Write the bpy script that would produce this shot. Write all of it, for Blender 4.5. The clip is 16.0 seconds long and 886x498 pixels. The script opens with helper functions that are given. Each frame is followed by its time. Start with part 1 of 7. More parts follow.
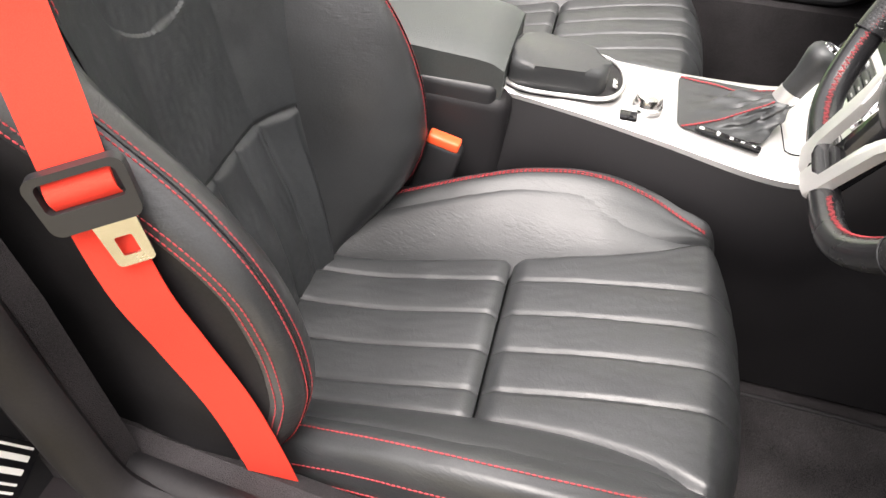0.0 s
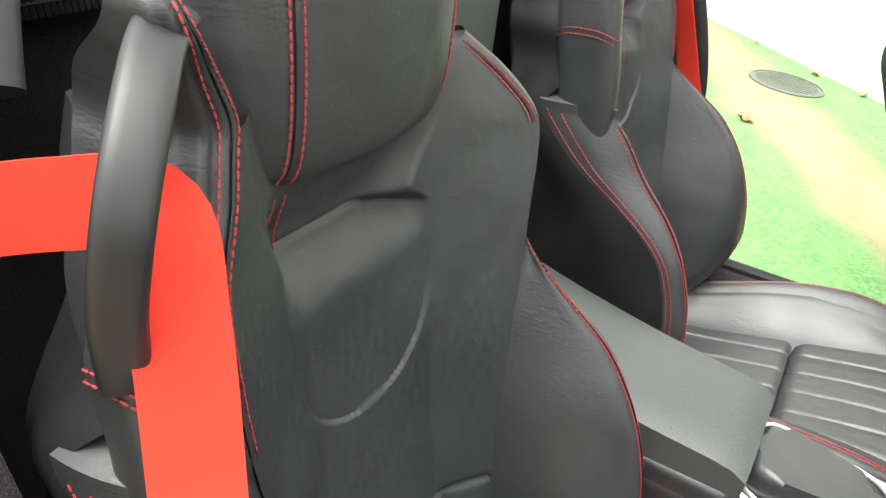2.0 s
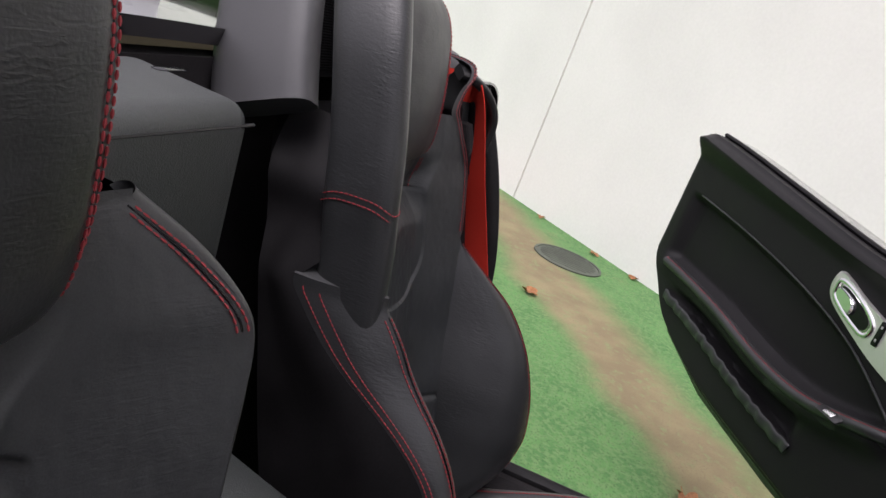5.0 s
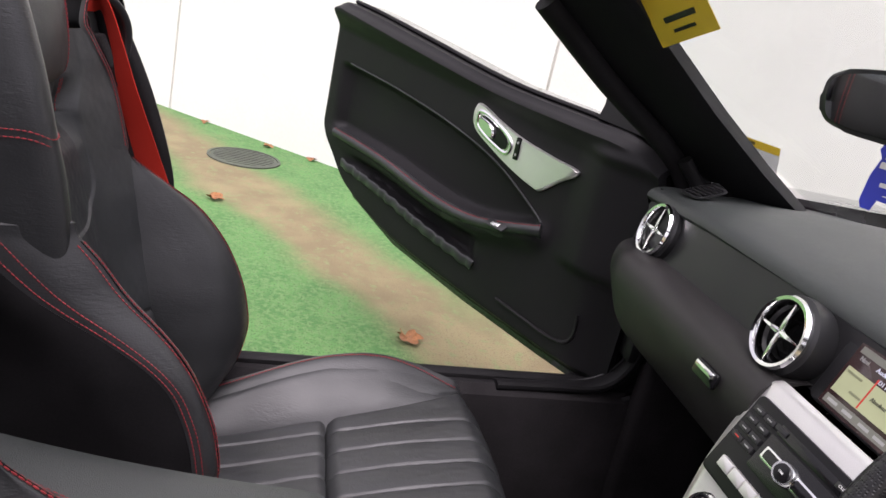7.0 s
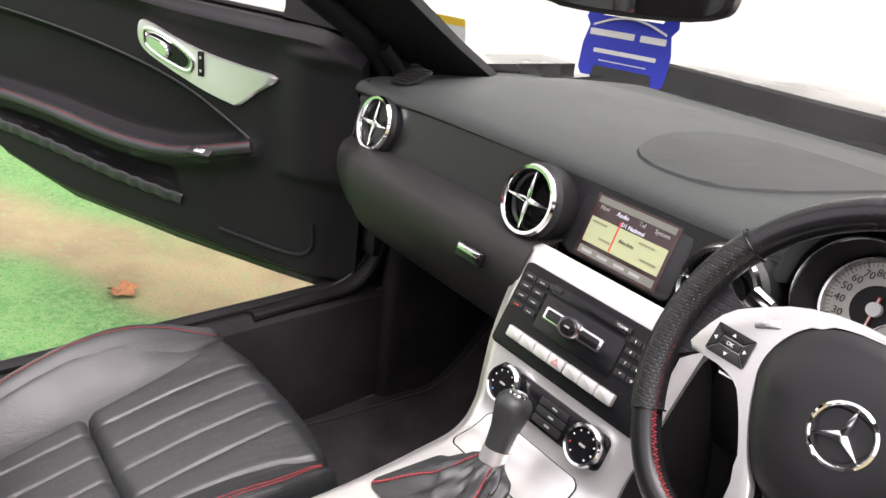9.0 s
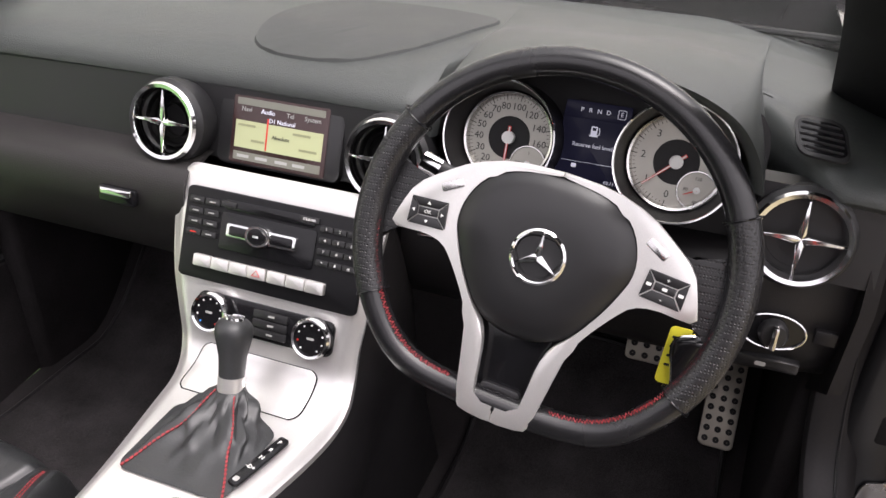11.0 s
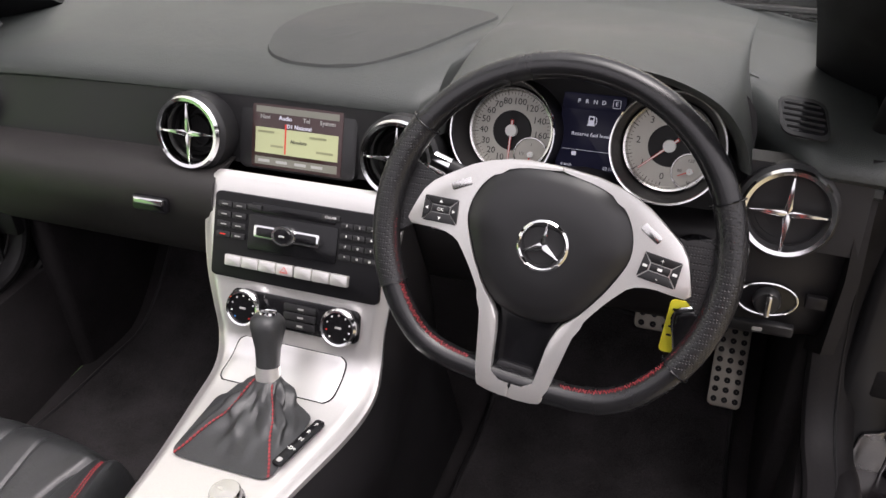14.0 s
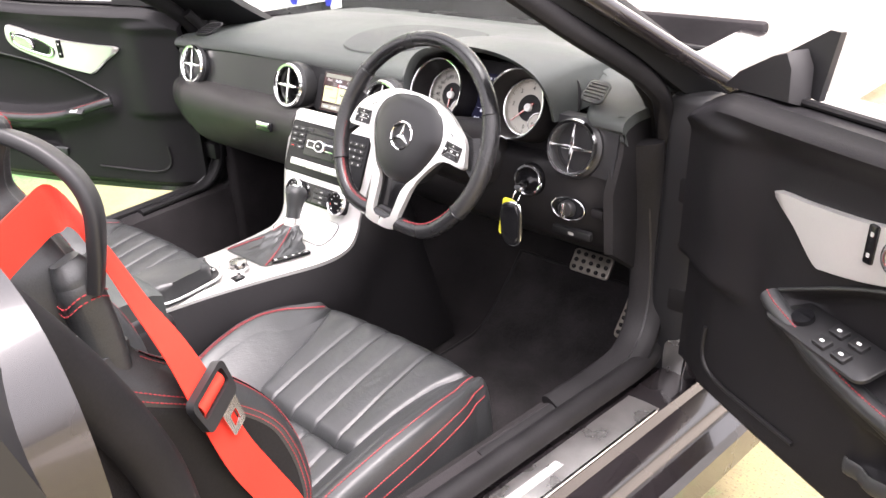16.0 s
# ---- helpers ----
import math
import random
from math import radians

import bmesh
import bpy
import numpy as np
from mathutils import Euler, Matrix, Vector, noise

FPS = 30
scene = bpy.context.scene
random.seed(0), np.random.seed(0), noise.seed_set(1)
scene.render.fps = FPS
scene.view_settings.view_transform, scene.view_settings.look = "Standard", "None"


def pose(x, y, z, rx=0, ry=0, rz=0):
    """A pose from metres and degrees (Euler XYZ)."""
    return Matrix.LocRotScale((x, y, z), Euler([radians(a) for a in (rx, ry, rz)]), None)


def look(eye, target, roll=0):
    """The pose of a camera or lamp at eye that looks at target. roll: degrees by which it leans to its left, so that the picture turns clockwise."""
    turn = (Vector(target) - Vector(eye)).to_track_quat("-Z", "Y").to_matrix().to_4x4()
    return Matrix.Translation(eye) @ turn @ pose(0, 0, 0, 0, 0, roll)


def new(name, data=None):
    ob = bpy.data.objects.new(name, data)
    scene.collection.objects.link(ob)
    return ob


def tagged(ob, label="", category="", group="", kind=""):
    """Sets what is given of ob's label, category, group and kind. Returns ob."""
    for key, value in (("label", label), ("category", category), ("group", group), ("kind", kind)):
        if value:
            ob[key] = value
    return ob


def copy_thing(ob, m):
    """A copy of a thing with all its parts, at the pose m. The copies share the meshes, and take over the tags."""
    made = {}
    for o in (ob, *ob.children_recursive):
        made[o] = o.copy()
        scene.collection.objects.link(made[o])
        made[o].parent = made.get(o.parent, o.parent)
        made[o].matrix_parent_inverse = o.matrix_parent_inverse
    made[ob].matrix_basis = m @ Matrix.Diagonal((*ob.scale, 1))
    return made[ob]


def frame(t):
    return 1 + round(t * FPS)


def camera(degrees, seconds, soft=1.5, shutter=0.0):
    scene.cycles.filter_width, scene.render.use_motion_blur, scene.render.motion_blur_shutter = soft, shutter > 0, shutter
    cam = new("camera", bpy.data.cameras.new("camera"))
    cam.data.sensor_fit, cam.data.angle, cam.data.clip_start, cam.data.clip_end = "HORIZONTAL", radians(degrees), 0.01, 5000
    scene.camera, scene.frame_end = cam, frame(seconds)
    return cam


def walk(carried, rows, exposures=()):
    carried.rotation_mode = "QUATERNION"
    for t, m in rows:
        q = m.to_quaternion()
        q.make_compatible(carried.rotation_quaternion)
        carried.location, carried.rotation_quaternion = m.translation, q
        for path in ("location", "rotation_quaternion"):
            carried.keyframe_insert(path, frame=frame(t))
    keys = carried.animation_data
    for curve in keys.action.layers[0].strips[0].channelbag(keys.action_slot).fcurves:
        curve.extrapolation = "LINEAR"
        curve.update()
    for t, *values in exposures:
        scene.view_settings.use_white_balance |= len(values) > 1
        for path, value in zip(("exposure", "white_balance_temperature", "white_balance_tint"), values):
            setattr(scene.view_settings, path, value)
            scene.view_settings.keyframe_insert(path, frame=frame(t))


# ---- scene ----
cam = camera(59.3, 16.0)
PATH = [
    (0, (1.024, -0.282, 0.993), (-0.41, -0.517, -0.381), 6.4),
    (0.5, (0.998, -0.299, 0.996), (-0.468, -0.734, -0.292), 5.2),
    (1, (0.977, -0.318, 1.025), (-0.573, -0.842, -0.125), 5.8),
    (1.5, (0.894, -0.409, 1.028), (-0.735, -0.956, 0.005), 10.2),
    (2, (0.825, -0.444, 1.057), (-0.722, -1.169, 0.018), 10.3),
    (2.5, (0.777, -0.383, 1.101), (-0.653, -1.448, 0.195), 9.7),
    (3, (0.731, -0.412, 1.091), (-0.812, -1.374, 0.258), 12.2),
    (3.2, (0.705, -0.444, 1.075), (-0.901, -1.304, 0.25), 15.0),
    (5.3, (0.557, -0.493, 1.013), (-1.333, -0.755, 0.413), 20.5),
    (5.5, (0.541, -0.489, 1.002), (-1.355, -0.616, 0.377), 20.6),
    (6, (0.542, -0.492, 0.991), (-1.343, -0.367, 0.335), 22.7),
    (6.5, (0.575, -0.478, 0.994), (-1.267, -0.155, 0.285), 20.9),
    (7, (0.673, -0.48, 1.025), (-1.181, -0.064, 0.403), 12.8),
    (7.5, (0.748, -0.494, 1.026), (-1.061, -0.012, 0.32), 8.3),
    (8, (0.674, -0.52, 1.027), (-1.029, 0.189, 0.254), 7.8),
    (8.5, (0.605, -0.537, 1.023), (-0.973, 0.359, 0.183), 6.4),
    (9, (0.578, -0.56, 1.039), (-0.871, 0.59, 0.279), 7.0),
    (9.5, (0.586, -0.525, 1.057), (-0.748, 0.685, 0.188), 2.1),
    (10, (0.576, -0.569, 1.065), (-0.493, 0.857, 0.159), 2.9),
    (10.2, (0.556, -0.591, 1.073), (-0.408, 0.888, 0.134), 2.6),
    (12.3, (0.485, -0.611, 1.089), (0.269, 1.081, 0.045), 2.1),
    (12.5, (0.486, -0.611, 1.089), (0.269, 1.077, 0.039), 1.9),
    (13, (0.487, -0.612, 1.09), (0.264, 1.071, 0.032), 1.9),
    (13.5, (0.496, -0.63, 1.116), (0.123, 1.019, 0.048), 0.0),
    (14, (0.519, -0.652, 1.14), (-0.077, 0.927, 0.067), -1.8),
    (14.5, (0.592, -0.675, 1.155), (-0.173, 0.876, 0.15), -1.9),
    (15, (0.785, -0.701, 1.156), (-0.148, 0.784, 0.193), -3.9),
    (15.5, (1.115, -0.787, 1.139), (0.027, 0.591, 0.182), -3.9),
    (16, (1.342, -0.952, 1.138), (0.125, 0.38, 0.275), -2.0),
]
EXPOSURES = [(0.0, 2.4, 6700, 9), (1.5, 2.38, 6700, 9), (2.0, 2.35, 6500, 2), (2.5, 2.6, 6450, -6), (3.2, 2.52, 6450, -6), (5.3, 0.48, 6250, 18), (6.0, 0.52, 6250, 17), (6.5, 1.1, 6350, 16), (7.0, 0.98, 6300, 19), (8.0, 0.98, 6400, 17), (9.0, 1.55, 6500, 15), (10.0, 1.5, 6500, 15), (12.5, 1.55, 6500, 15), (13.5, 1.4, 6500, 15), (14.5, 1.2, 6500, 15), (15.0, 1.25, 6500, 15), (15.5, 1.95, 6500, 15), (16.0, 2.62, 6500, 15)]
walk(cam, [(t, look(eye, target, roll)) for t, eye, target, roll in PATH], EXPOSURES)

# ---- world, sun, exposure ----
world = bpy.data.worlds.new("overcast_sky")
scene.world = world
world.use_nodes = True
wt = world.node_tree
sky = wt.nodes.new("ShaderNodeTexSky")
sky.sky_type, sky.sun_disc = "NISHITA", False
sky.sun_elevation, sky.sun_rotation = radians(70), radians(112)
sky.dust_density = 3.0
grey = wt.nodes.new("ShaderNodeHueSaturation")
grey.inputs["Saturation"].default_value = 0.12
wt.links.new(sky.outputs[0], grey.inputs["Color"])
back = wt.nodes["Background"]
back.inputs["Strength"].default_value = 0.15
cast = wt.nodes.new("ShaderNodeMix")
cast.data_type, cast.blend_type = "RGBA", "MULTIPLY"
cast.inputs[0].default_value = 1.0
cast.inputs[7].default_value = (1.04, 0.985, 0.985, 1)
wt.links.new(grey.outputs[0], cast.inputs[6])
# an overcast sky is brighter overhead than at the horizon
way, parts, lift, grade = wt.nodes.new("ShaderNodeTexCoord"), wt.nodes.new("ShaderNodeSeparateXYZ"), wt.nodes.new("ShaderNodeMapRange"), wt.nodes.new("ShaderNodeMix")
lift.inputs[1].default_value, lift.inputs[2].default_value = 0.0, 1.0
lift.inputs[3].default_value, lift.inputs[4].default_value = 0.62, 1.45
grade.data_type, grade.blend_type = "RGBA", "MULTIPLY"
grade.inputs[0].default_value = 1.0
wt.links.new(way.outputs["Generated"], parts.inputs[0])
wt.links.new(parts.outputs[2], lift.inputs[0])
wt.links.new(cast.outputs[2], grade.inputs[6])
wt.links.new(lift.outputs[0], grade.inputs[7])
wt.links.new(grade.outputs[2], back.inputs["Color"])
sun = new("sun", bpy.data.lights.new("sun", "SUN"))
sun.data.energy, sun.data.angle, sun.data.color = 0.8, radians(50), (1.0, 0.93, 0.91)
sun.matrix_world = look((2.0, -0.8, 6.0), (0, 0, 0))

# ---- materials ----


def mat(name, colour, rough=0.5, metal=0.0, grain=0.0, grain_size=400.0, bump=0.0, vary=0.0, vary_size=6.0, coat=0.0, spec=0.5, spots=None, emit=0.0):
    """A node material: base colour varied by two noises, roughness varied by one, relief by a fine one."""
    m = bpy.data.materials.new(name)
    m.use_nodes = True
    nt, b = m.node_tree, m.node_tree.nodes["Principled BSDF"]
    b.inputs["Base Color"].default_value = (*colour, 1)
    b.inputs["Roughness"].default_value = rough
    b.inputs["Metallic"].default_value = metal
    b.inputs["Coat Weight"].default_value = coat
    b.inputs["Coat Roughness"].default_value = 0.06
    b.inputs["Specular IOR Level"].default_value = spec
    if emit:
        b.inputs["Emission Color"].default_value = (*colour, 1)
        b.inputs["Emission Strength"].default_value = emit
    co = nt.nodes.new("ShaderNodeTexCoord")
    if vary or grain:
        big = nt.nodes.new("ShaderNodeTexNoise")
        big.inputs["Scale"].default_value, big.inputs["Detail"].default_value = vary_size, 5
        nt.links.new(co.outputs["Object"], big.inputs["Vector"])
        fine = nt.nodes.new("ShaderNodeTexNoise")
        fine.inputs["Scale"].default_value, fine.inputs["Detail"].default_value = grain_size, 3
        nt.links.new(co.outputs["Object"], fine.inputs["Vector"])
        add = nt.nodes.new("ShaderNodeMix")
        add.data_type = "FLOAT"
        add.inputs[0].default_value = grain / max(grain + vary, 1e-6)
        nt.links.new(big.outputs[0], add.inputs[2])
        nt.links.new(fine.outputs[0], add.inputs[3])
        rng = nt.nodes.new("ShaderNodeMapRange")
        rng.inputs[1].default_value, rng.inputs[2].default_value = 0.3, 0.7
        k = vary + grain
        rng.inputs[3].default_value, rng.inputs[4].default_value = 1 - k, 1 + k
        nt.links.new(add.outputs[0], rng.inputs[0])
        mul = nt.nodes.new("ShaderNodeMix")
        mul.data_type, mul.blend_type = "RGBA", "MULTIPLY"
        mul.inputs[0].default_value = 1
        mul.inputs[6].default_value = (*colour, 1)
        nt.links.new(rng.outputs[0], mul.inputs[7])
        src = mul.outputs[2]
        if spots:
            sp = nt.nodes.new("ShaderNodeTexNoise")
            sp.inputs["Scale"].default_value, sp.inputs["Detail"].default_value = spots[1], 6
            nt.links.new(co.outputs["Object"], sp.inputs["Vector"])
            ramp = nt.nodes.new("ShaderNodeMapRange")
            ramp.inputs[1].default_value, ramp.inputs[2].default_value = spots[2], spots[2] + 0.12
            nt.links.new(sp.outputs[0], ramp.inputs[0])
            mx = nt.nodes.new("ShaderNodeMix")
            mx.data_type = "RGBA"
            mx.inputs[7].default_value = (*spots[0], 1)
            nt.links.new(ramp.outputs[0], mx.inputs[0])
            nt.links.new(src, mx.inputs[6])
            src = mx.outputs[2]
        nt.links.new(src, b.inputs["Base Color"])
        rr = nt.nodes.new("ShaderNodeMapRange")
        rr.inputs[1].default_value, rr.inputs[2].default_value = 0.3, 0.7
        rr.inputs[3].default_value, rr.inputs[4].default_value = max(rough - 0.08, 0.02), min(rough + 0.08, 1)
        nt.links.new(big.outputs[0], rr.inputs[0])
        nt.links.new(rr.outputs[0], b.inputs["Roughness"])
    if bump:
        vo = nt.nodes.new("ShaderNodeTexVoronoi")
        vo.inputs["Scale"].default_value = grain_size
        nt.links.new(co.outputs["Object"], vo.inputs["Vector"])
        no = nt.nodes.new("ShaderNodeTexNoise")
        no.inputs["Scale"].default_value, no.inputs["Detail"].default_value = grain_size * 0.15, 4
        nt.links.new(co.outputs["Object"], no.inputs["Vector"])
        sm = nt.nodes.new("ShaderNodeMath")
        sm.operation = "ADD"
        nt.links.new(vo.outputs[0], sm.inputs[0])
        nt.links.new(no.outputs[0], sm.inputs[1])
        bp = nt.nodes.new("ShaderNodeBump")
        bp.inputs["Strength"].default_value, bp.inputs["Distance"].default_value = bump, 0.0006
        nt.links.new(sm.outputs[0], bp.inputs["Height"])
        nt.links.new(bp.outputs[0], b.inputs["Normal"])
    return m


M_LEATHER = mat("black_leather", (0.0245, 0.0258, 0.0268), 0.40, grain=0.15, grain_size=650, bump=0.0, vary=0.2, vary_size=9)
M_LEATHER_IN = mat("black_leather_inner", (0.0250, 0.0272, 0.0286), 0.43, grain=0.25, grain_size=900, bump=0.0, vary=0.15, vary_size=9)


def creases(m, strength):
    """Fine creases across the hide, over a soft pebble grain."""
    nt = m.node_tree
    co = nt.nodes.new("ShaderNodeTexCoord")
    mp = nt.nodes.new("ShaderNodeMapping")
    mp.inputs["Scale"].default_value = (75, 75, 330)
    nt.links.new(co.outputs["Object"], mp.inputs["Vector"])
    cr_ = nt.nodes.new("ShaderNodeTexNoise")
    cr_.inputs["Scale"].default_value, cr_.inputs["Detail"].default_value, cr_.inputs["Distortion"].default_value = 1.0, 2.0, 0.9
    nt.links.new(mp.outputs[0], cr_.inputs["Vector"])
    peb = nt.nodes.new("ShaderNodeTexNoise")
    peb.inputs["Scale"].default_value, peb.inputs["Detail"].default_value = 420, 1.0
    nt.links.new(co.outputs["Object"], peb.inputs["Vector"])
    patch = nt.nodes.new("ShaderNodeTexNoise")
    patch.inputs["Scale"].default_value, patch.inputs["Detail"].default_value = 14, 2.0
    nt.links.new(co.outputs["Object"], patch.inputs["Vector"])
    amt = nt.nodes.new("ShaderNodeMapRange")
    amt.inputs[1].default_value, amt.inputs[2].default_value = 0.38, 0.62
    amt.inputs[3].default_value, amt.inputs[4].default_value = 0.15, 1.0
    nt.links.new(patch.outputs[0], amt.inputs[0])
    mul = nt.nodes.new("ShaderNodeMath")
    mul.operation = "MULTIPLY"
    nt.links.new(cr_.outputs[0], mul.inputs[0])
    nt.links.new(amt.outputs[0], mul.inputs[1])
    mix = nt.nodes.new("ShaderNodeMath")
    mix.operation = "MULTIPLY_ADD"
    nt.links.new(peb.outputs[0], mix.inputs[0])
    mix.inputs[1].default_value = 0.25
    nt.links.new(mul.outputs[0], mix.inputs[2])
    bp = nt.nodes.new("ShaderNodeBump")
    bp.inputs["Strength"].default_value, bp.inputs["Distance"].default_value = strength, 0.0012
    nt.links.new(mix.outputs[0], bp.inputs["Height"])
    nt.links.new(bp.outputs[0], nt.nodes["Principled BSDF"].inputs["Normal"])


creases(M_LEATHER, 0.42)
creases(M_LEATHER_IN, 0.35)
M_PAD = mat("soft_dash_skin", (0.037, 0.0415, 0.040), 0.47, grain=0.15, grain_size=700, bump=0.6, vary=0.12, vary_size=4)
M_FASCIA = mat("dark_fascia_skin", (0.019, 0.0175, 0.0175), 0.48, spec=0.4, grain=0.15, grain_size=700, bump=0.5, vary=0.12, vary_size=4)
M_PLASTIC = mat("black_plastic", (0.0115, 0.0108, 0.0117), 0.50, spec=0.28, grain=0.12, grain_size=900, bump=0.3, vary=0.12)
M_SATIN = mat("satin_black_plastic", (0.014, 0.014, 0.015), 0.38, spec=0.42, vary=0.1)
M_GLOSS = mat("gloss_black_plastic", (0.007, 0.007, 0.008), 0.14, spec=0.3, vary=0.08)
M_RUBBER = mat("black_rubber", (0.0085, 0.0080, 0.0087), 0.60, spec=0.2, grain=0.2, grain_size=300, vary=0.3, vary_size=12)
M_CARPET = mat("black_carpet", (0.024, 0.022, 0.023), 0.95, grain=0.5, grain_size=900, bump=1.0, vary=0.35, vary_size=7, spec=0.1)
M_TRIM = mat("moulded_door_trim", (0.0100, 0.0094, 0.0105), 0.55, spec=0.22, grain=0.15, grain_size=800, bump=0.35, vary=0.12)
M_PILLAR = mat("woven_pillar_trim", (0.010, 0.0105, 0.0112), 0.7, spec=0.15, grain=0.2, grain_size=900, bump=0.3, vary=0.1)
M_SILVER = mat("brushed_silver", (0.69, 0.68, 0.665), 0.33, metal=0.74, grain=0.05, grain_size=1200, vary=0.05)
M_CHROME = mat("chrome", (0.82, 0.82, 0.83), 0.1, metal=1.0, vary=0.03)
M_SCUFF = mat("brushed_scuff_steel", (0.44, 0.43, 0.42), 0.30, metal=0.9, grain=0.08, grain_size=900, vary=0.2, vary_size=14)
M_STEEL = mat("polished_steel", (0.62, 0.61, 0.6), 0.22, metal=1.0, vary=0.12, vary_size=20)
M_THREAD = mat("red_thread", (0.27, 0.028, 0.034), 0.7, grain=0.2, grain_size=2000)
M_BELT = mat("red_webbing", (0.56, 0.038, 0.023), 0.8, spec=0.15, grain=0.12, grain_size=1500, bump=0.3, vary=0.06)
M_ORANGE = mat("orange_button", (0.85, 0.1, 0.03), 0.4, vary=0.05)
M_PAINT = mat("black_car_paint", (0.012, 0.010, 0.011), 0.25, vary=0.1, coat=1.0)
M_WALL = mat("white_wall_paint", (0.84, 0.83, 0.8), 0.75, grain=0.02, grain_size=60, vary=0.04, vary_size=1.5, bump=0.2)
M_JOINT = mat("wall_joint", (0.62, 0.6, 0.56), 0.8, vary=0.1)
M_IRON = mat("cast_iron", (0.07, 0.08, 0.06), 0.7, grain=0.3, grain_size=120, bump=1.0, vary=0.3)
M_LEAF = mat("dry_leaf", (0.30, 0.13, 0.05), 0.7, grain=0.3, grain_size=200, vary=0.3, vary_size=30)
M_YELLOW = mat("yellow_card", (0.80, 0.55, 0.03), 0.5, vary=0.05)
M_LIME = mat("yellow_tag", (0.85, 0.78, 0.05), 0.45, vary=0.05)
M_BLUE = mat("blue_card", (0.03, 0.045, 0.5), 0.45, vary=0.05)
M_WHITE = mat("white_print", (0.8, 0.8, 0.78), 0.5, vary=0.03)
M_GREYP = mat("grey_print", (0.35, 0.35, 0.34), 0.5, vary=0.03)
M_REDP = mat("red_print", (0.6, 0.03, 0.02), 0.5, vary=0.03)
M_BLUEP = mat("blue_print", (0.03, 0.2, 0.6), 0.5, vary=0.03)
M_DIAL = mat("dial_face", (0.47, 0.455, 0.41), 0.4, metal=0.3, vary=0.05, vary_size=30)
M_SCREEN = mat("screen_backlight", (0.34, 0.36, 0.21), 0.3, emit=0.16, spec=0.2)
M_INKDIM = mat("faint_screen_ink", (0.22, 0.23, 0.13), 0.4, vary=0.03)
M_SPEAKER = mat("speaker_cloth", (0.030, 0.033, 0.032), 0.6, grain=0.3, grain_size=1400, bump=0.5, vary=0.1)
M_SCREEN_DIM = mat("screen_dim_bar", (0.12, 0.12, 0.10), 0.3, emit=0.25)
M_SCREEN_DARK = mat("screen_dark", (0.03, 0.015, 0.015), 0.25, emit=0.1)
M_LCD = mat("cluster_display", (0.012, 0.012, 0.026), 0.22, emit=0.13, spec=0.15)
M_LCDTXT = mat("display_glyph", (0.50, 0.50, 0.58), 0.4, emit=0.24)
M_BOWL = mat("matt_vent_black", (0.005, 0.005, 0.005), 0.7, spec=0.2, vary=0.1)
M_DARKINK = mat("dark_ink", (0.022, 0.022, 0.02), 0.5, vary=0.03)
M_GREYSKIN = mat("grey_hoop_cover", (0.055, 0.055, 0.058), 0.5, grain=0.1, grain_size=1200, bump=0.15, vary=0.1)
# pedal steel, its colour darkened to carry the shade of the footwell
M_PEDAL = mat("shaded_pedal_steel", (0.24, 0.22, 0.19), 0.42, metal=0.7, vary=0.2, vary_size=20)
M_BRICK = mat("paving_block", (0.38, 0.24, 0.17), 0.85, grain=0.3, grain_size=90, bump=0.6, vary=0.25, vary_size=3)
M_CONCRETE = mat("pale_concrete", (0.45, 0.40, 0.34), 0.85, grain=0.25, grain_size=60, bump=0.6, vary=0.25, vary_size=2)

M_GLASS = bpy.data.materials.new("clear_glass")
M_GLASS.use_nodes = True
gt = M_GLASS.node_tree
gt.nodes.remove(gt.nodes["Principled BSDF"])
clear, shine, fres, both = gt.nodes.new("ShaderNodeBsdfTransparent"), gt.nodes.new("ShaderNodeBsdfGlossy"), gt.nodes.new("ShaderNodeLayerWeight"), gt.nodes.new("ShaderNodeMixShader")
clear.inputs[0].default_value = (0.965, 0.985, 0.975, 1)
shine.inputs["Roughness"].default_value = 0.01
fres.inputs[0].default_value = 0.25
less = gt.nodes.new("ShaderNodeMath")
less.operation = "MULTIPLY"
less.inputs[1].default_value = 0.22
gt.links.new(fres.outputs["Facing"], less.inputs[0])
gt.links.new(less.outputs[0], both.inputs[0])
gt.links.new(clear.outputs[0], both.inputs[1])
gt.links.new(shine.outputs[0], both.inputs[2])
gt.links.new(both.outputs[0], gt.nodes["Material Output"].inputs["Surface"])
M_MIRROR = mat("mirror_glass", (0.8, 0.82, 0.82), 0.02, metal=1.0)


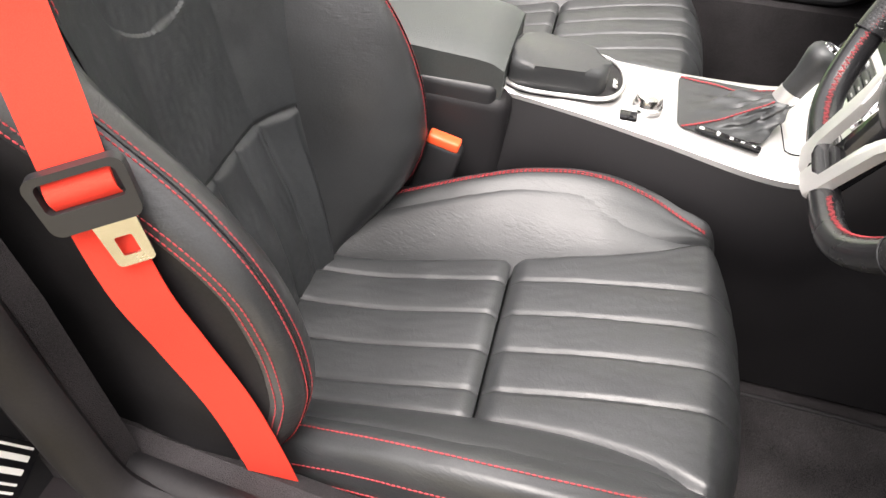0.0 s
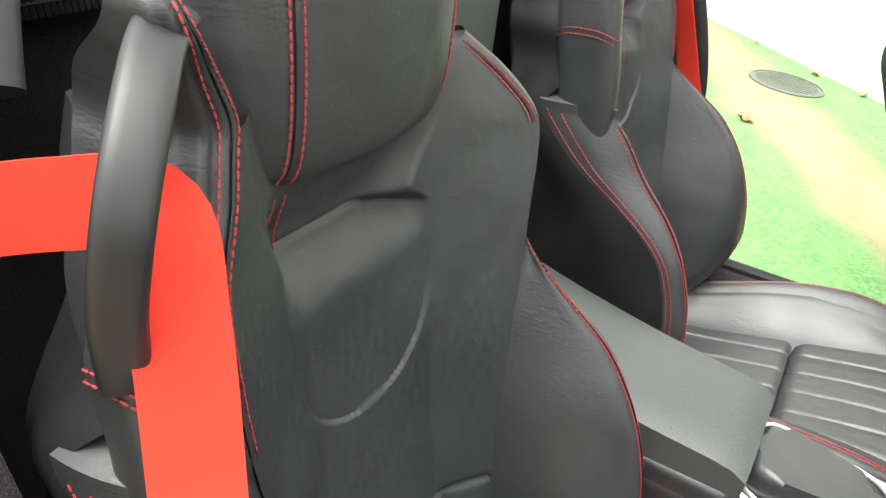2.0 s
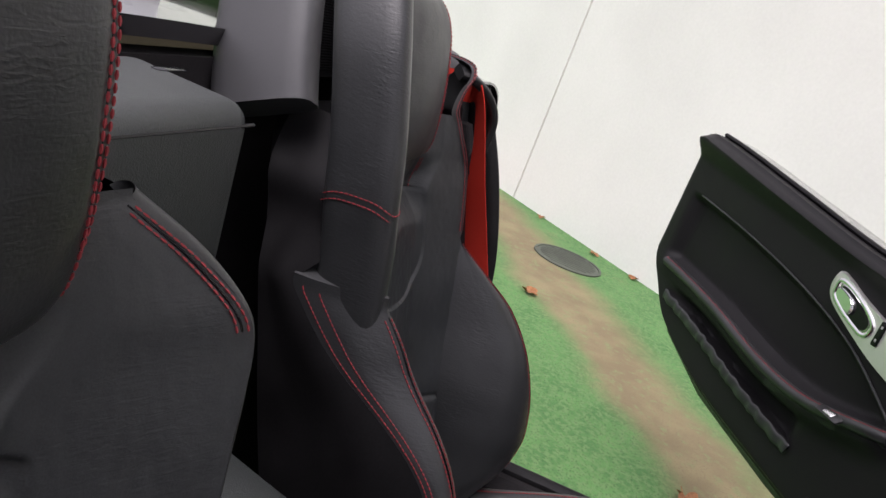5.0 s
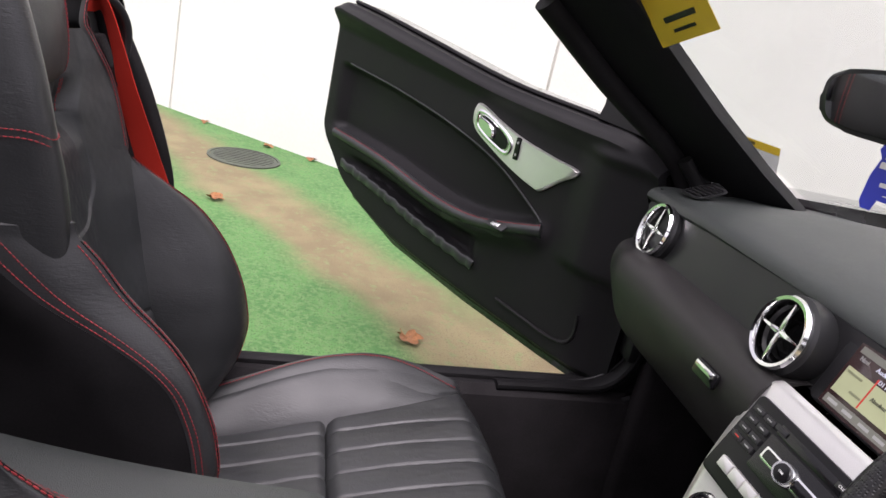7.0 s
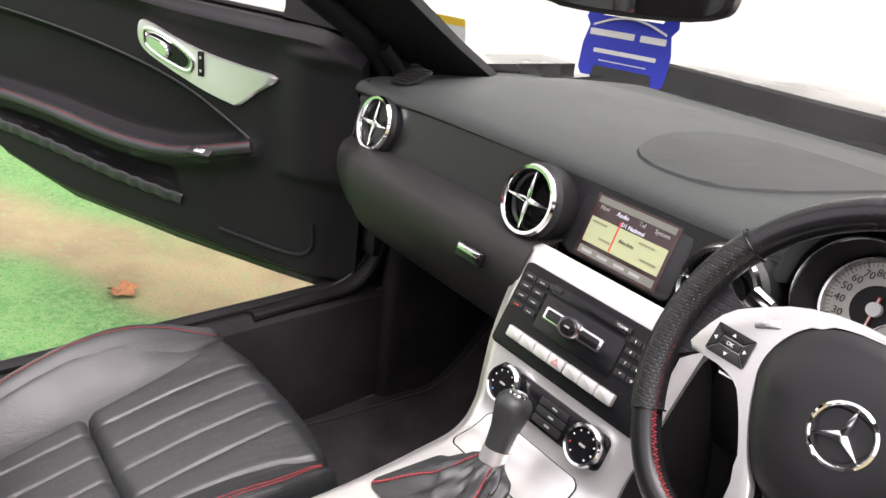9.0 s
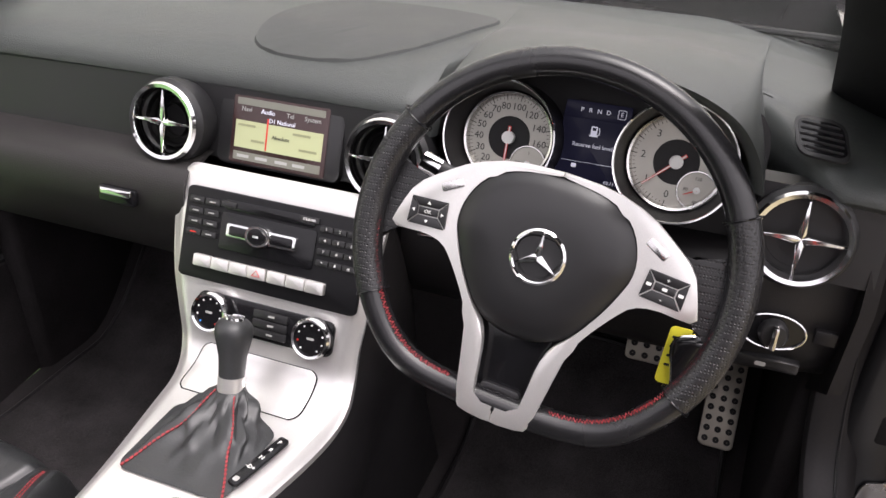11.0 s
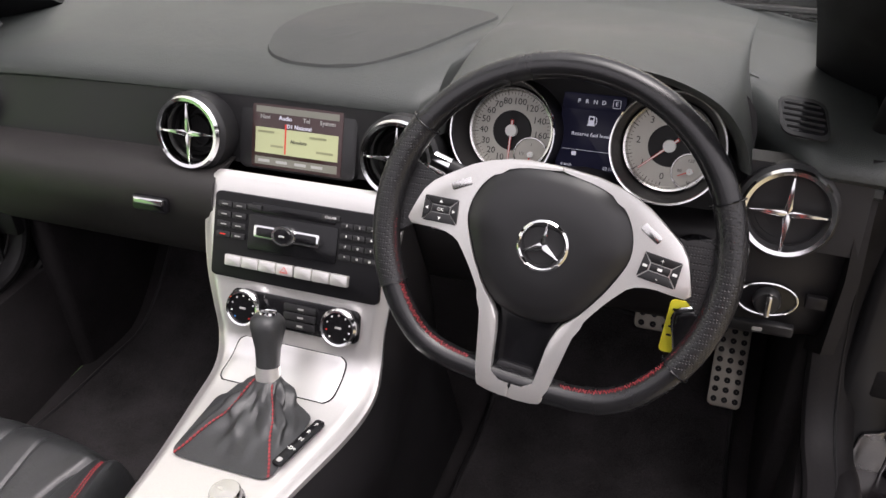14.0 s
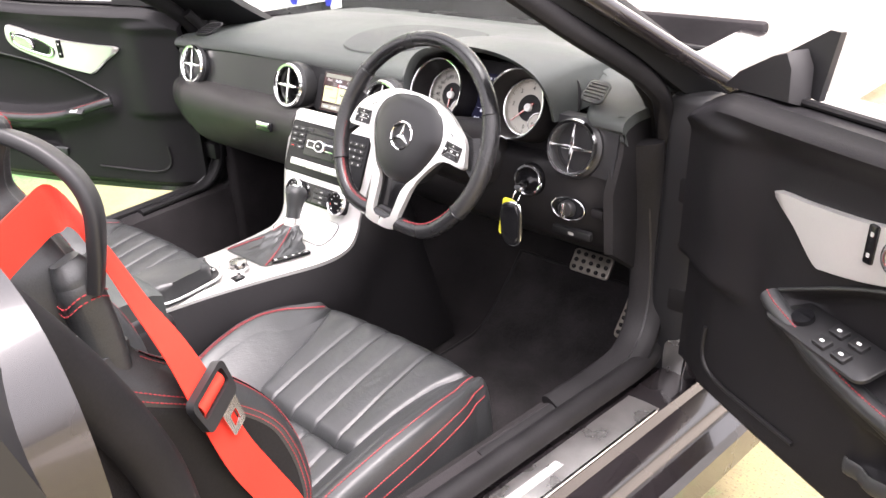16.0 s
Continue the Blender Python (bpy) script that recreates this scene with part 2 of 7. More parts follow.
def turf_material():
    """Green painted ground with a worn tan strip, stains and grit."""
    m = bpy.data.materials.new("green_painted_ground")
    m.use_nodes = True
    nt, b = m.node_tree, m.node_tree.nodes["Principled BSDF"]
    b.inputs["Roughness"].default_value = 0.85
    co = nt.nodes.new("ShaderNodeTexCoord")
    sep = nt.nodes.new("ShaderNodeSeparateXYZ")
    nt.links.new(co.outputs["Object"], sep.inputs[0])

    def noise_tex(scale, detail=5):
        n = nt.nodes.new("ShaderNodeTexNoise")
        n.inputs["Scale"].default_value, n.inputs["Detail"].default_value = scale, detail
        nt.links.new(co.outputs["Object"], n.inputs["Vector"])
        return n.outputs[0]

    def calc(op, a, c):
        n = nt.nodes.new("ShaderNodeMath")
        n.operation = op
        for i, v in enumerate((a, c)):
            if isinstance(v, (int, float)):
                n.inputs[i].default_value = v
            else:
                nt.links.new(v, n.inputs[i])
        return n.outputs[0]

    def blend(f, a, c):
        n = nt.nodes.new("ShaderNodeMix")
        n.data_type = "RGBA"
        nt.links.new(f, n.inputs[0])
        for i, v in ((6, a), (7, c)):
            if isinstance(v, tuple):
                n.inputs[i].default_value = (*v, 1)
            else:
                nt.links.new(v, n.inputs[i])
        return n.outputs[2]

    def rng(v, lo, hi):
        n = nt.nodes.new("ShaderNodeMapRange")
        n.interpolation_type = "SMOOTHSTEP"
        n.inputs[1].default_value, n.inputs[2].default_value = lo, hi
        nt.links.new(v, n.inputs[0])
        return n.outputs[0]
    # signed distance across the worn strip, which runs slantwise from the wall towards the car's nose
    dist = calc("ADD", calc("MULTIPLY", sep.outputs[0], -0.52), calc("MULTIPLY", sep.outputs[1], 0.854))
    dist = calc("ADD", dist, STRIP)
    wob = calc("MULTIPLY", calc("SUBTRACT", noise_tex(1.6), 0.5), 0.35)
    dist = calc("ADD", dist, wob)
    low = rng(dist, -0.20, -0.02)
    near = rng(sep.outputs[0], -2.6, -1.6)
    high = calc("MAXIMUM", rng(calc("MULTIPLY", dist, -1.0), -0.42, -0.16), near)
    strip = calc("MULTIPLY", low, high)
    driver_side = rng(sep.outputs[0], 0.2, 0.6)
    strip = calc("MAXIMUM", strip, driver_side)
    green = blend(rng(noise_tex(9), 0.35, 0.7), (0.060, 0.170, 0.045), (0.096, 0.235, 0.064))
    green = blend(rng(noise_tex(45, 6), 0.42, 0.62), green, (0.120, 0.225, 0.075))
    green = blend(rng(noise_tex(130, 5), 0.55, 0.66), green, (0.045, 0.12, 0.035))
    tan = blend(rng(noise_tex(5), 0.3, 0.7), (0.185, 0.145, 0.078), (0.245, 0.210, 0.110))
    tan = blend(rng(noise_tex(28, 6), 0.5, 0.72), tan, (0.20, 0.22, 0.10))
    tan = blend(rng(noise_tex(150, 5), 0.56, 0.68), tan, (0.16, 0.12, 0.07))
    base = blend(strip, green, tan)
    base = blend(rng(noise_tex(2.3, 6), 0.62, 0.85), base, (0.20, 0.17, 0.09))
    nt.links.new(base, b.inputs["Base Color"])
    bp = nt.nodes.new("ShaderNodeBump")
    bp.inputs["Strength"].default_value, bp.inputs["Distance"].default_value = 0.7, 0.006
    nt.links.new(noise_tex(150, 4), bp.inputs["Height"])
    nt.links.new(bp.outputs[0], b.inputs["Normal"])
    return m


STRIP = -0.95
M_TURF = turf_material()

# ---- builders ----


def thing(name, at, label, category, group="", kind=""):
    """A top-level Empty at a thing's base."""
    ob = new(name)
    ob.empty_display_size = 0.05
    ob.location = at
    return tagged(ob, label, category, group, kind)


def part(name, bm, material, parent=None, label="", sharp=35):
    """Links a bmesh, given in world coordinates, as one mesh object under a thing or a part."""
    if len(bm.faces) > 1:
        bmesh.ops.recalc_face_normals(bm, faces=bm.faces)
    me = bpy.data.meshes.new(name)
    bm.to_mesh(me)
    bm.free()
    for p in me.polygons:
        p.use_smooth = True
    me.set_sharp_from_angle(angle=radians(sharp))
    me.materials.append(material)
    ob = new(name, me)
    if parent:
        ob.parent = parent
        top = parent if parent.type == "EMPTY" else parent.parent
        if parent.type == "EMPTY":
            ob.matrix_parent_inverse = Matrix.Translation(-Vector(parent.location))
    if label:
        ob["label"] = label
    return ob


def soften(pts, n=2):
    """Cuts the corners of an open run of 2D points, its ends kept."""
    for _ in range(n):
        out = [pts[0]]
        for (ax, ay), (bx, by) in zip(pts, pts[1:]):
            out += [(ax * 0.75 + bx * 0.25, ay * 0.75 + by * 0.25), (ax * 0.25 + bx * 0.75, ay * 0.25 + by * 0.75)]
        pts = out + [pts[-1]]
    return pts


def cr(xs, ys, x):
    """A smooth curve through (xs, ys), cubic, at x."""
    xs = list(xs)
    x = min(max(x, xs[0]), xs[-1])
    i = max(j for j in range(len(xs) - 1) if xs[j] <= x)
    def slope(j):
        a, b = max(j - 1, 0), min(j + 1, len(xs) - 1)
        return (ys[b] - ys[a]) / (xs[b] - xs[a])
    h = xs[i + 1] - xs[i]
    t = (x - xs[i]) / h
    return ((2 * t**3 - 3 * t**2 + 1) * ys[i] + (t**3 - 2 * t**2 + t) * h * slope(i) + (-2 * t**3 + 3 * t**2) * ys[i + 1] + (t**3 - t**2) * h * slope(i + 1))


def smooth_path(pts, n=8, closed=False):
    """Catmull-Rom through 3D points."""
    p = [Vector(q) for q in pts]
    out = []
    m = len(p)
    for i in range(m if closed else m - 1):
        a, b, c, d = (p[(i - 1) % m] if closed or i else p[0]), p[i], p[(i + 1) % m], (p[(i + 2) % m] if closed or i + 2 < m else p[-1])
        for k in range(n):
            t = k / n
            out.append(0.5 * ((2 * b) + (c - a) * t + (2 * a - 5 * b + 4 * c - d) * t * t + (3 * b - a - 3 * c + d) * t**3))
    if not closed:
        out.append(p[-1])
    return out


def grid(fn, nu, nv, wrap=False):
    """A surface fn(u, v), u and v in 0..1."""
    bm = bmesh.new()
    cols = nu if wrap else nu + 1
    vs = [[bm.verts.new(fn(i / nu, j / nv)) for j in range(nv + 1)] for i in range(cols)]
    for i in range(nu):
        for j in range(nv):
            a, b = vs[i], vs[(i + 1) % cols]
            bm.faces.new((a[j], b[j], b[j + 1], a[j + 1]))
    return bm


def slab(fn, nu, nv, thick):
    """A surface with a thickness: fn(u, v), and the same moved by thick(u, v) or by a vector."""
    off = thick if callable(thick) else (lambda u, v: Vector(thick))
    bm = bmesh.new()
    top = [[bm.verts.new(fn(i / nu, j / nv)) for j in range(nv + 1)] for i in range(nu + 1)]
    low = [[bm.verts.new(Vector(fn(i / nu, j / nv)) + off(i / nu, j / nv)) for j in range(nv + 1)] for i in range(nu + 1)]
    for i in range(nu):
        for j in range(nv):
            bm.faces.new((top[i][j], top[i + 1][j], top[i + 1][j + 1], top[i][j + 1]))
            bm.faces.new((low[i][j], low[i][j + 1], low[i + 1][j + 1], low[i + 1][j]))
    for i in range(nu):
        for j in (0, nv):
            bm.faces.new((top[i][j], top[i + 1][j], low[i + 1][j], low[i][j]))
    for j in range(nv):
        for i in (0, nu):
            bm.faces.new((top[i][j], top[i][j + 1], low[i][j + 1], low[i][j]))
    return bm


def loft(rings, cap=True, bm=None):
    """Skin through rings of equal count."""
    bm = bm or bmesh.new()
    vs = [[bm.verts.new(p) for p in r] for r in rings]
    n = len(vs[0])
    for a, b in zip(vs, vs[1:]):
        for i in range(n):
            bm.faces.new((a[i], a[(i + 1) % n], b[(i + 1) % n], b[i]))
    if cap:
        bm.faces.new(vs[0])
        bm.faces.new(vs[-1])
    return bm


def rbox(centre, size, bevel=0.004, seg=2, turn=None, taper=None):
    """A box with rounded edges; taper scales its top."""
    bm = bmesh.new()
    bmesh.ops.create_cube(bm, size=1)
    for v in bm.verts:
        if taper and v.co.z > 0:
            v.co.x *= taper[0]
            v.co.y *= taper[1]
        v.co = Vector((v.co.x * size[0], v.co.y * size[1], v.co.z * size[2]))
    if bevel:
        bmesh.ops.bevel(bm, geom=list(bm.edges), offset=min(bevel, min(size) * 0.45), segments=seg, affect="EDGES", profile=0.5)
    m = Matrix.Translation(centre) @ (turn.to_4x4() if turn else Matrix())
    bmesh.ops.transform(bm, matrix=m, verts=bm.verts)
    return bm


def prism(outline, depth, m, bevel=0.0, seg=2):
    """A flat outline in local xy, raised by depth along local z, placed by m; its upper edge rounded."""
    bm = bmesh.new()
    lo = [bm.verts.new((x, y, 0)) for x, y in outline]
    hi = [bm.verts.new((x, y, depth)) for x, y in outline]
    n = len(lo)
    bm.faces.new(lo[::-1])
    topf = bm.faces.new(hi)
    for i in range(n):
        bm.faces.new((lo[i], lo[(i + 1) % n], hi[(i + 1) % n], hi[i]))
    if bevel:
        bmesh.ops.bevel(bm, geom=list(topf.edges), offset=bevel, segments=seg, affect="EDGES", profile=0.5)
    bmesh.ops.transform(bm, matrix=m, verts=bm.verts)
    return bm


def rounded(w, h, r, n=4):
    """The outline of a rounded rectangle."""
    out = []
    for cx, cy, a0 in ((w / 2 - r, h / 2 - r, 0), (-w / 2 + r, h / 2 - r, 90), (-w / 2 + r, -h / 2 + r, 180), (w / 2 - r, -h / 2 + r, 270)):
        for k in range(n + 1):
            a = radians(a0 + 90 * k / n)
            out.append((cx + r * math.cos(a), cy + r * math.sin(a)))
    return out


def soft_outline(pts, n=4):
    """A closed smooth outline through 2D points."""
    return [(p.x, p.y) for p in smooth_path([(x, y, 0) for x, y in pts], n, closed=True)]


def lathe(profile, m, seg=28, cap=False):
    """Turns (radius, height) about local z."""
    rings = [[m @ Vector((r * math.cos(2 * math.pi * k / seg), r * math.sin(2 * math.pi * k / seg), h)) for k in range(seg)] for r, h in profile]
    return loft(rings, cap)


def sweep(pts, prof, up=(0, 0, 1), closed=False, cap=True, scale=None):
    """Carries the outline prof, in (side, up) metres, along a path."""
    pts = [Vector(p) for p in pts]
    n = len(pts)
    rings = []
    for i, p in enumerate(pts):
        a, b = (pts[(i - 1) % n], pts[(i + 1) % n]) if closed else (pts[max(i - 1, 0)], pts[min(i + 1, n - 1)])
        t = (b - a).normalized()
        u = up(i / max(n - 1, 1)) if callable(up) else Vector(up)
        side = t.cross(u).normalized()
        top = side.cross(t).normalized()
        k = scale(i / max(n - 1, 1)) if scale else 1
        rings.append([p + side * (x * k) + top * (y * k) for x, y in prof])
    if closed:
        rings.append(rings[0])
        bm = bmesh.new()
        vs = [[bm.verts.new(q) for q in r] for r in rings[:-1]]
        m = len(vs[0])
        for i in range(len(vs)):
            for j in range(m):
                a, b = vs[i], vs[(i + 1) % len(vs)]
                bm.faces.new((a[j], a[(j + 1) % m], b[(j + 1) % m], b[j]))
        return bm
    return loft(rings, cap)


def circle(r, n=10):
    return [(r * math.cos(2 * math.pi * k / n), r * math.sin(2 * math.pi * k / n)) for k in range(n)]


def ellipse(a, b, n=14, power=1.0):
    out = []
    for k in range(n):
        c, s = math.cos(2 * math.pi * k / n), math.sin(2 * math.pi * k / n)
        out.append((a * math.copysign(abs(c) ** power, c), b * math.copysign(abs(s) ** power, s)))
    return out


def stitches(paths, parent, length=0.0046, gap=0.0013, r=0.0010, name="stitching", material=None):
    """Short raised threads along paths, all of one seam in one mesh."""
    for pts in paths:
        bm = bmesh.new()
        pts = [Vector(p) for p in pts]
        run, acc = 0.0, []
        for a, b in zip(pts, pts[1:]):
            d = (b - a).length
            acc.append((run, a, b, d))
            run += d
        pos, k = 0.0, 0

        def at(s):
            nonlocal k
            while k < len(acc) - 1 and s > acc[k][0] + acc[k][3]:
                k += 1
            s0, a, b, d = acc[k]
            return a.lerp(b, min(max((s - s0) / max(d, 1e-9), 0), 1))
        while pos + length < run:
            p, q = at(pos), at(pos + length)
            t = (q - p).normalized()
            u = t.orthogonal().normalized()
            w = t.cross(u)
            ring = [(u, w)[i % 2] * (r if i < 2 else -r) for i in range(4)]
            ring = [u * r, w * r, -u * r, -w * r]
            a = [bm.verts.new(p + v * 0.6) for v in ring]
            c = [bm.verts.new((p + q) / 2 + v * 1.15) for v in ring]
            e = [bm.verts.new(q + v * 0.6) for v in ring]
            for x, y in ((a, c), (c, e)):
                for i in range(4):
                    bm.faces.new((x[i], x[(i + 1) % 4], y[(i + 1) % 4], y[i]))
            bm.faces.new(a)
            bm.faces.new(e)
            pos += length + gap
        part(name, bm, material or M_THREAD, parent)


def frame_at(origin, xdir, normal):
    """A placing matrix: local x along xdir, local z along normal."""
    z = Vector(normal).normalized()
    x = (Vector(xdir) - z * Vector(xdir).dot(z)).normalized()
    y = z.cross(x)
    m = Matrix((x, y, z)).transposed().to_4x4()
    m.translation = Vector(origin)
    return m


def letters(text, m, size, material, parent, name="lettering", depth=0.0004):
    """Words in the built-in font, flat on the plane of m, as a mesh."""
    cu = bpy.data.curves.new(name, "FONT")
    cu.body, cu.size, cu.align_x, cu.align_y, cu.extrude, cu.resolution_u = text, size, "CENTER", "CENTER", depth, 2
    tmp = bpy.data.objects.new(name, cu)
    scene.collection.objects.link(tmp)
    me = bpy.data.meshes.new_from_object(tmp.evaluated_get(bpy.context.evaluated_depsgraph_get()))
    bpy.data.objects.remove(tmp)
    bpy.data.curves.remove(cu)
    bm = bmesh.new()
    bm.from_mesh(me)
    bpy.data.meshes.remove(me)
    bmesh.ops.transform(bm, matrix=m, verts=bm.verts)
    return part(name, bm, material, parent)


def sm(e0, e1, x):
    t = min(max((x - e0) / (e1 - e0), 0), 1)
    return t * t * (3 - 2 * t)

# ---- ground, wall ----
GROUND = -0.086


def ground_sheet():
    bm = bmesh.new()
    ring = [0.0, 1.0, 2.5, 5, 10, 25, 80, 400]
    xs = sorted({-r for r in ring} | set(ring))
    vs = {(x, y): bm.verts.new((x, y, GROUND)) for x in xs for y in xs}
    for a, b in zip(xs, xs[1:]):
        for c, d in zip(xs, xs[1:]):
            bm.faces.new((vs[a, c], vs[b, c], vs[b, d], vs[a, d]))
    ob = part("ground", bm, M_TURF)
    return tagged(ob, "green painted ground with a worn tan strip", "ground", kind="structure")


ground_sheet()


def pavement_beyond():
    """Pale concrete apron and a field of paving blocks out beyond the driver's side."""
    ap = part("pavement", rbox((5.2, 1.95, GROUND - 0.02), (8.0, 3.5, 0.05), 0.004, 1), M_CONCRETE)
    tagged(ap, "pale worn concrete apron beside the green ground", "pavement", kind="structure")
    bed = part("pavement", rbox((4.5, 4.25, GROUND - 0.022), (9.4, 1.06, 0.05), 0.004, 1), M_CONCRETE)
    tagged(bed, "reddish block paving beyond the apron", "pavement", kind="structure")
    bm = rbox((0, 0, 0), (0.196, 0.096, 0.02), 0.004, 1)
    block = part("block", bm, M_BRICK, bed)
    me = block.data
    first = True
    for j in range(10):
        for i in range(26):
            ob = block if first else new("block", me)
            first = False
            ob.parent = bed
            ob.location = (1.2 + i * 0.2 + (0.1 if j % 2 else 0.0), 3.78 + j * 0.1, GROUND + 0.0075)


pavement_beyond()

# the white wall runs slantwise past the car's nearside and on in front of its nose
WALL_A, WALL_B = Vector((-4.64, -1.28, GROUND)), Vector((-3.79, -0.18, GROUND))
WDIR = (WALL_B - WALL_A).normalized()
WNORM = Vector((WDIR.y, -WDIR.x, 0))


def white_wall():
    m = frame_at(WALL_A - WDIR * 9 - WNORM * 0.25, WDIR, WNORM)
    bm = bmesh.new()
    for u0, u1 in ((0.0, 8.98), (8.995, 11.5), (11.515, 26.0)):
        b = rbox((0, 0, 0), (u1 - u0, 5.0, 0.25), 0)
        bmesh.ops.transform(b, matrix=m @ Matrix.Translation(((u0 + u1) / 2, 2.5, 0.125)), verts=b.verts)
        me = bpy.data.meshes.new("tmp")
        b.to_mesh(me)
        b.free()
        bm.from_mesh(me)
        bpy.data.meshes.remove(me)
    ob = part("wall_nearside", bm, M_WALL)
    tagged(ob, "plain white painted wall with narrow upright joints", "wall", kind="structure")
    b = rbox((0, 0, 0), (26, 5, 0.2), 0)
    bmesh.ops.transform(b, matrix=m @ Matrix.Translation((13, 2.5, 0.138)), verts=b.verts)
    j = part("trim", b, M_JOINT)
    tagged(j, "pale filler in the wall's upright joints", "trim", kind="structure")


white_wall()


def manhole():
    m = Matrix.Translation((-3.67, -0.725, GROUND))
    t = thing("manhole_cover", (-3.67, -0.725, GROUND), "round dark cast-iron drain cover set in the green ground", "manhole cover")
    part("rim", lathe([(0.20, 0.0), (0.20, 0.008), (0.185, 0.008), (0.185, 0.002)], m, 36), M_IRON, t)
    part("lid", lathe([(0.0001, 0.007), (0.17, 0.007), (0.182, 0.005), (0.182, 0.0)], m, 36), M_IRON, t)
    bm = bmesh.new()
    for i in range(-4, 5):
        w = math.sqrt(max(0.165**2 - (i * 0.036) ** 2, 0))
        b = rbox((-3.67 + i * 0.036, -0.725, GROUND + 0.009), (0.014, 2 * w, 0.004), 0.001, 1)
        me = bpy.data.meshes.new("tmp")
        b.to_mesh(me)
        b.free()
        bm.from_mesh(me)
        bpy.data.meshes.remove(me)
    part("rib", bm, M_IRON, t)


manhole()


def dry_leaf(at, size, turn, seed):
    """A curled lobed leaf with a stalk."""
    rnd = random.Random(seed)
    t = thing("dry_leaf", at, "curled brown dry leaf lying on the green ground", "leaf", "fallen leaves")
    n = 40
    bm = bmesh.new()
    c = bm.verts.new((at[0], at[1], at[2] + 0.01))
    ring, mid = [], []
    for k in range(n):
        a = 2 * math.pi * k / n
        r = size * (0.55 + 0.4 * abs(math.cos(2.5 * a)) ** 1.5 + 0.06 * rnd.random())
        for f, li in ((0.5, mid), (1, ring)):
            x, y = r * f * math.cos(a + turn), r * f * math.sin(a + turn)
            z = 0.008 + f * f * size * (0.32 * abs(math.sin(a)) + 0.12 * math.sin(3 * a + seed))
            li.append(bm.verts.new((at[0] + x, at[1] + y, at[2] + max(z, 0.002))))
    for k in range(n):
        l = (k + 1) % n
        bm.faces.new((c, mid[k], mid[l]))
        bm.faces.new((mid[k], ring[k], ring[l], mid[l]))
    part("blade", bm, M_LEAF, t)
    e = Vector(at)
    part("stalk", sweep(smooth_path([e + Vector((0, 0, .01)), e + Vector((-size * .7, -size * .3, .006)), e + Vector((-size * 1.3, -size * .5, .012))], 4), circle(0.0016, 6)), M_LEAF, t)


dry_leaf((-1.633, -0.007, GROUND), 0.05, 0.4, 1)
dry_leaf((-2.84, -0.78, GROUND), 0.045, 1.2, 2)
for i, (u, off) in enumerate(((0.35, 0.05), (0.9, 0.08), (1.2, 0.04), (-0.6, 0.06), (-1.4, 0.05), (-2.3, 0.08))):
    p = WALL_A + WDIR * u + WNORM * off
    dry_leaf((p.x, p.y, GROUND), 0.035, i * 1.3, 5 + i)

# ---- body of the car: floor, sills, pillars, windscreen, bonnet, rear deck ----


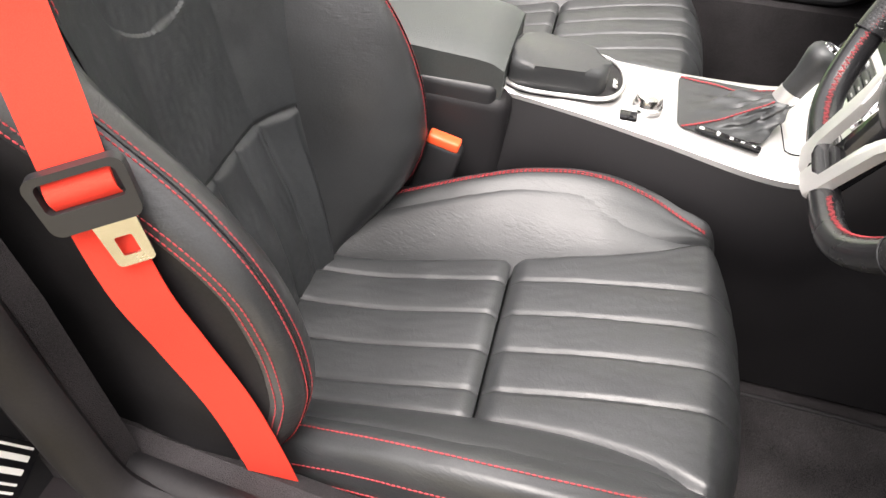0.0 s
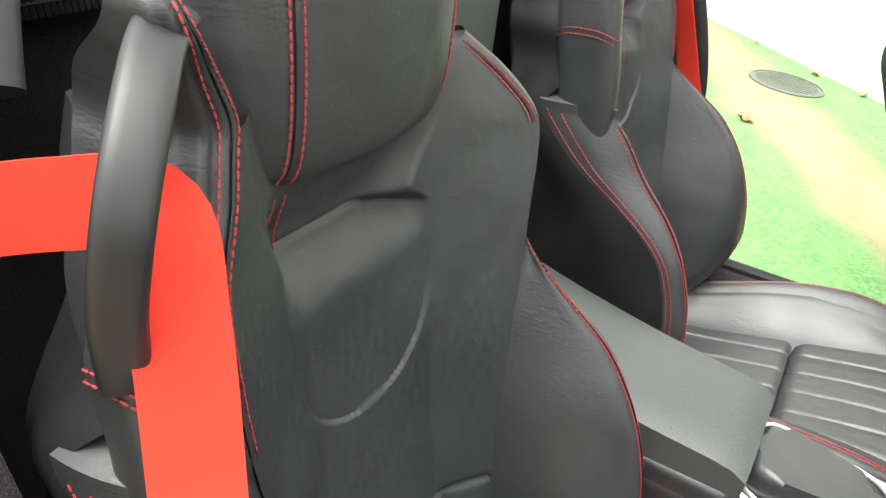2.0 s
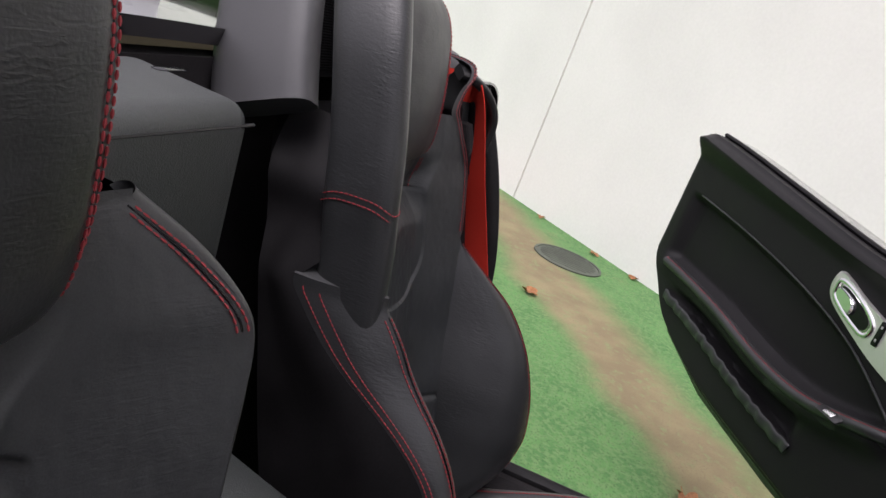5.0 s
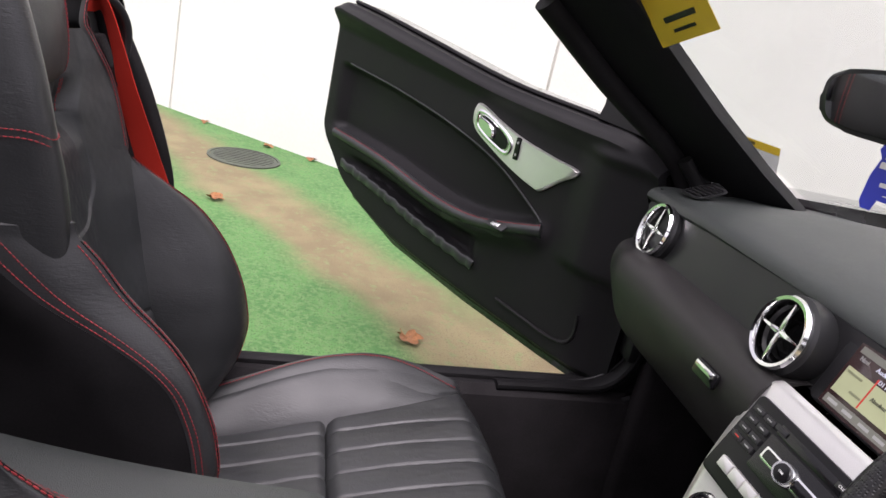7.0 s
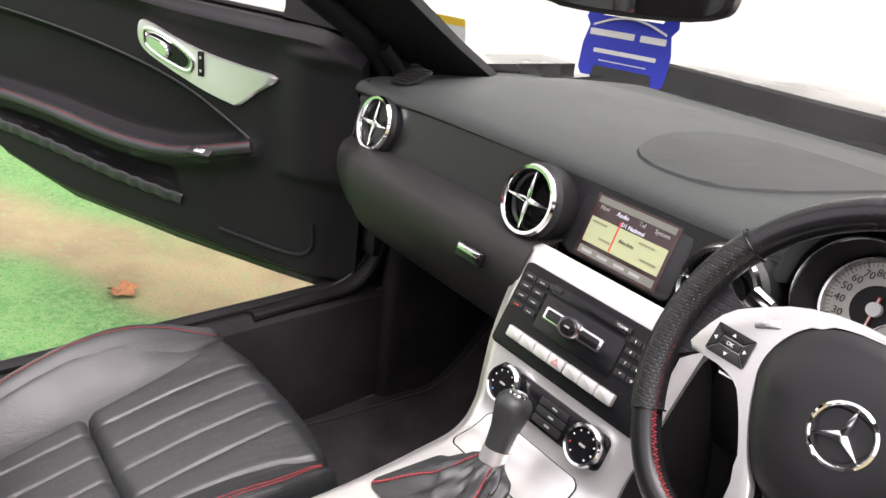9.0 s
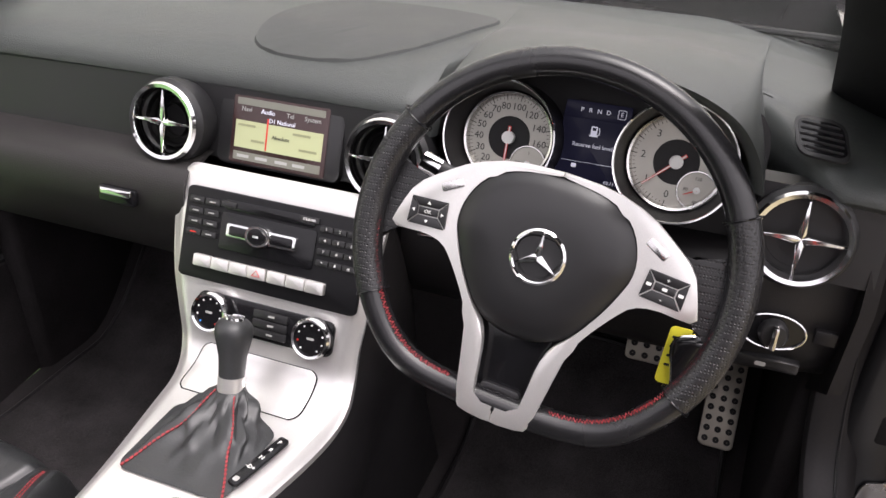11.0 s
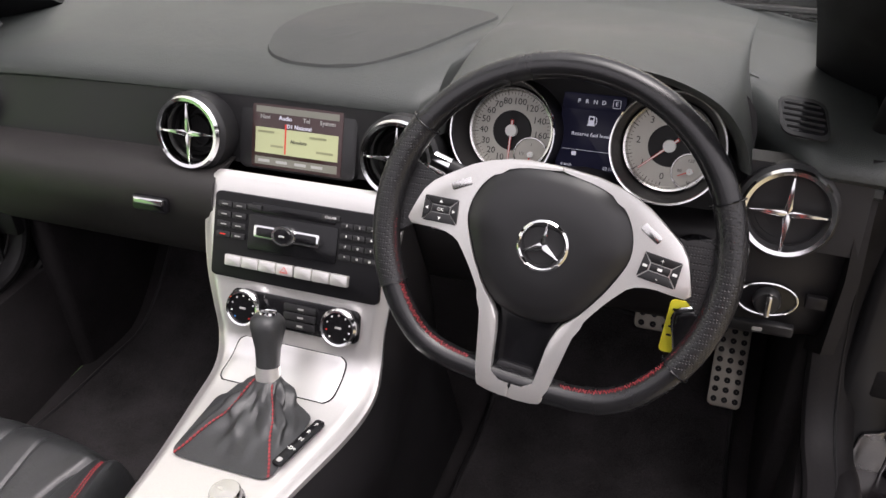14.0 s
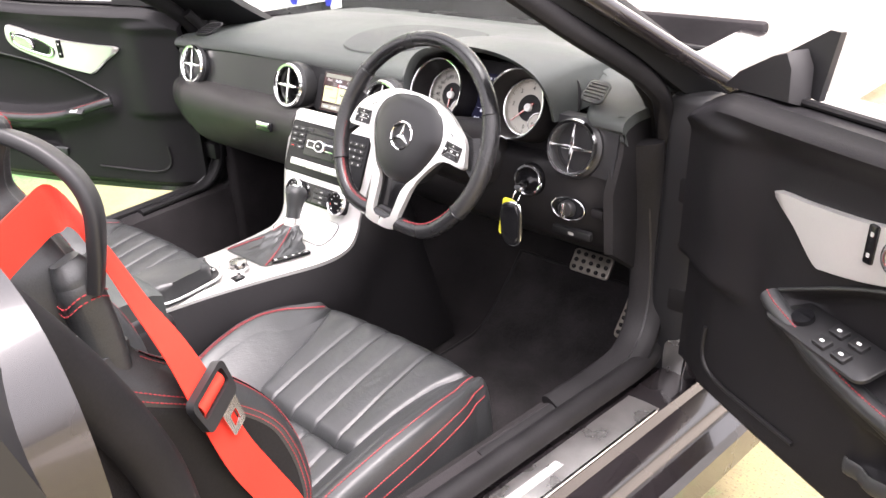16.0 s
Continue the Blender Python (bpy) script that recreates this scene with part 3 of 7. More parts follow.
def car_body():
    t = thing("roadster", (0, 0, GROUND + 0.1), "glossy black open two-seat roadster body with both doors open", "car")
    # floor pan and carpet
    def floor(u, v):
        y = -0.75 + 1.55 * v
        z = 0.02 + 0.0 * u + sm(0.42, 0.8, y) * 0.3 + 0.006 * noise.noise(Vector((u * 9, v * 11, 0)))
        return Vector((-0.70 + 1.40 * u, y, z))
    part("floor_carpet", slab(floor, 40, 40, (0, 0, -0.05)), M_CARPET, t, "worn black carpet in the footwells")
    part("firewall", rbox((0, 0.84, 0.40), (1.4, 0.04, 0.85), 0.01), M_CARPET, t)
    for s in (1, -1):
        def X(y, x):
            return s * (x + 0.10 * (y + 0.2))
        ys = [-0.80 + 1.10 * i / 22 for i in range(23)]
        yi = ys + [0.34, 0.38, 0.42]
        # inner sill cover, carpeted wall down to the floor
        prof = [(0.655, 0.02), (0.660, 0.235), (0.668, 0.272), (0.69, 0.287), (0.712, 0.284), (0.715, 0.02)]
        part("inner_sill", loft([[Vector((X(min(y, 0.32), x), y, z)) for x, z in prof] for y in yi]), M_CARPET, t)
        # ribbed cover that carries the sill up into the end of the dash
        bend = [Vector((X(0.0, 0.708), 0.0, 0.275)), Vector((X(0.10, 0.710), 0.10, 0.277)), Vector((s * 0.748, 0.20, 0.284)), Vector((s * 0.744, 0.262, 0.312)), Vector((s * 0.737, 0.298, 0.37)), Vector((s * 0.728, 0.310, 0.46)), Vector((s * 0.72, 0.302, 0.57)), Vector((s * 0.715, 0.275, 0.70))]
        bc = part("bend_cover", sweep(smooth_path(bend, 8), ellipse(0.036, 0.014, 16, 0.8), up=(s * 0.25, -0.75, 0.6)), M_RUBBER, t, "black ribbed cover at the foot of the pillar")
        for k in (-0.014, 0.008):
            part("rib", sweep(smooth_path([p + Vector((s * k, -0.0100, 0.0090)) for p in bend[1:-1]], 8), circle(0.0022, 6), up=(s, 0, 0)), M_SATIN, bc)
        # sill: painted ledge and rocker
        prof = [(0.715, 0.05), (0.715, 0.235), (0.735, 0.238), (0.742, 0.246), (0.815, 0.243), (0.822, 0.225), (0.845, 0.21), (0.86, 0.19), (0.862, 0.165), (0.89, 0.155), (0.90, 0.14), (0.895, 0.06), (0.86, 0.03)]
        ys2 = [-0.80 + 1.22 * i / 22 for i in range(23)]
        part("sill", loft([[Vector((X(y, x), y, z)) for x, z in prof] for y in ys2]), M_PAINT, t, "glossy black painted door sill")
        # scuff plate with a bar of engraved writing
        def plate(u, v):
            y = -0.52 + 0.68 * v
            x = 0.750 + 0.062 * u
            return Vector((X(y, x), y, 0.2475 + 0.0015 * math.sin(math.pi * u)))
        sp = part("scuff_plate", slab(plate, 8, 24, (0, 0, -0.003)), M_SCUFF, t, "polished steel scuff plate with engraved writing")
        def bar(u, v):
            y = -0.30 + 0.22 * v
            x = 0.772 + 0.016 * u
            return Vector((X(y, x), y, 0.2496))
        part("engraving", slab(bar, 2, 12, (0, 0, 0.0006)), M_GREYP, sp)
        part("scuff_edge", sweep([Vector((X(y, 0.812), y, 0.247)) for y in ys[6:20]], ellipse(0.0035, 0.003, 8)), M_CHROME, sp)
        # door seal: along the sill, round the corner and up the front pillar
        seal = [Vector((X(y, 0.732), y, 0.280)) for y in (-0.80, -0.5, -0.2, 0.05, 0.2)]
        seal += [Vector((s * 0.765, 0.285, 0.275)), Vector((s * 0.758, 0.325, 0.33)), Vector((s * 0.75, 0.335, 0.45)), Vector((s * 0.742, 0.328, 0.60)), Vector((s * 0.74, 0.30, 0.74))]
        seal += [Vector((s * 0.735, 0.235, 0.82)), Vector((s * 0.69, 0.055, 0.93)), Vector((s * 0.635, -0.11, 1.04))]
        part("door_seal", sweep(smooth_path(seal, 8), ellipse(0.021, 0.017, 12), up=(s * 0.5, -0.4, 0.8)), M_RUBBER, t, "black rubber door seal")
        seal2 = [p + Vector((-s * 0.03, 0.02, -0.004)) for p in seal[2:-2]]
        part("seal_lip", sweep(smooth_path(seal2, 8), ellipse(0.014, 0.012, 10), up=(s * 0.5, -0.4, 0.8)), M_RUBBER, t)
        # hinge pillar with painted jamb
        rings = []
        for z in (0.16, 0.24, 0.32, 0.45, 0.60, 0.72, 0.78):
            k = sm(0.16, 0.34, z)
            rings.append([Vector((s * x, y + 0.0, z)) for x, y in ((0.725, 0.335 - 0.05 * (1 - k)), (0.78, 0.338 - 0.06 * (1 - k)), (0.825, 0.37), (0.84, 0.44), (0.84, 0.80), (0.725, 0.80))])
        part("hinge_pillar", loft(rings), M_PAINT, t, "black painted hinge pillar")
        part("kick_panel", rbox((s * 0.709, 0.525, 0.33), (0.05, 0.43, 0.66), 0.022, 4), M_CARPET, t)
        # front pillar of the windscreen: a broad leaning post, its inner and outer edges set apart
        rings = []
        for zi, xi, yi, zo, xo, yo in ((0.70, 0.660, 0.585, 0.70, 0.815, 0.43), (0.765, 0.642, 0.485, 0.76, 0.787, 0.345), (0.828, 0.625, 0.375, 0.82, 0.760, 0.257), (0.875, 0.613, 0.300, 0.87, 0.738, 0.187), (0.921, 0.600, 0.227, 0.915, 0.715, 0.115), (0.998, 0.575, 0.115, 0.995, 0.675, -0.025), (1.065, 0.550, 0.015, 1.055, 0.643, -0.125), (1.12, 0.53, -0.07, 1.11, 0.615, -0.21)):
            i_, o_ = Vector((xi, yi, zi)), Vector((xo, yo, zo))
            w = o_ - i_
            nb, fw = Vector((-0.014, -0.016, 0.006)), Vector((0.045, 0.075, 0.012))
            ring = [i_, i_ + w * 0.15 + nb * 0.75, i_ + w * 0.4 + nb, i_ + w * 0.7 + nb * 0.9, i_ + w * 0.88 + nb * 0.55, i_ + w * 0.97 + nb * 0.2, o_, o_ + fw * 0.8, i_ + w * 0.6 + fw, i_ + w * 0.1 + fw * 0.7]
            rings.append([Vector((s * p.x, p.y, p.z)) for p in ring])
        part("front_pillar", loft(rings), M_PILLAR, t, "dark trimmed windscreen pillar", sharp=50)
        strip = [Vector((s * x, y, z)) for x, y, z in ((0.875, 0.44, 0.735), (0.832, 0.345, 0.805), (0.78, 0.222, 0.88), (0.73, 0.10, 0.955), (0.682, -0.012, 1.025), (0.642, -0.105, 1.083))]
        part("pillar_strip", sweep(smooth_path(strip, 8), ellipse(0.012, 0.014, 12), up=(s * 0.35, 0.5, 0.8)), M_PAINT, t)
        # block added to shut out the bright ground behind the gap at the hinges
        part("gap_cover", rbox((s * 0.787, 0.325, 0.48), (0.085, 0.07, 0.62), 0.016, 3), M_SATIN, t)
        # small bright patch added on the foot of the jamb
        fm = Matrix(((s, 0, 0, 0), (0, 0, -1, 0.288), (0, 1, 0, 0), (0, 0, 0, 1)))
        part("jamb_patch", prism(soft_outline([(0.789, 0.300), (0.810, 0.316), (0.829, 0.318), (0.826, 0.225), (0.806, 0.205), (0.792, 0.222)], 3), 0.003, fm, 0.001), M_SCUFF, t, "bright patch at the foot of the pillar")
        # thin steel line in place of the reflection along the painted jamb edge
        part("jamb_glint", sweep(smooth_path([Vector((s * x, 0.287, z)) for x, z in ((0.845, 0.60), (0.846, 0.50), (0.843, 0.40), (0.838, 0.30), (0.828, 0.21))], 6), circle(0.0018, 6), up=(0, 1, 0)), M_STEEL, t)
        # front wing
        def wing(u, v):
            y = 0.42 + 1.75 * v
            a = u * math.pi / 2
            x = 0.66 + 0.24 * math.sin(a) - 0.10 * v * v
            z = 0.60 + ((0.155 if s < 0 else 0.20) + 0.02 * sm(0.05, 0.3, v)) * math.cos(a) - 0.10 * v * v
            if u > 0.9:
                z -= (u - 0.9) * 4.2
            return Vector((s * x, y, z))
        part("front_wing", slab(wing, 16, 16, (0, 0, -0.004)), M_PAINT, t, "glossy black front wing")
        # rear quarter behind the seats
        def quarter(u, v):
            y = -0.80 - 1.2 * v
            a = u * math.pi * 0.5
            x = 0.655 + 0.225 * max(math.sin(a), 0) ** 0.6
            z = 0.66 + 0.255 * max(math.cos(a), 0) ** 0.6 + 0.01 * v
            if u > 0.9:
                z -= (u - 0.9) * 5.0
            return Vector((s * x, y, z))
        part("rear_quarter", slab(quarter, 16, 12, (0, 0, -0.004)), M_PAINT, t, "glossy black rear quarter panel")
        jamb = []
        for z, y0 in ((0.16, -0.70), (0.26, -0.71), (0.40, -0.74), (0.60, -0.765), (0.74, -0.79), (0.86, -0.82), (0.895, -0.84)):
            jamb.append([Vector((s * x, y, z)) for x, y in ((0.68, y0), (0.84, y0 - 0.01), (0.875, y0 - 0.04), (0.875, y0 - 0.2), (0.68, y0 - 0.2))])
        part("lock_pillar", loft(jamb), M_SATIN, t)
        part("belt_trim", rbox((s * 0.70, -0.915, 0.83), (0.085, 0.13, 0.22), 0.03, 4), M_GREYSKIN, t, "grey plastic trim round the belt")
        seal = [Vector((s * 0.712, -0.56, 0.262)), Vector((s * 0.715, -0.625, 0.29)), Vector((s * 0.718, -0.659, 0.40)), Vector((s * 0.72, -0.685, 0.52)), Vector((s * 0.724, -0.705, 0.63)), Vector((s * 0.735, -0.755, 0.76)), Vector((s * 0.745, -0.825, 0.89))]
        part("rear_seal", sweep(smooth_path(seal, 8), ellipse(0.028, 0.015, 14), up=(s, 0.25, 0.2)), M_RUBBER, t, "broad black rubber seal on the lock pillar")
        tm = Matrix(((0, 0, 1, s * 0.685 - 0.015), (1, 0, 0, 0), (0, 1, 0, 0), (0, 0, 0, 1)))
        part("rear_side_trim", prism([(-0.90, 0.02), (-0.57, 0.02), (-0.615, 0.26), (-0.665, 0.50), (-0.72, 0.68), (-0.80, 0.84), (-0.90, 0.84)][::-1], 0.03, tm, 0.004), M_CARPET, t, "black trim panel beside the seat")
    # bonnet
    def bonnet(u, v):
        x = -0.68 + 1.36 * u
        y = 0.765 + 1.335 * v
        k = 2 * u - 1
        f = sm(0.0, 0.3, v)
        z = 0.782 + 0.016 * f + 0.016 * (1 - k * k) * f - 0.030 * k * k * (1 - f) - 0.13 * v * v + 0.008 * f * math.exp(-((abs(k) - 0.55) / 0.07) ** 2)
        return Vector((x, y, z))
    part("bonnet", slab(bonnet, 60, 24, (0, 0, -0.004)), M_PAINT, t, "glossy black bonnet")
    def scuttle(u, v):
        x = -0.68 + 1.36 * u
        y = 0.70 + 0.07 * v
        return Vector((x, y, 0.735 + 0.022 * v - 0.035 * (2 * u - 1) ** 2))
    part("scuttle_panel", slab(scuttle, 24, 4, (0, 0, -0.01)), M_PLASTIC, t, "black plastic panel below the windscreen")
    # windscreen
    def screen(u, v):
        k = 2 * u - 1
        w = 0.685 - 0.10 * v
        y = 0.70 - 0.84 * v - 0.10 * k * k * (1 - v) - 0.03 * k * k
        z = 0.782 + 0.36 * v - 0.015 * k * k
        return Vector((w * k, y, z))
    ws = part("windscreen", slab(screen, 24, 12, (0, -0.001, -0.004)), M_GLASS, t, "clear windscreen glass")
    ws.visible_shadow = False
    def header(u, v):
        k = 2 * u - 1
        return Vector((0.60 * k, -0.155 + 0.05 * v - 0.03 * k * k, 1.13 + 0.01 * (1 - k * k)))
    part("windscreen_header", slab(header, 24, 3, (0, 0, -0.035)), M_SATIN, t, "black windscreen top frame")
    # wipers
    for x0 in (-0.35, 0.22):
        part("wiper", sweep(smooth_path([(x0, 0.755, 0.768), (x0 + 0.25, 0.735, 0.776), (x0 + 0.48, 0.70, 0.782)], 6), ellipse(0.008, 0.006, 8)), M_PLASTIC, t)
    # louvres in the scuttle at the driver's side of the bonnet
    for i in range(12):
        part("louvre", rbox((0.36 + i * 0.017, 0.90 - 0.004 * i, 0.802), (0.008, 0.07, 0.006), 0.001, 1), M_GREYP, t)
    # rear bulkhead, deck and hoops
    def deck(u, v):
        k = 2 * u - 1
        return Vector((0.66 * k, -0.985 - 0.80 * v, 0.872 + 0.035 * (1 - k * k) - 0.05 * v * v))
    part("rear_deck", slab(deck, 24, 12, (0, 0, -0.02)), M_PAINT, t, "glossy black rear deck")
    def bulk(u, v):
        k = 2 * u - 1
        return Vector((0.68 * k, -0.90 - 0.085 * v, 0.05 + 0.82 * v))
    part("rear_bulkhead", slab(bulk, 16, 10, (0, -0.03, 0)), M_CARPET, t, "black trimmed bulkhead behind the seats")
    part("storage_box", rbox((0.14, -0.885, 0.788), (0.32, 0.15, 0.19), 0.022, 4, taper=(0.97, 0.90)), M_PAD, t, "padded black box between the seats")
    part("box_slot", prism(rounded(0.042, 0.011, 0.005), 0.001, Matrix.Translation((-0.005, -0.905, 0.8826)), 0.0004), M_GLOSS, t)
    part("box_seam", sweep([(x, -0.8185, 0.865) for x in (-0.015, 0.08, 0.16, 0.29)], circle(0.0016, 6)), M_GLOSS, t)
    for s in (1, -1):
        c = Vector((s * 0.385, -0.94, 0.86))
        path = [c + Vector((-s * 0.19, 0.03, -0.02)), c + Vector((-s * 0.165, 0.0, 0.04)), c + Vector((-s * 0.12, -0.04, 0.12)), c + Vector((-s * 0.075, -0.07, 0.185)), c + Vector((0, -0.08, 0.205)), c + Vector((s * 0.075, -0.07, 0.185)), c + Vector((s * 0.12, -0.04, 0.12)), c + Vector((s * 0.165, 0.0, 0.04)), c + Vector((s * 0.19, 0.03, -0.02))]
        h = part("roll_hoop", sweep(smooth_path(path, 6), ellipse(0.026, 0.062, 18, 0.55), up=(0, 1, 0.35)), M_GREYSKIN, t, "dark grey covered roll hoop")
        # woven mesh stretched inside the hoop
        bm = bmesh.new()
        for k in range(46):
            for lay in (0, 1):
                if lay == 0:
                    z = 0.01 + 0.16 * k / 45
                    hw = 0.15 - 0.08 * (z / 0.17)
                    p0, p1 = c + Vector((-hw, -0.02 - 0.3 * z, z)), c + Vector((hw, -0.02 - 0.3 * z, z))
                else:
                    x = -0.13 + 0.26 * k / 45
                    zt = min(0.175, (0.155 - abs(x)) / 0.085 * 0.17)
                    p0, p1 = c + Vector((x, -0.02, 0.0)), c + Vector((x, -0.02 - 0.3 * zt, zt))
                b_ = sweep([p0, p1], circle(0.0023, 4), up=(0, 1, 0.2))
                me = bpy.data.meshes.new("tmp")
                b_.to_mesh(me)
                b_.free()
                bm.from_mesh(me)
                bpy.data.meshes.remove(me)
        part("mesh_screen", bm, M_RUBBER, h, "black mesh screen")
    # label on the driver's lock pillar
    m = frame_at((0.760, -0.722, 0.362), (0.45, -0.1, 0.88), (0.1, 0.98, 0.1))
    lb = part("type_label", prism(rounded(0.17, 0.058, 0.003), 0.001, m), M_GLOSS, t, "black printed label on the lock pillar")
    for i, (y, w, h_) in enumerate(((0.020, 0.11, 0.0025), (0.012, 0.12, 0.0025), (0.000, 0.10, 0.0060), (-0.013, 0.12, 0.0060), (-0.023, 0.08, 0.0025))):
        part("text_line", prism(rounded(w, h_, 0.0006, 1), 0.0004, m @ Matrix.Translation(((w - 0.15) / 2, y, 0.001))), M_WHITE, lb)
    return t


ROADSTER = car_body()


# ---- seats ----
def seat(pads, hem_z, pad_top, guide_dz, recline, up_z):
    """A bucket seat at the driver's place; pads: on which sides it has an upper wing; recline: degrees that the back leans further."""
    cx = 0.40
    t = thing("bucket_seat", (cx, -0.35, 0.02), "black leather bucket seat with ribbed panels and red stitching", "car seat", "the two seats")
    z0s = ([-0.66, -0.56, -0.48, -0.40, -0.31, -0.20, -0.10, -0.05, -0.02], [0.215, 0.222, 0.234, 0.256, 0.282, 0.312, 0.332, 0.336, 0.332])
    hws = ([-0.66, -0.48, -0.31, -0.20, -0.13, -0.08, -0.02], [0.128, 0.132, 0.138, 0.150, 0.166, 0.186, 0.198])

    def base_z(y):
        return cr(*z0s, y)

    def half(y):
        return cr(*hws, y)

    # fluted panels of the cushion
    def panel(y0, y1, front):
        def fn(u, v):
            k = 2 * u - 1
            if front:
                # runs forward, then rolls over the front edge
                s = v * (y1 - y0 + 0.15)
                y = y0 + s
                if y > y1:
                    q = min((y - y1) / 0.15, 1)
                    corner = 0.035 * abs(k) ** 3
                    yy, z = y1 + (0.070 - corner) * math.sin(q * 1.45), base_z(y1) - 0.006 * q - 0.115 * q ** 1.9
                    y = yy
                else:
                    z = base_z(y)
            else:
                y = y0 + (y1 - y0) * v
                z = base_z(y)
            hw = half(min(y, y1))
            a = hw * k
            # five flutes with narrow double-welt seams between them, fading out at the front roll
            off = min(abs(a - m_) for m_ in (-0.09, -0.03, 0.03, 0.09))
            fl = 1 - min(off / 0.030, 1)
            fade = sm(0.035, -0.02, y) if front else 1
            pillow = (0.0026 * (1 - fl * fl) - 0.0024 * math.exp(-(off / 0.0032) ** 2)) * fade
            endd = min(abs(y - y0), abs(y - y1) if not front else 9)
            dip = 0.011 * math.exp(-(endd / 0.007) ** 2)
            edge = 0.009 * math.exp(-((hw - abs(a)) / 0.008) ** 2)
            wr = 0.0013 * noise.noise(Vector((a * 26, y * 16, 1.7 if front else 5.2))) + 0.0005 * noise.noise(Vector((a * 90, y * 60, 3.1)))
            return Vector((cx + a, y, z + pillow - dip - edge + wr))
        return fn
    part("front_cushion_panel", slab(panel(-0.307, -0.075, True), 250, 60, (0, -0.004, -0.03)), M_LEATHER, t, "ribbed black leather seat panel")
    part("rear_cushion_panel", slab(panel(-0.60, -0.311, False), 250, 36, (0, 0, -0.03)), M_LEATHER, t, "ribbed black leather seat panel")
    hs = ([-0.64, -0.55, -0.46, -0.36, -0.28, -0.21, -0.15, -0.10, -0.06, -0.02], [0.030, 0.046, 0.064, 0.074, 0.070, 0.055, 0.032, 0.010, -0.006, -0.016])
    crests = ([-0.64, -0.50, -0.42, -0.32, -0.23, -0.15, -0.09, -0.02], [0.185, 0.200, 0.214, 0.230, 0.235, 0.225, 0.205, 0.196])

    def cush_bolster(sgn):
        def fn(u, v):
            y = -0.64 + 0.597 * (1 - (1 - v) ** 1.4)
            h = cr(*hs, y)
            s0 = half(y) - 0.004
            c = max(cr(*crests, y), s0 + 0.008)
            out = max(c + 0.036, 0.248) - 0.03 * sm(-0.10, -0.01, y)
            q = math.asin(min(max((y + 0.075) / 0.0355, 0), 1)) / 1.45
            drop = 0.006 * q + 0.115 * q ** 1.9
            w = cr([0, 0.25, 0.5, 0.68, 0.84, 1.0], [s0, s0 + (c - s0) * 0.30, s0 + (c - s0) * 0.68, c, (c + out) / 2 + 0.004, out], u)
            z = cr([0, 0.25, 0.5, 0.68, 0.84, 1.0], [-0.010, 0.36 * h, 0.80 * h, h, 0.62 * h - 0.006, -0.16], u)
            wr = 0.0007 * noise.noise(Vector((w * 30, y * 20, sgn))) + 0.0004 * noise.noise(Vector((w * 110, y * 90, sgn)))
            return Vector((cx + sgn * w, y, base_z(y) + z - drop + wr))
        return fn
    for sgn in (1, -1):
        fn = cush_bolster(sgn)
        b = part("cushion_bolster", slab(fn, 36, 60, lambda u, v: Vector((-sgn * 0.02, 0, -0.012))), M_LEATHER, t, "smooth black leather side bolster")
        up = Vector((0, 0, 0.0008))
        stitches([[fn(u, 0.05 + 0.83 * k / 60) + up + Vector((sgn * 0.0004, 0, 0)) for k in range(61)] for u in ((0.66, 0.695) if sgn < 0 else (0.66, 0.84, 0.87))], b)
    part("seat_base", rbox((cx, -0.33, 0.12), (0.46, 0.50, 0.17), 0.03, 3), M_PLASTIC, t, "black plastic seat base")
    part("front_skirt", rbox((cx, -0.055, 0.15), (0.40, 0.06, 0.13), 0.02, 3), M_LEATHER, t)
    # adjustment lever panel on the outer side
    part("side_trim", rbox((cx + 0.258, -0.33, 0.135), (0.022, 0.46, 0.10), 0.01, 3), M_PLASTIC, t, "black plastic side trim")
    part("seat_lever", sweep(smooth_path([(cx + 0.285, -0.16, 0.165), (cx + 0.29, -0.09, 0.20), (cx + 0.288, -0.03, 0.245)], 6), ellipse(0.005, 0.019, 12, 0.8), up=(1, 0, 0)), M_GREYP, t, "grey height lever")
    for s in (-0.2, 0.2):
        part("seat_rail", rbox((cx + s, -0.33, 0.035), (0.03, 0.56, 0.03), 0.004), M_SATIN, t)

    # ---- backrest: a leaning plane, straps that bow forward to the shoulders, bolsters that swell out of them
    ca, sa = math.cos(radians(recline)), math.sin(radians(recline))

    def B(x, y, z):
        """A point of the backrest, leaned back about the hinge."""
        dy, dz = y + 0.52, z - 0.25
        return Vector((x, -0.52 + dy * ca - dz * sa, 0.25 + up_z + dz * ca + dy * sa))

    def plane_y(z):
        return cr([0.20, 0.30, 0.40, 0.46, 0.54, 0.618, 0.72, 0.80, 0.90], [-0.575, -0.594, -0.622, -0.640, -0.660, -0.676, -0.698, -0.716, -0.740], z)

    def strap_a(z, sgn=-1):
        """Where the strap ends, sideways from the middle; the outer one narrows to the horn beside the head restraint."""
        if sgn > 0:
            return cr([0.20, 0.34, 0.46, 0.58, 0.70, 0.76, 0.81, 0.85, 0.888], [0.118, 0.125, 0.134, 0.160, 0.180, 0.184, 0.181, 0.162, 0.148], z)
        return cr([0.20, 0.34, 0.46, 0.58, 0.70, 0.76, 0.803, 0.84, 0.875], [0.118, 0.125, 0.134, 0.165, 0.194, 0.208, 0.214, 0.188, 0.146], z)

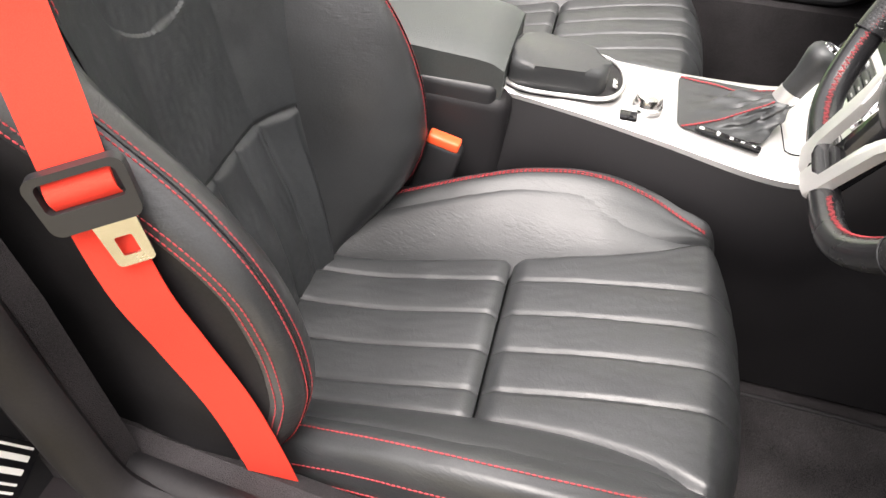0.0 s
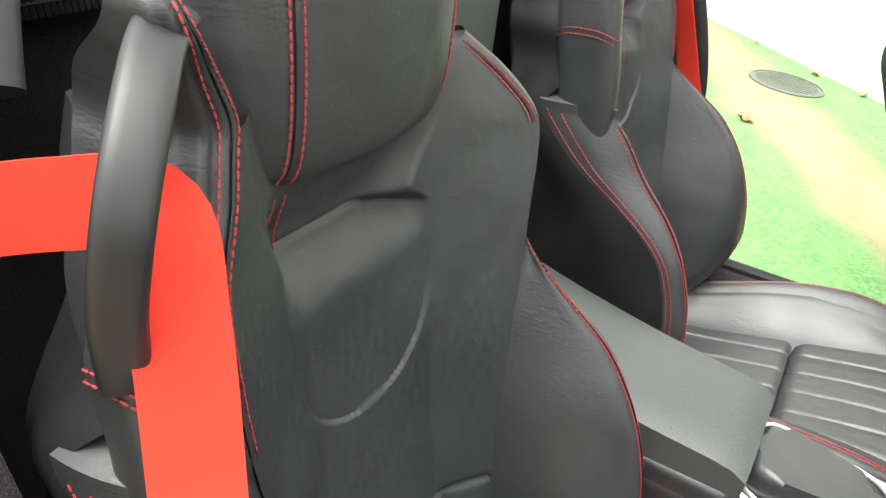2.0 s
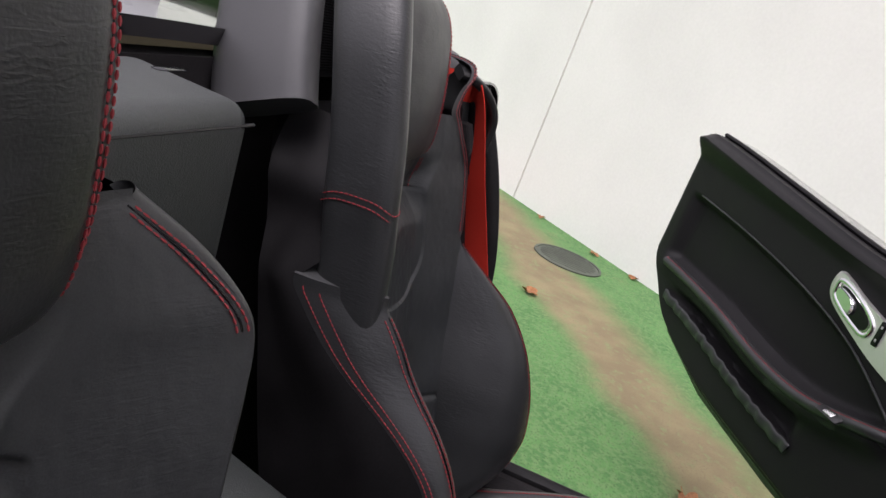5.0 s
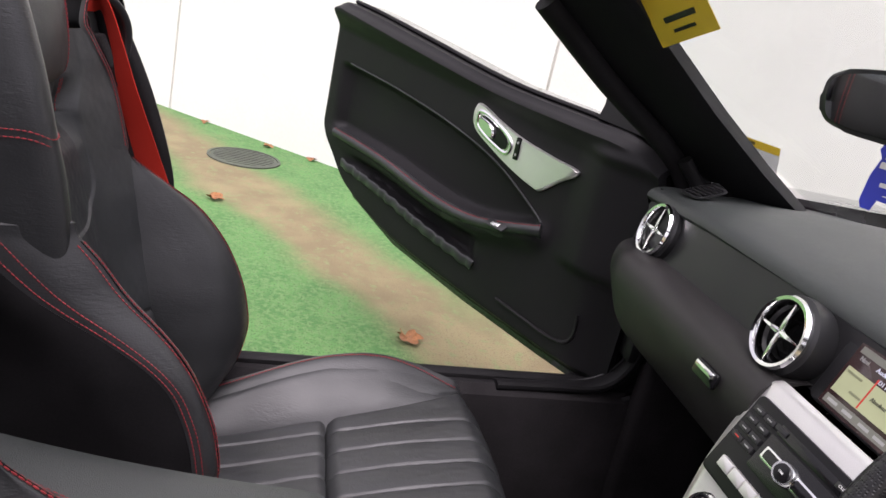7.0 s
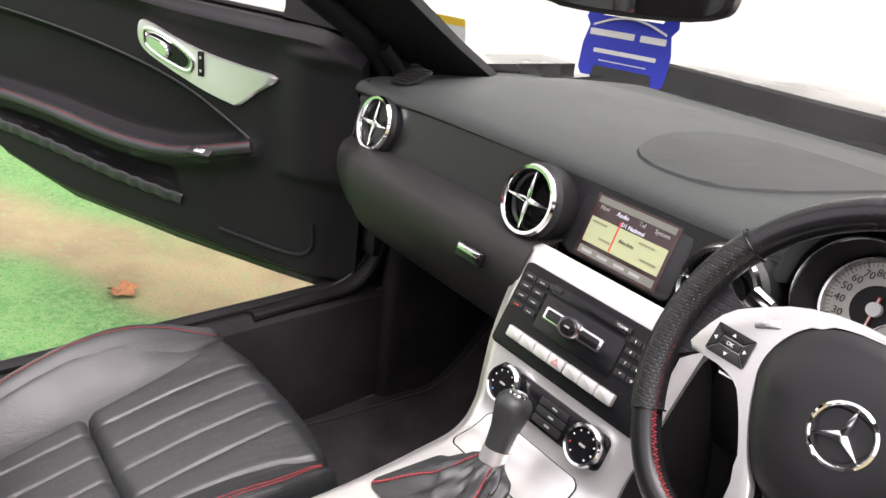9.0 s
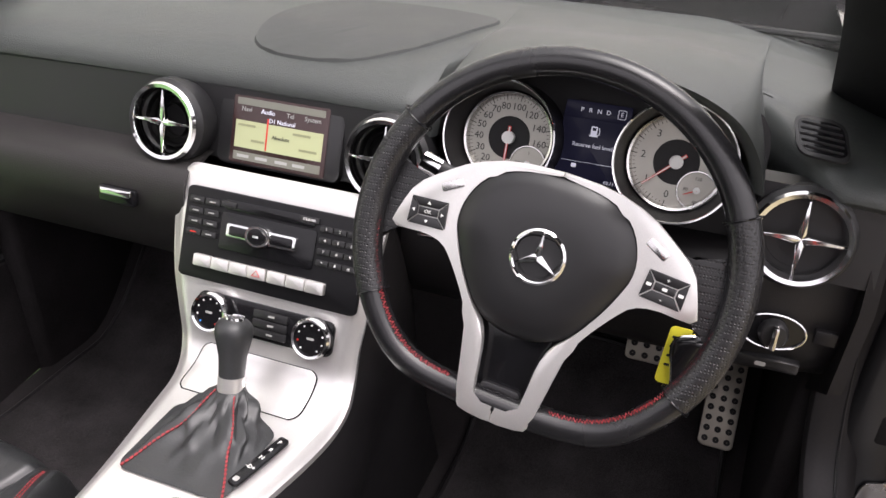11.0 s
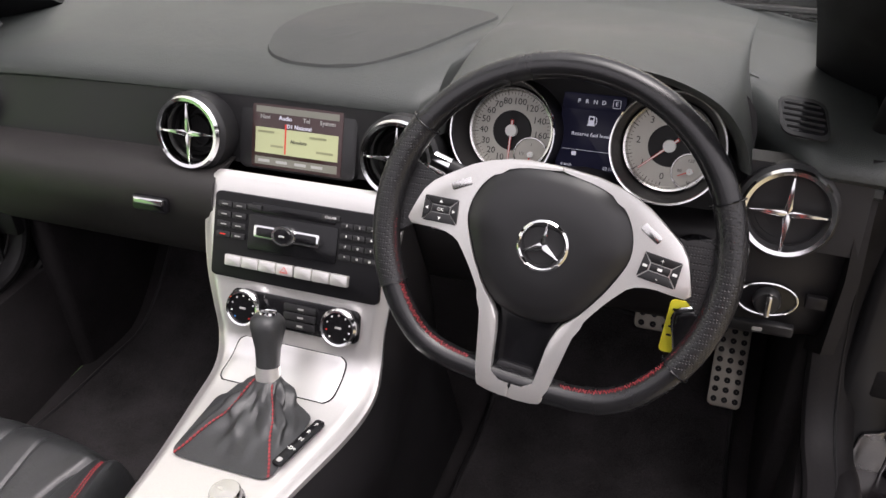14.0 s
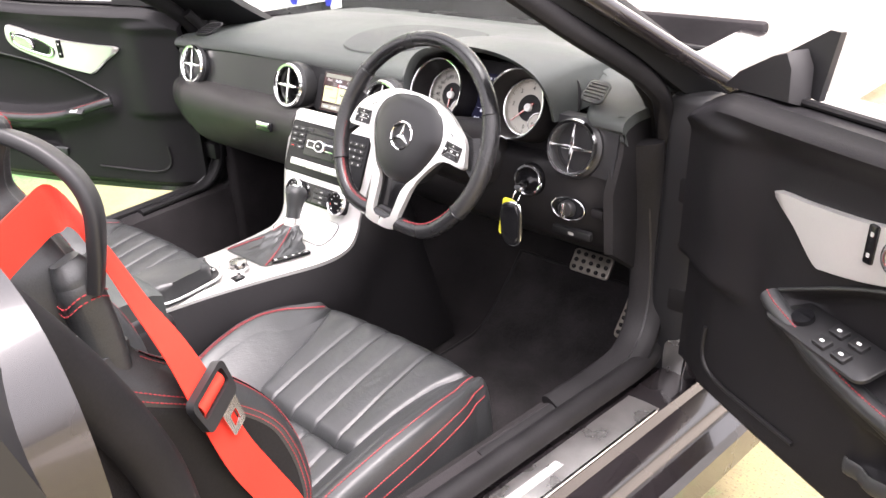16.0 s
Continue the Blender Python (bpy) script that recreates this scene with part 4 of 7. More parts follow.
    def bow(z, sgn=-1):
        if sgn > 0:
            return cr([0.20, 0.34, 0.46, 0.70, 0.81, 0.888], [0.022, 0.026, 0.033, 0.041, 0.042, 0.034], z)
        return cr([0.20, 0.34, 0.46, 0.70, 0.803, 0.84, 0.875], [0.022, 0.026, 0.033, 0.042, 0.043, 0.026, 0.006], z)

    def u_half(z):
        """Half the width of the recess below the neck."""
        if z < 0.613:
            return 0.0
        if z > 0.70:
            return 0.0925
        return 0.0925 * max(1 - ((0.70 - z) / 0.087) ** 2.3, 0) ** 0.5

    def strap_y(a, z):
        sgn = 1 if a > 0 else -1
        s_ = strap_a(z, sgn)
        k = min(max((abs(a) - 0.075) / max(s_ - 0.075, 0.03), 0), 1)
        return plane_y(z) + bow(z, sgn) * k ** 1.25

    def centre(u, v):
        z = 0.22 + 0.66 * v
        s_ = strap_a(z, 1 if u > 0.5 else -1)
        a = s_ * (2 * u - 1)
        y = strap_y(a, z)
        # the recess: a U whose face rolls back at the top and meets the dark neck band at a seam
        w, kn = u_half(z), sm(0.76, 0.83, z)
        to_neck = sm(0.752, 0.774, z)
        mid = 0.008 + (0.012 - 0.009 * kn) * to_neck
        w += (0.078 + 0.036 * kn - w) * to_neck
        if w > 0:
            lip = sm(-0.001, 0.004, w - abs(a - mid)) * sm(0.611, 0.618, z)
            tuck = math.exp(-((w - abs(a - mid) - 0.0015) / 0.0022) ** 2) * sm(0.608, 0.616, z) * (1 - to_neck)
            soft = sm(-0.004, 0.024 if a > mid else 0.024 + 0.036 * to_neck, w - abs(a - mid))
            fall = sm(0.715, 0.768, z) ** 1.3 * (1 - 0.88 * sm(0.770, 0.826, z))
            y -= 0.021 * soft * fall + 0.0022 * soft * math.exp(-((z - 0.768) / 0.0022) ** 2)
            y -= 0.0032 * lip * (1 - 0.8 * kn) + 0.0016 * tuck * sm(0.72, 0.66, z)
        # lumbar flutes below a level seam
        panel_ = sm(0.451, 0.438, z) * sm(0.0, 0.012, s_ - abs(a))
        off = min(abs(a - m_) for m_ in (-0.084, -0.028, 0.028, 0.084))
        y += panel_ * (0.007 * sm(0.44, 0.34, z) + 0.0028 * (1 - (1 - min(off / 0.028, 1)) ** 2) - 0.0025 * math.exp(-(off / 0.0024) ** 2))
        y -= 0.0032 * math.exp(-((z - 0.449) / 0.004) ** 2)
        y += 0.0012 * noise.noise(Vector((a * 30, z * 22, 4.4))) + 0.0004 * noise.noise(Vector((a * 120, z * 90, 4.4)))
        return B(cx + a, y, z)
    part("back_panel", grid(centre, 230, 360), M_LEATHER_IN, t, "smooth black leather back panel with a recessed U")

    crest_z = [0.20, 0.25, 0.29, 0.325, 0.38, 0.41, 0.47, 0.54, 0.598, 0.643, 0.675, 0.695, 0.71]
    crest_y = [-0.560, -0.520, -0.494, -0.474, -0.460, -0.460, -0.472, -0.502, -0.546, -0.598, -0.636, -0.655, -0.658]
    for sgn in (1, -1):
        side = 0.008 if sgn > 0 else 0.0

        padded = sgn in pads
        tall = padded and pad_top > hem_z + 0.1

        def section(z):
            s_ = strap_a(z, sgn)
            ys = strap_y(sgn * s_, z)
            yc = max(cr(crest_z, crest_y, z) + (0.034 * sm(0.60, 0.69, z) if tall else 0.0), ys - 0.004)
            c = max(0.212 + side + 0.004 * sm(0.45, 0.30, z), s_ + 0.004)
            c = s_ + 0.002 + (c - s_ - 0.002) * (1.0 if padded else sm(0.715, 0.59, z))
            return s_, ys, yc, c

        def bol(u, z):
            s_, ys, yc, c = section(z)
            if u <= 0.6:
                k = u / 0.6
                p = ((s_, ys - 0.002), (s_ + 0.012, ys + 0.50 * (yc - ys)), (s_ + 0.40 * (c - s_), yc + 0.006 * sm(0, 0.05, yc - ys)), (c, yc))
                b0, b1, b2, b3 = (1 - k) ** 3, 3 * k * (1 - k) ** 2, 3 * k * k * (1 - k), k ** 3
                return b0 * p[0][0] + b1 * p[1][0] + b2 * p[2][0] + b3 * p[3][0], b0 * p[0][1] + b1 * p[1][1] + b2 * p[2][1] + b3 * p[3][1]
            k = (u - 0.6) / 0.4
            q = 0.2 + 0.8 * sm(0.712, 0.58, z)
            if padded:
                broad = sm(0.50, 0.68, z)
                return c + (0.024 + 0.004 * broad) * math.sin(k * math.pi / 2), yc - 0.004 * k - 0.024 * k * k - (0.076 if tall else 0.052) * broad * k
            return c + 0.024 * q * math.sin(k * math.pi / 2), yc - 0.004 * k - 0.024 * k * k

        def bolster(u, v):
            z = 0.20 + 0.51 * v
            a, y = bol(u, z)
            y += 0.0016 * noise.noise(Vector((u * 5, v * 12, sgn * 3))) + 0.0006 * noise.noise(Vector((u * 22, v * 60, sgn)))
            return B(cx + sgn * a, y, z)
        b = part("back_bolster", grid(bolster, 60, 110), M_LEATHER, t, "black leather back bolster with red stitching")

        def flank(u, v):
            z = 0.20 + 0.675 * v
            a, y = bol(1.0, min(z, 0.71))
            q = sm(0.69, 0.79 if padded else 0.71, z)
            s_ = strap_a(z, sgn)
            a, y = a + (s_ + 0.006 - a) * q, y + (strap_y(sgn * s_, z) - 0.003 - y) * q
            yb = plane_y(z) - 0.085
            a_ = a + 0.006 * math.sin(math.pi * min(u * 1.3, 1)) - 0.012 * u
            return B(cx + sgn * a_, y + (yb - y) * u, z)
        part("side_flank", grid(flank, 14, 90), M_RUBBER, t, "dull black side of the backrest")

        if padded:
            def cap_top(u, v):
                a, y = bol(u, 0.71)
                s_ = strap_a(0.72, sgn)
                return B(cx + sgn * (a + (s_ - 0.01 - a) * v), y + (plane_y(0.72) - 0.03 - y) * v, 0.71 + 0.014 * math.sin(v * math.pi / 2))
            part("bolster_top", grid(cap_top, 40, 10), M_LEATHER, b)

        def rolled(u, v):
            """The rounded welt along the strap's free edge, from the bolster over the shoulder to the head restraint."""
            z = 0.69 + 0.186 * v
            s_ = strap_a(z)
            ang = math.pi * u
            r = 0.007
            return B(cx + sgn * (s_ + r * math.sin(ang)), strap_y(sgn * s_, z) - r + r * math.cos(ang), z + 0.004 * math.sin(ang) * sm(0.80, 0.84, z))
        if sgn < 0:
            part("shoulder_welt", grid(rolled, 10, 50), M_LEATHER, b)

        def line(u, z0, z1, n=60):
            return [B(cx + sgn * (bol(u, z0 + (z1 - z0) * k / n)[0] + 0.0006), bol(u, z0 + (z1 - z0) * k / n)[1] + 0.0011, z0 + (z1 - z0) * k / n) for k in range(n + 1)]
        stitches([line(0.575, 0.27, 0.69), line(0.635, 0.27, 0.69), line(0.90, 0.27, 0.70 if padded else 0.665), line(0.965, 0.27, 0.70 if padded else 0.66)], b, r=0.0008)
        part("seam", sweep(line(0.605, 0.27, 0.69, 40), circle(0.0010, 6), up=(0, 1, 0.1)), M_GLOSS, b)

        def shoulder(da, n=40):
            out = []
            for k in range(n + 1):
                z = 0.80 + 0.072 * k / n
                a = strap_a(z) - da
                out.append(B(cx - a, strap_y(-a, z) + 0.0012, z))
            return out
        if sgn < 0:
            stitches([shoulder(0.004), shoulder(0.012)], b, r=0.0008)
            part("seam", sweep([p + Vector((0, -0.001, 0)) for p in shoulder(0.008)], circle(0.0010, 6), up=(0, 1, 0.1)), M_GLOSS, b)
        if not padded:
            continue
        # padded upper wing with its stitched lower hem
        hz = hem_z
        px, py, ew, ed = (cx + sgn * 0.214, -0.680, 0.021, 0.042) if tall else (cx + 0.221, -0.694, 0.018, 0.022)
        path = [(px - sgn * 0.004, py + 0.012, hz - (0.134 if tall else 0.165)), (px, py + 0.008, hz - 0.06), (px + sgn * 0.004, py, hz)]
        if tall:
            path += [(px, py - 0.012, hz + 0.07), (px - sgn * 0.010, py - 0.035, pad_top - 0.06), (px - sgn * 0.035, py - 0.06, pad_top)]
        else:
            path += [(px + sgn * 0.002, py, hz + 0.016), (px - sgn * 0.002, py - 0.006, hz + 0.040)]
        path = [B(*p) for p in path]
        pad = part("upper_wing", sweep(smooth_path(path, 8), ellipse(ew, ed, 24, 0.66), up=(0, 1, 0.1), scale=lambda k: 1.0 if tall else 1.0 - 0.35 * sm(0.8, 1.0, k)), M_LEATHER, t, "padded black leather shoulder wing")
        hem = []
        tilt = Vector((0, 1, 0.1)).normalized()
        mid = B(px + sgn * 0.004, py, hz)
        for zoff in (-0.004, 0.004):
            loop = []
            for k in range(37):
                a = 2 * math.pi * k / 36
                loop.append(mid + Vector(((ew + 0.0012) * math.copysign(abs(math.cos(a)) ** 0.66, math.cos(a)), 0, zoff + 0.006 * math.cos(2 * a))) + tilt * ((ed + 0.0012) * math.copysign(abs(math.sin(a)) ** 0.66, math.sin(a))))
            hem.append(loop)
        stitches(hem, pad, r=0.0008)
    # the outer strap's edge runs on up as a horn beside the head restraint and turns back behind it
    edge = []
    for z in (0.70, 0.73, 0.76, 0.785, 0.81, 0.83, 0.85, 0.87, 0.888):
        a = strap_a(z, 1)
        edge.append((cx + a, strap_y(a, z), z))
    edge += [(0.560, -0.704, 0.915), (0.574, -0.700, 0.937), (0.580, -0.709, 0.955), (0.566, -0.745, 0.960), (0.530, -0.800, 0.950), (0.490, -0.841, 0.930)]
    edge = smooth_path([Vector(p) for p in edge], 5)

    def horn(u, v):
        f_ = v * (len(edge) - 1)
        i = min(int(f_), len(edge) - 2)
        p = edge[i].lerp(edge[i + 1], f_ - i)
        top = sm(0.60, 0.85, v)
        ox = cr([0, 0.25, 0.5, 0.75, 1], [-0.012, 0.0, 0.018, 0.032, 0.036], u)
        oy = cr([0, 0.25, 0.5, 0.75, 1], [-0.007 - 0.006 * top, 0.0, -0.006, -0.022, -0.075], u)
        ridge = 0.0022 * math.cos((u - 0.25) * 26) * sm(0.30, 0.40, u) * sm(0.85, 0.7, u) * (1 - top)
        groove = -0.0010 * math.exp(-((u - 0.25) / 0.03) ** 2)
        slim = 1 - 0.62 * sm(0.55, 0.80, v)
        return B(p.x + ox * slim, p.y + (oy * slim + ridge + groove), p.z + 0.004 * math.sin(math.pi * min(u * 1.2, 1)) * top)
    os_ = part("outer_shoulder", grid(horn, 40, 70), M_LEATHER, t, "stitched black leather shoulder")
    stitches([[horn(u, 0.02 + 0.96 * k / 80) + Vector((0.0003, 0.0012, 0)) for k in range(81)] for u in (0.13, 0.36)], os_, r=0.0008)
    part("seam", sweep([horn(0.25, 0.02 + 0.96 * k / 60) for k in range(61)], circle(0.0010, 6), up=(0, 1, 0.1)), M_GLOSS, os_)
    # shell behind
    rings = []
    for z in (0.22, 0.34, 0.46, 0.58, 0.70, 0.78, 0.83, 0.86):
        a, y = strap_a(z, 1) + 0.03 * sm(0.75, 0.6, z), plane_y(z) - 0.03
        rings.append([B(cx + a * x, y + d, z) for x, d in ((-1, 0.0), (-1, -0.05), (-0.9, -0.08), (-0.5, -0.095), (0, -0.10), (0.5, -0.095), (0.9, -0.08), (1, -0.05), (1, 0.0))])
    part("back_shell", loft(rings), M_SATIN, t, "black seat back shell")
    # head restraint, one piece with the back, its chin overhanging the neck band
    HZ = [0.815, 0.822, 0.832, 0.850, 0.880, 0.920, 0.965, 1.005, 1.030, 1.045, 1.051]
    HW = [0.096, 0.110, 0.119, 0.125, 0.130, 0.133, 0.131, 0.122, 0.107, 0.084, 0.048]
    HF = [-0.014, -0.002, 0.004, 0.008, 0.010, 0.010, 0.008, 0.002, -0.010, -0.028, -0.046]

    def head_y(z):
        return -0.707 - 0.09 * (z - 0.80)

    def face_y(a, z):
        hw, fr = cr(HZ, HW, z), cr(HZ, HF, z)
        r = min(abs(a) / hw, 0.9995)
        return head_y(z) + fr - 0.012 * r * r - 0.050 * (1 - (1 - r ** 7) ** 0.45) - (0.0022 * (math.exp(-((a - 0.086) / 0.0035) ** 2) + math.exp(-((a + 0.106) / 0.0035) ** 2)))

    rings = []
    for k in range(111):
        z = HZ[0] + (HZ[-1] - HZ[0]) * k / 110
        hw, back = cr(HZ, HW, z), head_y(z) - 0.085 + 0.04 * sm(1.0, 1.05, z)
        ring = []
        for i in range(61):
            ang = math.pi * i / 60
            a = hw * math.copysign(abs(math.cos(ang)) ** 0.62, math.cos(ang))
            ring.append(B(cx + a, face_y(a, z) + 0.0007 * noise.noise(Vector((a * 40, z * 40, 7))), z))
        for a, d in ((-0.97, 0.03), (-0.9, 0.012), (-0.6, 0.0), (0, -0.004), (0.6, 0.0), (0.9, 0.012), (0.97, 0.03)):
            ring.append(B(cx + a * hw, min(back + d, face_y(a * hw, z) - 0.004), z))
        rings.append(ring)
    hr = part("head_restraint", loft(rings), M_LEATHER, t, "black leather head restraint with double red seams")
    for a0 in (0.086, -0.106):
        zs_ = [0.822 + (1.035 - 0.822) * k / 60 for k in range(61)]
        stitches([[B(cx + a0 + o, face_y(a0 + o, z) + 0.0010, z) for z in zs_] for o in (-0.0050, 0.0050)], hr, r=0.0009)
        part("seam", sweep([B(cx + a0, face_y(a0, z) + 0.0002, z) for z in zs_[::2]], circle(0.0010, 6), up=(0, 1, 0.1)), M_RUBBER, hr)
    neck_z = [0.770 + 0.048 * k / 18 for k in range(19)]
    stitches([[B(cx + 0.086 + o, strap_y(0.086, z) - 0.0225 * (1 - 0.88 * sm(0.770, 0.826, z)) + 0.0012, z) for z in neck_z] for o in (-0.005, 0.005)], hr, r=0.0009)
    # belt guide on the outer shoulder: a flat arch standing off the wing
    path = [(0.637, -0.684, 0.786), (0.645, -0.677, 0.83), (0.645, -0.672, 0.868), (0.635, -0.676, 0.897), (0.614, -0.690, 0.922), (0.590, -0.708, 0.937), (0.566, -0.724, 0.942)]
    path = [B(*p) + Vector((0, 0, guide_dz)) for p in path]
    part("belt_guide", sweep(smooth_path(path, 8), ellipse(0.0130, 0.0075, 18, 0.5), up=(0.62, 0.70, 0.35)), M_SATIN, t, "satin black plastic belt guide")
    return t


driver_seat = seat((1,), 0.778, 0.800, 0.0, 0.0, 0.0)
passenger_seat = seat((-1,), 0.805, 1.02, 0.0, 4.5, 0.008)
passenger_seat.matrix_basis = Matrix.Translation((-0.40, -0.388, 0.012)) @ Matrix.Diagonal((-1, 1, 1, 1))


# ---- seat belts ----
def seat_belt(label, run, with_tongue):
    t = thing("seat_belt", run[-1], label, "seat belt", "seat belts")
    pts = smooth_path(run, 8)
    ups = [(0.5, 0.75, 0.15), (0.5, 0.8, 0.15), (0.45, 0.85, 0.15), (0.62, 0.75, 0.2), (0.9, 0.42, 0.15), (1, 0.2, 0.1), (1, 0.1, 0.1), (1, 0.1, 0.1)]

    def up(k):
        f = k * 7
        i = min(int(f), 6)
        q = Vector(ups[i]).lerp(Vector(ups[i + 1]), f - i)
        return Vector((math.copysign(q.x, run[0][0]), q.y, q.z))
    part("webbing", sweep(pts, [(-0.0235, -0.0006), (0.0235, -0.0006), (0.0235, 0.0006), (-0.0235, 0.0006)], up=up), M_BELT, t, "bright red webbing")
    part("anchor", rbox(tuple(Vector(run[-1]) + Vector((0, -0.005, 0.01))), (0.02, 0.05, 0.05), 0.006), M_SATIN, t)
    if with_tongue:
        # slide frame: a wide slot through which the webbing folds, and the tongue below it
        m = frame_at(Vector((0.664, -0.600, 0.622)), Vector((-0.30, 0.90, 0.28)), (0.9, 0.42, 0.16)) @ Matrix.Scale(1.04, 4)

        def ring(o, h, z0, z1, mm):
            bm = bmesh.new()
            lay = [([bm.verts.new(mm @ Vector((x, y, z))) for x, y in o], [bm.verts.new(mm @ Vector((x, y, z))) for x, y in h]) for z in (z0, z1)]
            n = len(o)
            for i in range(n):
                j = (i + 1) % n
                for q in (0, 1):
                    bm.faces.new((lay[q][0][i], lay[q][0][j], lay[q][1][j], lay[q][1][i]))
                    bm.faces.new((lay[0][q][i], lay[0][q][j], lay[1][q][j], lay[1][q][i]))
            return bm
        outer = [(x * (1 - 0.06 * (y < 0)), y) for x, y in rounded(0.070, 0.048, 0.009, 5)]
        hole = [(x, y + 0.006) for x, y in rounded(0.056, 0.024, 0.005, 5)]
        tongue = part("buckle_tongue", ring(outer, hole, -0.005, 0.005, m), M_SATIN, t, "black plastic slide with a bare steel tongue")
        part("folded_webbing", slab(lambda u, v: m @ Vector((-0.0235 + 0.047 * u, 0.018 - 0.026 * v, 0.0065 * math.sin(math.pi * v) - 0.002)), 6, 10, tuple(m.to_3x3() @ Vector((0, 0, -0.0012)))), M_BELT, tongue, "red webbing folded through the slide")
        m2 = m @ Matrix.Translation((0.009, -0.041, 0.002)) @ Matrix.Rotation(radians(4), 4, "X")
        o2 = [(x * (1.12 if y > 0.01 else 1.0), y) for x, y in rounded(0.028, 0.043, 0.004, 4)]
        h2 = [(x, y - 0.004) for x, y in rounded(0.013, 0.017, 0.002, 4)]
        part("steel_plate", ring(o2, h2, -0.0012, 0.0012, m2), M_STEEL, tongue, "bare steel tongue plate")
    return t


seat_belt("bright red seat belt with a black buckle tongue, hanging slack", [(0.72, -0.86, 0.800), (0.668, -0.80, 0.835), (0.630, -0.730, 0.862), (0.612, -0.688, 0.866), (0.621, -0.664, 0.815), (0.634, -0.642, 0.745), (0.648, -0.622, 0.685), (0.659, -0.604, 0.615), (0.663, -0.580, 0.53), (0.660, -0.552, 0.465), (0.657, -0.516, 0.383), (0.656, -0.484, 0.272), (0.658, -0.473, 0.21)], True)
seat_belt("bright red seat belt hanging slack beside the seat", [(-0.72, -0.95, 0.845), (-0.665, -0.89, 0.880), (-0.625, -0.825, 0.900), (-0.606, -0.785, 0.898), (-0.607, -0.760, 0.84), (-0.613, -0.738, 0.765), (-0.628, -0.702, 0.66), (-0.643, -0.657, 0.54), (-0.650, -0.612, 0.40), (-0.650, -0.577, 0.25), (-0.648, -0.566, 0.20)], False)


def buckle_receiver():
    c = Vector((0.158, -0.45, 0.36))
    t = thing("belt_buckle", (0.158, -0.46, 0.20), "black belt buckle with an orange release button", "belt buckle", "belt buckles")
    turn = Matrix.Rotation(radians(-12), 3, "X")
    part("housing", rbox(c + Vector((0, 0, -0.06)), (0.028, 0.055, 0.13), 0.008, 3, turn), M_SATIN, t)
    part("release_button", rbox(c + Vector((0.004, 0.012, 0.008)), (0.020, 0.046, 0.016), 0.004, 3, turn), M_ORANGE, t, "orange release button")
    return t


bk = buckle_receiver()
copy_thing(bk, Matrix.Translation((-0.10, -0.47, 0.20)) @ Matrix.Diagonal((-1, 1, 1, 1)))

# ---- dashboard ----
def air_vent(parent, at, normal, r=0.052):
    m = frame_at(at, (1, 0, 0), normal)
    v = part("air_vent", lathe([(r * 0.98, -0.05), (r * 1.10, -0.02), (r * 1.08, -0.004), (r * 0.98, 0.0), (r * 0.80, -0.012), (r * 0.78, -0.05)], m, 40), M_SATIN, parent, "round vent with a bright ring and cross")
    part("ring", lathe([(r * 0.97, -0.002), (r * 1.0, 0.006), (r * 0.95, 0.011), (r * 0.86, 0.010), (r * 0.80, 0.002), (r * 0.80, -0.004)], m, 44), M_CHROME, v, "chrome vent ring")
    part("bowl", lathe([(0.0008, -0.045), (r * 0.5, -0.042), (r * 0.79, -0.03)], m, 32), M_BOWL, v)
    for k in (0.62, 0.40):
        part("inner_ring", lathe([(r * k, -0.018), (r * (k + 0.05), -0.012), (r * (k + 0.05), -0.024), (r * k, -0.024)], m, 32), M_BOWL, v)
    for k in range(4):
        a = math.pi / 2 * k
        long = r * (0.80 if k % 2 == 0 else 0.80)
        pts = [(0.006, 0.0045), (long * 0.55, 0.0022), (long, 0.0016), (long, -0.0016), (long * 0.55, -0.0022), (0.006, -0.0045), (-0.001, 0)]
        part("blade", prism(pts, 0.006, m @ Matrix.Rotation(a, 4, "Z") @ Matrix.Translation((0, 0, 0.002)), 0.0012), M_CHROME, v)
    return v


